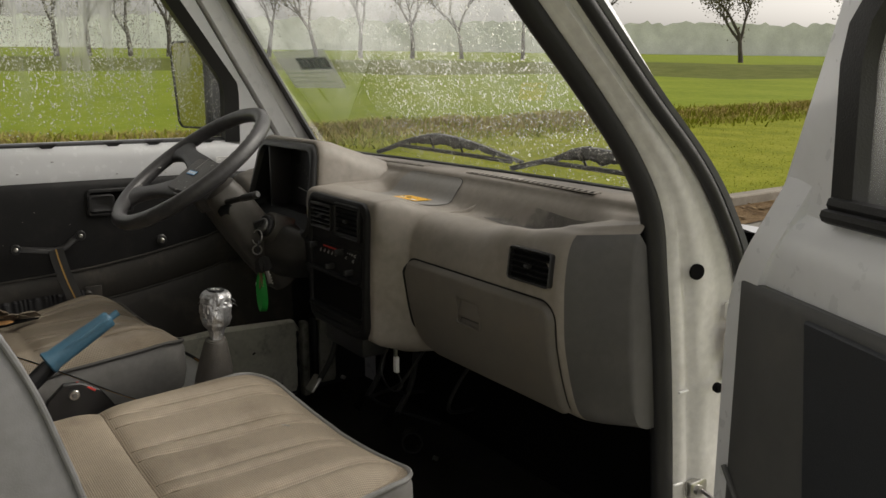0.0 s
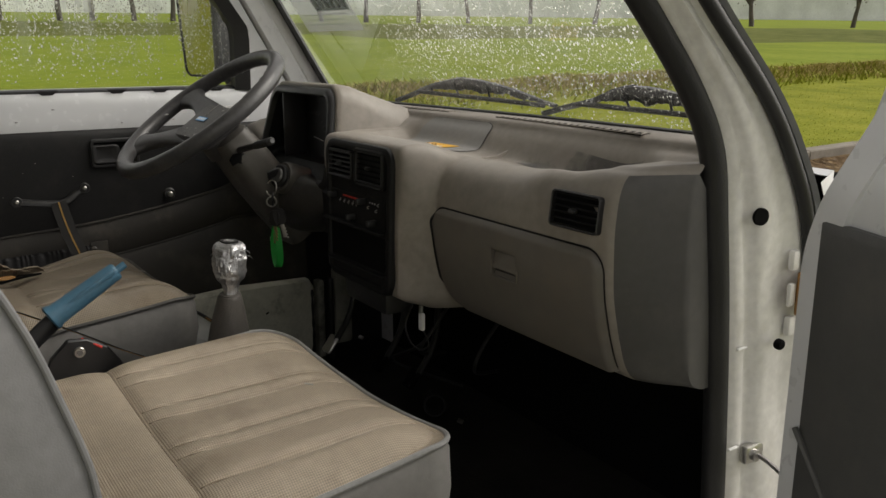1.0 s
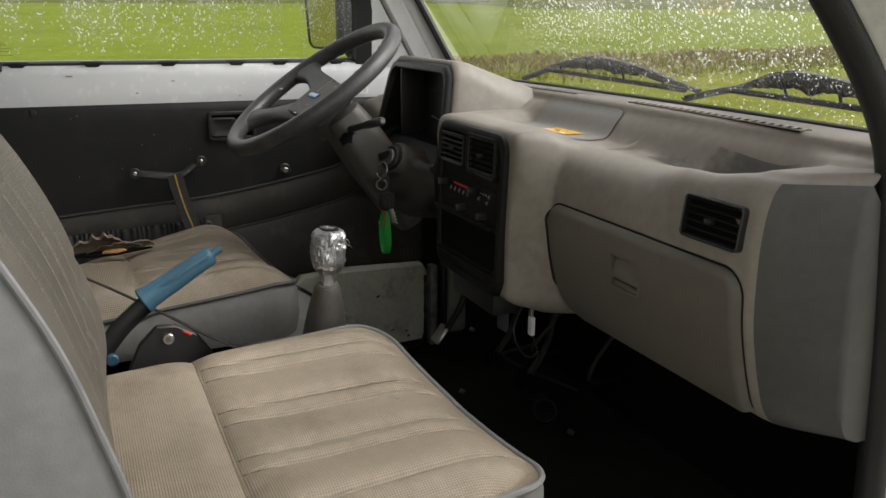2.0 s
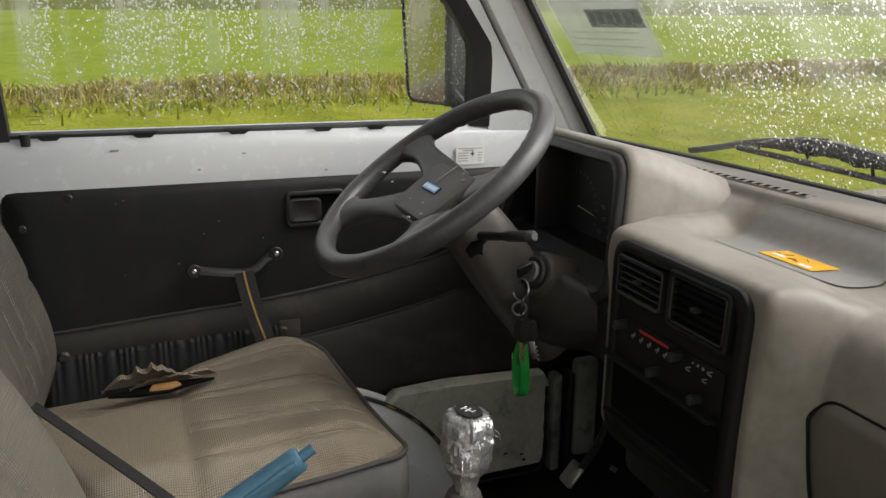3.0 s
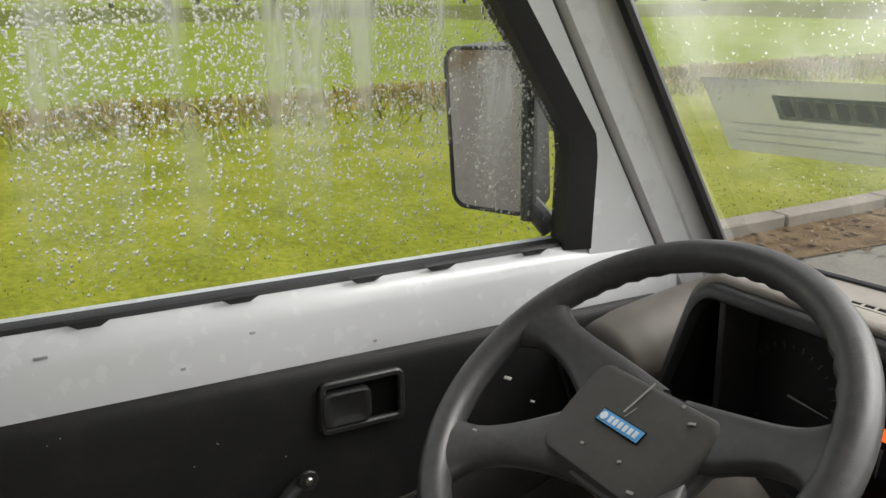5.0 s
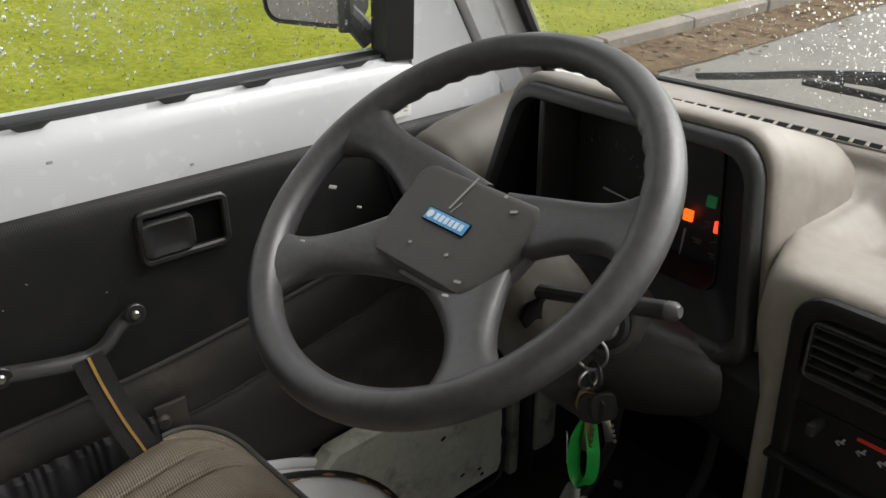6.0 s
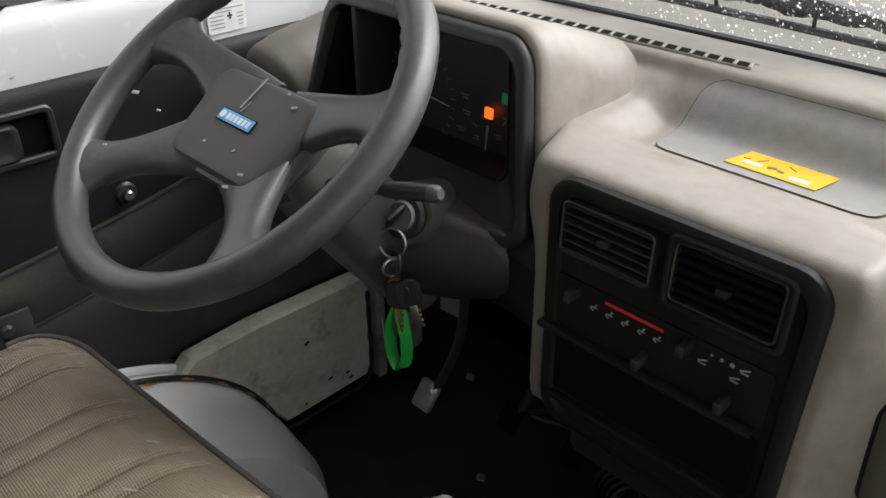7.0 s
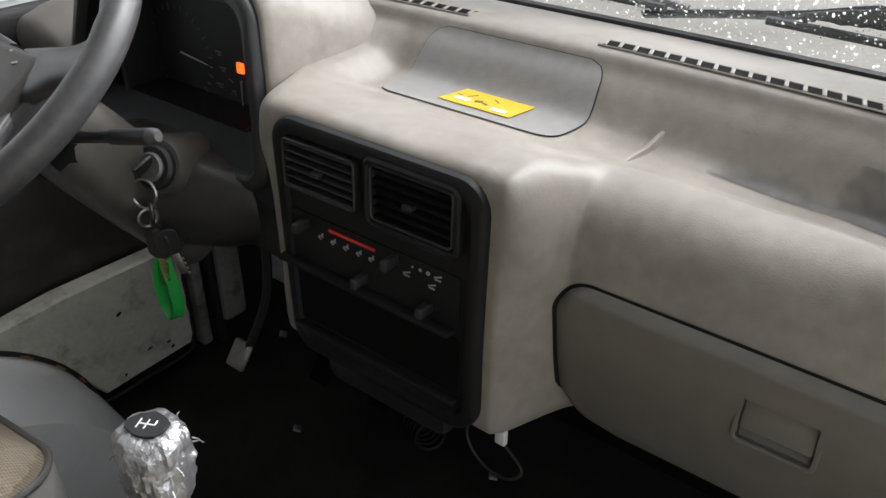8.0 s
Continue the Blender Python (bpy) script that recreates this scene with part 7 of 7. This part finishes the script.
def raindrops():
    """Drops and runs on the outside of the glass, as one mesh a pane."""
    rng = random.Random(77)

    def dome(verts, faces, c, u, w, n, r, h, stretch):
        k = 7 if r > 0.0011 else 5
        i0 = len(verts)
        for q, z in ((1.0, 0.0), (0.72, 0.62), ):
            for j in range(k):
                a = 2 * math.pi * j / k
                verts.append(c + u * (r * q * math.cos(a)) + w * (r * stretch * q * math.sin(a)) + n * (h * z))
        verts.append(c + n * h)
        faces.append(tuple(i0 + j for j in reversed(range(k))))
        for j in range(k):
            j2 = (j + 1) % k
            faces.append((i0 + j, i0 + j2, i0 + k + j2, i0 + k + j))
            faces.append((i0 + k + j, i0 + k + j2, i0 + 2 * k))
    for name, count, place in (("windscreen_drops", 62000, "screen"), ("window_drops", 76000, "door"), ("passenger_window_drops", 3500, "right")):
        verts, faces = [], []
        while count > 0:
            if place == "screen":
                x, z = rng.uniform(-0.60, 0.60), rng.uniform(1.215, 1.74)
                x = min(x, screen_edge(z) - 0.01 * rng.random())
                # the wiped fan beside the driver is drier
                keep = 0.12 + 0.75 * max(0.0, min(1.0, (z - (1.34 if x < -0.25 else 1.19)) / 0.10)) + 0.25 * noise.noise(V3(x * 9, z * 9, 0))
                if abs(x + 0.37 - (1.30 - z) * 1.2) < 0.13 and 1.23 < z < 1.36:
                    keep = 0.8
                calm = max(0.0, min(1.0, (x + 0.38) / 0.22))
                keep *= 0.30 + 0.70 * calm
                if rng.random() > keep * 0.75:
                    count -= 1
                    continue
                p = V3(x, screen_y(x, z) + 0.013, z)
                u = V3(1, -0.15 * x, 0).normalized()
                w = V3(0, -0.66, 1).normalized()
                n = u.cross(w) * -1
                n = n if n.y > 0 else -n
            elif place == "door":
                z = rng.uniform(1.27, 1.74)
                y = rng.uniform(0.07, door_y(z))
                run = 0.5 + 0.5 * math.sin(y * 46 + 2.2 * math.sin(y * 17))
                if run > 0.9 and rng.random() < 0.8:
                    count -= 1
                    continue
                if rng.random() < 0.955 - (z - 1.27) * 2.6:
                    count -= 1
                    continue
                p = V3(-0.659 + 0.06 * (z - 1.2), y, z)
                u, w, n = V3(0, 1, 0), V3(0.06, 0, 1).normalized(), V3(-1, 0, 0.06).normalized()
            else:
                z, y = rng.uniform(1.29, 1.74), rng.uniform(-0.9, -0.24)
                p = V3(-0.011 - 0.03 * (z - 1.24), y, z)
                u, w, n = V3(0, 1, 0), V3(0, 0, 1), V3(1, 0, 0)
            r = (0.00042 + 0.0013 * rng.random() ** 2.8) if place == "screen" else 0.00042 + 0.0015 * rng.random() ** 3.2
            if place == "screen":
                r *= (0.55 + 0.45 * calm) * (0.85 if z < 1.33 else 1.0)
            dome(verts, faces, p, u, w, n, r, r * 0.58, rng.uniform(0.9, 1.35) if rng.random() < 0.94 else 1.9)
            count -= 1
        me = bpy.data.meshes.new(name)
        me.from_pydata(verts, [], faces)
        me.materials.append(DROP)
        ob = new(name, me)
        ob.matrix_basis = VAN if place != "right" else VAN @ pose(DOOR_HINGE[0], DOOR_HINGE[1], 0, 0, 0, DOOR_ANGLE)
        me.polygons.foreach_set("use_smooth", [True] * len(me.polygons))
        tagged(ob, {"screen": "raindrops on the outside of the windscreen", "door": "raindrops on the driver's side window", "right": "raindrops on the open passenger door's window"}[place], "raindrops", kind="stuff")
        ob.visible_shadow = False


def van_body():
    """The plain outside of the van that carries the cab: nose, lower left side, load box, wheels."""
    t = thing("van_body", "small white panel van body standing on the wet road", "van", (0, 0, 0.3))
    bm = BM()
    loft(bm, [[V3(x, 1.185 - b, 0.34), V3(x, 1.235 - b, 0.45), V3(x, 1.225 - b, 0.80), V3(x, 1.190 - b, 1.03), V3(x, 1.075 - b, 1.192), V3(x, 1.062 - b, 1.186), V3(x, 1.150 - b, 1.02), V3(x, 1.150 - b, 0.40)] for x, b in ((-0.695, 0.07), (-0.66, 0.015), (-0.45, 0.0), (0.45, 0.0), (0.64, 0.015), (0.665, 0.07))])
    part("nose_panel", bm, PAINT, t)
    bm = BM()
    loft(bm, [[V3(-0.684, y, 0.36), V3(-0.702, y, 0.40), V3(-0.708, y, 0.80), V3(-0.700, y, 1.10), V3(-0.680, y, 1.250), V3(-0.674, y, 1.250), V3(-0.684, y, 1.10), V3(-0.684, y, 0.80)] for y in span(-0.38, 0.88, 6)])
    part("left_side", bm, PAINT, t)
    bm = BM()
    loft(bm, [[V3(-0.684, y, 0.36), V3(-0.702, y, 0.40), V3(-0.706, y, 0.80), V3(-0.690, y, 1.10), V3(-0.684, y, 1.10), V3(-0.684, y, 0.80)] for y in span(0.882, 1.14, 3)])
    part("left_wing", bm, PAINT, t)
    bm = BM()
    box(bm, (0, 0.40, 0.46), (1.26, 1.40, 0.14), 0.03)
    part("underbody", bm, BLACK_AND_SHADE, t)
    bm = BM()
    box(bm, (0, -1.37, 1.10), (1.40, 1.96, 1.46), 0.07, None, 3)
    part("load_box", bm, PAINT, t)
    for x in (-0.60, 0.60):
        for y in (0.40, -1.55):
            bm = BM()
            tube(bm, [(x + dx, y, 0.262) for dx in (-0.075, -0.068, 0.068, 0.075)], [0.235, 0.255, 0.255, 0.235], 28)
            w = part("wheel", bm, RUBBER, t)
            bm = BM()
            disc(bm, (x + math.copysign(0.066, x), y, 0.262), (math.copysign(1, x), 0, 0), 0.150, 0.012, 24, 0.004)
            part("rim_disc", bm, DULL, w)
    return t


# ---- outdoors ----


def ground_material(name, colors, scale, rough=0.9, bump=0.6):
    m = bpy.data.materials.new(name)
    m.use_nodes = True
    n, l = m.node_tree.nodes, m.node_tree.links
    b = n["Principled BSDF"]
    tc, a, f, ra = n.new("ShaderNodeTexCoord"), n.new("ShaderNodeTexNoise"), n.new("ShaderNodeTexNoise"), n.new("ShaderNodeValToRGB")
    a.inputs["Scale"].default_value, a.inputs["Detail"].default_value = scale, 6
    f.inputs["Scale"].default_value, f.inputs["Detail"].default_value = scale * 18, 4
    l.new(tc.outputs["Object"], a.inputs["Vector"])
    l.new(tc.outputs["Object"], f.inputs["Vector"])
    mix = n.new("ShaderNodeMix")
    mix.inputs["Factor"].default_value = 0.5
    l.new(a.outputs["Fac"], mix.inputs[2])
    l.new(f.outputs["Fac"], mix.inputs[3])
    l.new(mix.outputs[0], ra.inputs[0])
    ra.color_ramp.elements[0].position, ra.color_ramp.elements[1].position = 0.36, 0.64
    ra.color_ramp.elements[0].color, ra.color_ramp.elements[1].color = (*colors[0], 1), (*colors[-1], 1)
    if len(colors) > 2:
        e = ra.color_ramp.elements.new(0.5)
        e.color = (*colors[1], 1)
    l.new(ra.outputs[0], b.inputs["Base Color"])
    b.inputs["Roughness"].default_value = rough
    b.inputs["Specular IOR Level"].default_value = 0.5 if rough < 0.5 else 0.06
    bp = n.new("ShaderNodeBump")
    bp.inputs["Strength"].default_value, bp.inputs["Distance"].default_value = bump, 0.03
    l.new(f.outputs["Fac"], bp.inputs["Height"])
    l.new(bp.outputs[0], b.inputs["Normal"])
    return m


KERB_X = -3.38
DITCH_X = -9.2
GRASS = ground_material("wet_grass", ((0.11, 0.125, 0.009), (0.165, 0.185, 0.014), (0.225, 0.23, 0.03)), 1.3)
FIELD = ground_material("crop_field", ((0.112, 0.150, 0.010), (0.147, 0.188, 0.014), (0.178, 0.212, 0.026)), 0.25)
ROUGH = ground_material("rough_dead_grass", ((0.17, 0.135, 0.035), (0.24, 0.20, 0.06), (0.20, 0.21, 0.04)), 2.5)
BANK = ground_material("bank_grass", ((0.062, 0.078, 0.014), (0.090, 0.105, 0.022), (0.12, 0.125, 0.035)), 1.0)
ROAD = ground_material("wet_asphalt", ((0.140, 0.132, 0.115), (0.195, 0.185, 0.160)), 3.0, 0.55, 0.3)
LITTER = ground_material("leaf_litter", ((0.06, 0.04, 0.022), (0.13, 0.085, 0.045), (0.20, 0.15, 0.09)), 6.0)
CONCRETE = mat("kerb_concrete", (0.165, 0.145, 0.115), 0.8, vary=0.2, scale=5, bump=0.5, bump_scale=90, dirt=(0.10, 0.085, 0.06), dirt_amount=0.5, random_piece=0.12)
BARK = mat("bark", (0.07, 0.06, 0.05), 0.9, vary=0.3, scale=3, bump=0.8, bump_scale=30)
# the haze of distance is in this pale colour
HAZE = mat("haze_grey_wood", (0.70, 0.72, 0.70), 1.0, vary=0.12, scale=0.15)


def leaf_material(name, colors):
    m = bpy.data.materials.new(name)
    m.use_nodes = True
    n, l = m.node_tree.nodes, m.node_tree.links
    g, ra = n.new("ShaderNodeNewGeometry"), n.new("ShaderNodeValToRGB")
    ra.color_ramp.elements[0].color, ra.color_ramp.elements[1].color = (*colors[0], 1), (*colors[1], 1)
    l.new(g.outputs["Random Per Island"], ra.inputs[0])
    l.new(ra.outputs[0], n["Principled BSDF"].inputs["Base Color"])
    n["Principled BSDF"].inputs["Roughness"].default_value = 0.7
    n["Principled BSDF"].inputs["Specular IOR Level"].default_value = 0.12
    return m


REED = leaf_material("dry_reed", ((0.20, 0.165, 0.045), (0.40, 0.33, 0.12)))
BLADE = leaf_material("grass_blade", ((0.165, 0.185, 0.013), (0.235, 0.25, 0.030)))
FALLEN = leaf_material("wet_fallen_leaf", ((0.07, 0.042, 0.02), (0.17, 0.115, 0.05)))
LEAF = leaf_material("autumn_leaf", ((0.05, 0.06, 0.03), (0.14, 0.12, 0.05)))


def blades(name, material, spots, label, category, lean=0.35, width=0.01):
    """Many thin blades, each a bent two-part strip; spots give place and height."""
    rng = random.Random(4)
    verts, faces = [], []
    for x, y, z, h in spots:
        a, b = rng.uniform(0, 6.28), rng.uniform(0, 6.28)
        d = V3(math.cos(a), math.sin(a), 0) * h * lean * rng.random()
        s = V3(math.cos(b), math.sin(b), 0) * width * rng.uniform(0.6, 1.4)
        p = V3(x, y, z)
        i = len(verts)
        verts += [p - s, p + s, p + d * 0.35 + V3(0, 0, h * 0.6) + s * 0.7, p + d * 0.35 + V3(0, 0, h * 0.6) - s * 0.7, p + d + V3(0, 0, h)]
        faces += [(i, i + 1, i + 2, i + 3), (i + 3, i + 2, i + 4)]
    me = bpy.data.meshes.new(name)
    me.from_pydata(verts, [], faces)
    me.materials.append(material)
    return tagged(new(name, me), label, category, kind="stuff")


def tree(x, y, z, height, seed, leaves):
    rng = random.Random(seed)
    t = new("tree")
    t.matrix_basis = pose(x, y, z, 0, 0, rng.uniform(0, 360))
    tagged(t, "roadside tree with few autumn leaves in the mist", "tree", "roadside trees")
    bm = BM()
    tips = []
    def grow(p, d, ln, r, depth):
        n = 4
        pts = [p]
        for k in range(n):
            d2 = (d + V3(rng.uniform(-1, 1), rng.uniform(-1, 1), rng.uniform(-0.3, 0.6)) * 0.12).normalized()
            p = p + d2 * ln / n
            d = d2
            pts.append(p)
        tube(bm, pts, [lerp(r, r * 0.62, k / n) for k in range(n + 1)], 6 if depth < 2 else 4)
        if depth >= 4:
            tips.append(p)
            return
        for k in range(rng.choice((2, 3, 3))):
            a = rng.uniform(0, 6.28)
            sp = rng.uniform(0.35, 0.75)
            dd = (d + V3(math.cos(a), math.sin(a), 0.25) * sp).normalized()
            grow(pts[rng.choice((3, 4, 4))], dd, ln * rng.uniform(0.6, 0.82), r * 0.6, depth + 1)
        tips.append(p)
    grow(V3(0, 0, -0.2), V3(0, 0, 1), height * 0.24, height * 0.020, 0)
    me = bpy.data.meshes.new("trunk")
    bm.to_mesh(me)
    bm.free()
    me.materials.append(BARK)
    tr = new("trunk", me)
    tr.parent = t
    finish(tr, 60)
    verts, faces = [], []
    for p in tips:
        for k in range(leaves):
            q = p + V3(rng.gauss(0, 0.45), rng.gauss(0, 0.45), rng.gauss(0, 0.35))
            u = V3(rng.uniform(-1, 1), rng.uniform(-1, 1), rng.uniform(-1, 1)).normalized() * rng.uniform(0.05, 0.11)
            w = u.orthogonal().normalized() * u.length * 0.6
            i = len(verts)
            verts += [q - u, q + w, q + u, q - w]
            faces.append((i, i + 1, i + 2, i + 3))
    me = bpy.data.meshes.new("crown")
    me.from_pydata(verts, [], faces)
    me.materials.append(LEAF)
    cr = new("crown", me)
    cr.parent = t
    return t


def outdoors():
    rng = random.Random(9)
    # one sheet of ground: grass verge, a shallow ditch, the field, a low bank, then flat to the horizon
    def gz(x, y):
        d = -x
        z = 0.0
        if x < KERB_X:
            z = 0.10
        z += 0.20 * math.exp(-((d - 9.75) / 0.55) ** 4) * (0.8 + 0.35 * noise.noise(V3(x * 0.6, y * 0.5, 0)))
        far = math.hypot(x, y)
        if far > 51:
            z += 0.5 * min(1.0, (far - 51) / 7) * (1 - min(1.0, max(0, (far - 90) / 60)))
        return z
    xs = [-3000, -1500, -700, -350, -200, -150, -120, -100, -85, -75, -68, -62, -57, -52, -45, -35, -25, -18, -14, -12, -11, -10.6, -10.4, -10.2, -10, -9.8, -9.6, -9.4, -9.2, -9.0, -8.8, -8.4, -8, -7, -6, -5, -4.2, -3.7, -3.46]
    ys = [-1500, -400, -150, -80, -40, -20] + span(-14, 30, 44) + [36, 44, 52, 57, 62, 68, 75, 85, 100, 120, 150, 200, 350, 700, 1500, 3000]
    bm = BM()
    rows = [[bm.verts.new(V3(x, y, gz(x, y))) for x in xs] for y in ys]
    cap = []
    for a, b in zip(rows, rows[1:]):
        for i in range(len(xs) - 1):
            f = bm.faces.new((a[i], a[i + 1], b[i + 1], b[i]))
            far = math.hypot(xs[i], a[i].co.y)
            f.material_index = 0 if xs[i] > -9.3 else 2 if xs[i] > -10.45 else 3 if 50 < far < 63 else 1
    # right of the kerb the same sheet runs on under the road
    road_xs = [-3.46, -3.05, 2.6, 3.0, 60, 800, 3000]
    rrows = [[bm.verts.new(V3(x, y, -0.01 if x < 3 else 0.02)) for x in road_xs] for y in ys]
    for a, b in zip(rrows, rrows[1:]):
        for i in range(len(road_xs) - 1):
            f = bm.faces.new((a[i], a[i + 1], b[i + 1], b[i]))
            f.material_index = 0
    g = piece("ground", bm, GRASS, "wet green verge and field reaching the horizon", "ground", "structure", van=False)
    g.data.materials.append(FIELD)
    g.data.materials.append(ROUGH)
    g.data.materials.append(BANK)
    bm = BM()
    box(bm, (-0.2, 100, -0.004), (5.7, 300, 0.02))
    piece("road", bm, ROAD, "wet grey asphalt road", "road", "structure", van=False)
    bm = BM()
    grid_sheet(bm, [-3.36, -3.2, -3.0, -2.9], span(-20, 60, 80), lambda x, y: V3(x + (0.06 * math.sin(y * 3.1) + 0.05 * math.sin(y * 7.7) if x > -3.3 else 0), y, 0.016 + 0.03 * max(0, -3.0 - x) / 0.36))
    piece("leaf_litter", bm, LITTER, "brown wet leaves along the kerb", "leaf litter", "stuff", van=False)
    # wet leaves lying loose
    verts, faces = [], []
    for i in range(1500):
        x, y = KERB_X + 0.05 + abs(rng.gauss(0, 0.26)), rng.uniform(1, 22)
        a, r = rng.uniform(0, 6.28), rng.uniform(0.015, 0.04)
        u, w = V3(math.cos(a), math.sin(a), 0) * r, V3(-math.sin(a), math.cos(a), rng.uniform(0, 0.5)) * r * 0.6
        p = V3(x, y, 0.026 + 0.03 * max(0, -3.0 - x) / 0.36)
        k = len(verts)
        verts += [p - u, p + w, p + u, p - w]
        faces.append((k, k + 1, k + 2, k + 3))
    me = bpy.data.meshes.new("fallen_leaves")
    me.from_pydata(verts, [], faces)
    me.materials.append(FALLEN)
    tagged(new("fallen_leaves", me), "wet brown fallen leaves beside the kerb", "leaves", kind="stuff")
    # kerb stones
    kerb = new("kerb")
    tagged(kerb, "weathered concrete kerb along the verge", "kerb", kind="structure")
    bm = BM()
    box(bm, (0, 0, 0), (0.15, 0.99, 0.26), 0.012, None, 1)
    me = bpy.data.meshes.new("kerb_stone")
    bm.to_mesh(me)
    bm.free()
    me.materials.append(CONCRETE)
    for i in range(46):
        o = new("kerb_stone", me)
        o.parent = kerb
        o.matrix_basis = pose(KERB_X - 0.04 + rng.uniform(-0.006, 0.006), -6 + i, 0.0 + rng.uniform(-0.006, 0.006), 0, 0, rng.uniform(-0.4, 0.4))
    # verge grass, ditch reeds, rough grass
    spots = []
    for i in range(12000):
        y = rng.uniform(-6, 16)
        x = KERB_X - 0.12 - abs(rng.random() ** 1.6) * 5.6
        spots.append((x, y, gz(x, y), rng.uniform(0.008, 0.022)))
    blades("verge_grass", BLADE, spots, "short wet grass on the verge", "grass", 1.4, 0.004)
    spots = []
    for i in range(70000):
        y = rng.uniform(-12, 32)
        x = DITCH_X + rng.gauss(-0.5, 0.36) + 0.25 * noise.noise(V3(y * 0.4, 0, 0))
        clump = max(0.25, 0.7 + 0.7 * noise.noise(V3(x * 1.1, y * 0.9, 3)))
        spots.append((x, y, gz(x, y) - 0.02, rng.uniform(0.07, 0.19) * clump))
    blades("ditch_reeds", REED, spots, "brown reeds and rough grass along the ditch", "reeds", 1.5, 0.008)
    spots = []
    for i in range(9000):
        y = rng.uniform(-14, 46)
        x = DITCH_X + rng.gauss(-0.1, 0.45)
        spots.append((x, y, gz(x, y) - 0.02, rng.uniform(0.06, 0.20)))
    blades("ditch_grass", BLADE, spots, "rough green grass along the ditch", "grass", 1.3, 0.018)
    # trees along the bank, left to right
    for i, (x, y, h) in enumerate(((-64.3, 7.4, 11), (-63.8, 11.2, 11.5), (-65.4, 13.7, 11.5), (-64.7, 16.5, 11.5), (-64, 19.2, 11.5), (-63.3, 27.1, 11), (-61.7, 30.7, 11), (-60, 33.9, 11.5), (-57.9, 37.6, 12), (-56.3, 41.6, 11), (-53.9, 46.3, 11.5), (-51, 51, 12), (-42, 60.1, 11.5), (-36.2, 65, 11), (-64, -2, 12), (-64, -12, 11))):
        tree(x, y, 0.42, h, 100 + i, 34)
    # low wood and hills far behind, with distance haze put into their pale grey
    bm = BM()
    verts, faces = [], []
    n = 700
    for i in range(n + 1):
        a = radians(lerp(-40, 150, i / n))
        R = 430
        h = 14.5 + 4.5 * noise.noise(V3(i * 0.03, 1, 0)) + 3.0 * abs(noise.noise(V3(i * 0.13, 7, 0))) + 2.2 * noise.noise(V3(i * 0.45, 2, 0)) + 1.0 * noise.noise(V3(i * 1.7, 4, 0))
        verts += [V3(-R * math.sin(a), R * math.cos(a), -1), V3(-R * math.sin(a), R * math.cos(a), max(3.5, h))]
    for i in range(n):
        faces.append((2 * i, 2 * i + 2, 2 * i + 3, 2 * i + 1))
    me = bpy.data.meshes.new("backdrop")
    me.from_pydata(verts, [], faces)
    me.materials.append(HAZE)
    tagged(new("backdrop", me), "wooded skyline, pale grey for the haze", "skyline", kind="structure")


cab_shell()
side_panel()
wheel_arch()
left_pillar()
right_pillar()
windscreen()
driver_door()
passenger_door()
side_mirror()
dashboard()
steering_wheel()
steering_column()
keys()
seats()
gear_lever()
handbrake()
belts()
pedals()
wipers()
screen_sticker()
van_body()
outdoors()
raindrops()
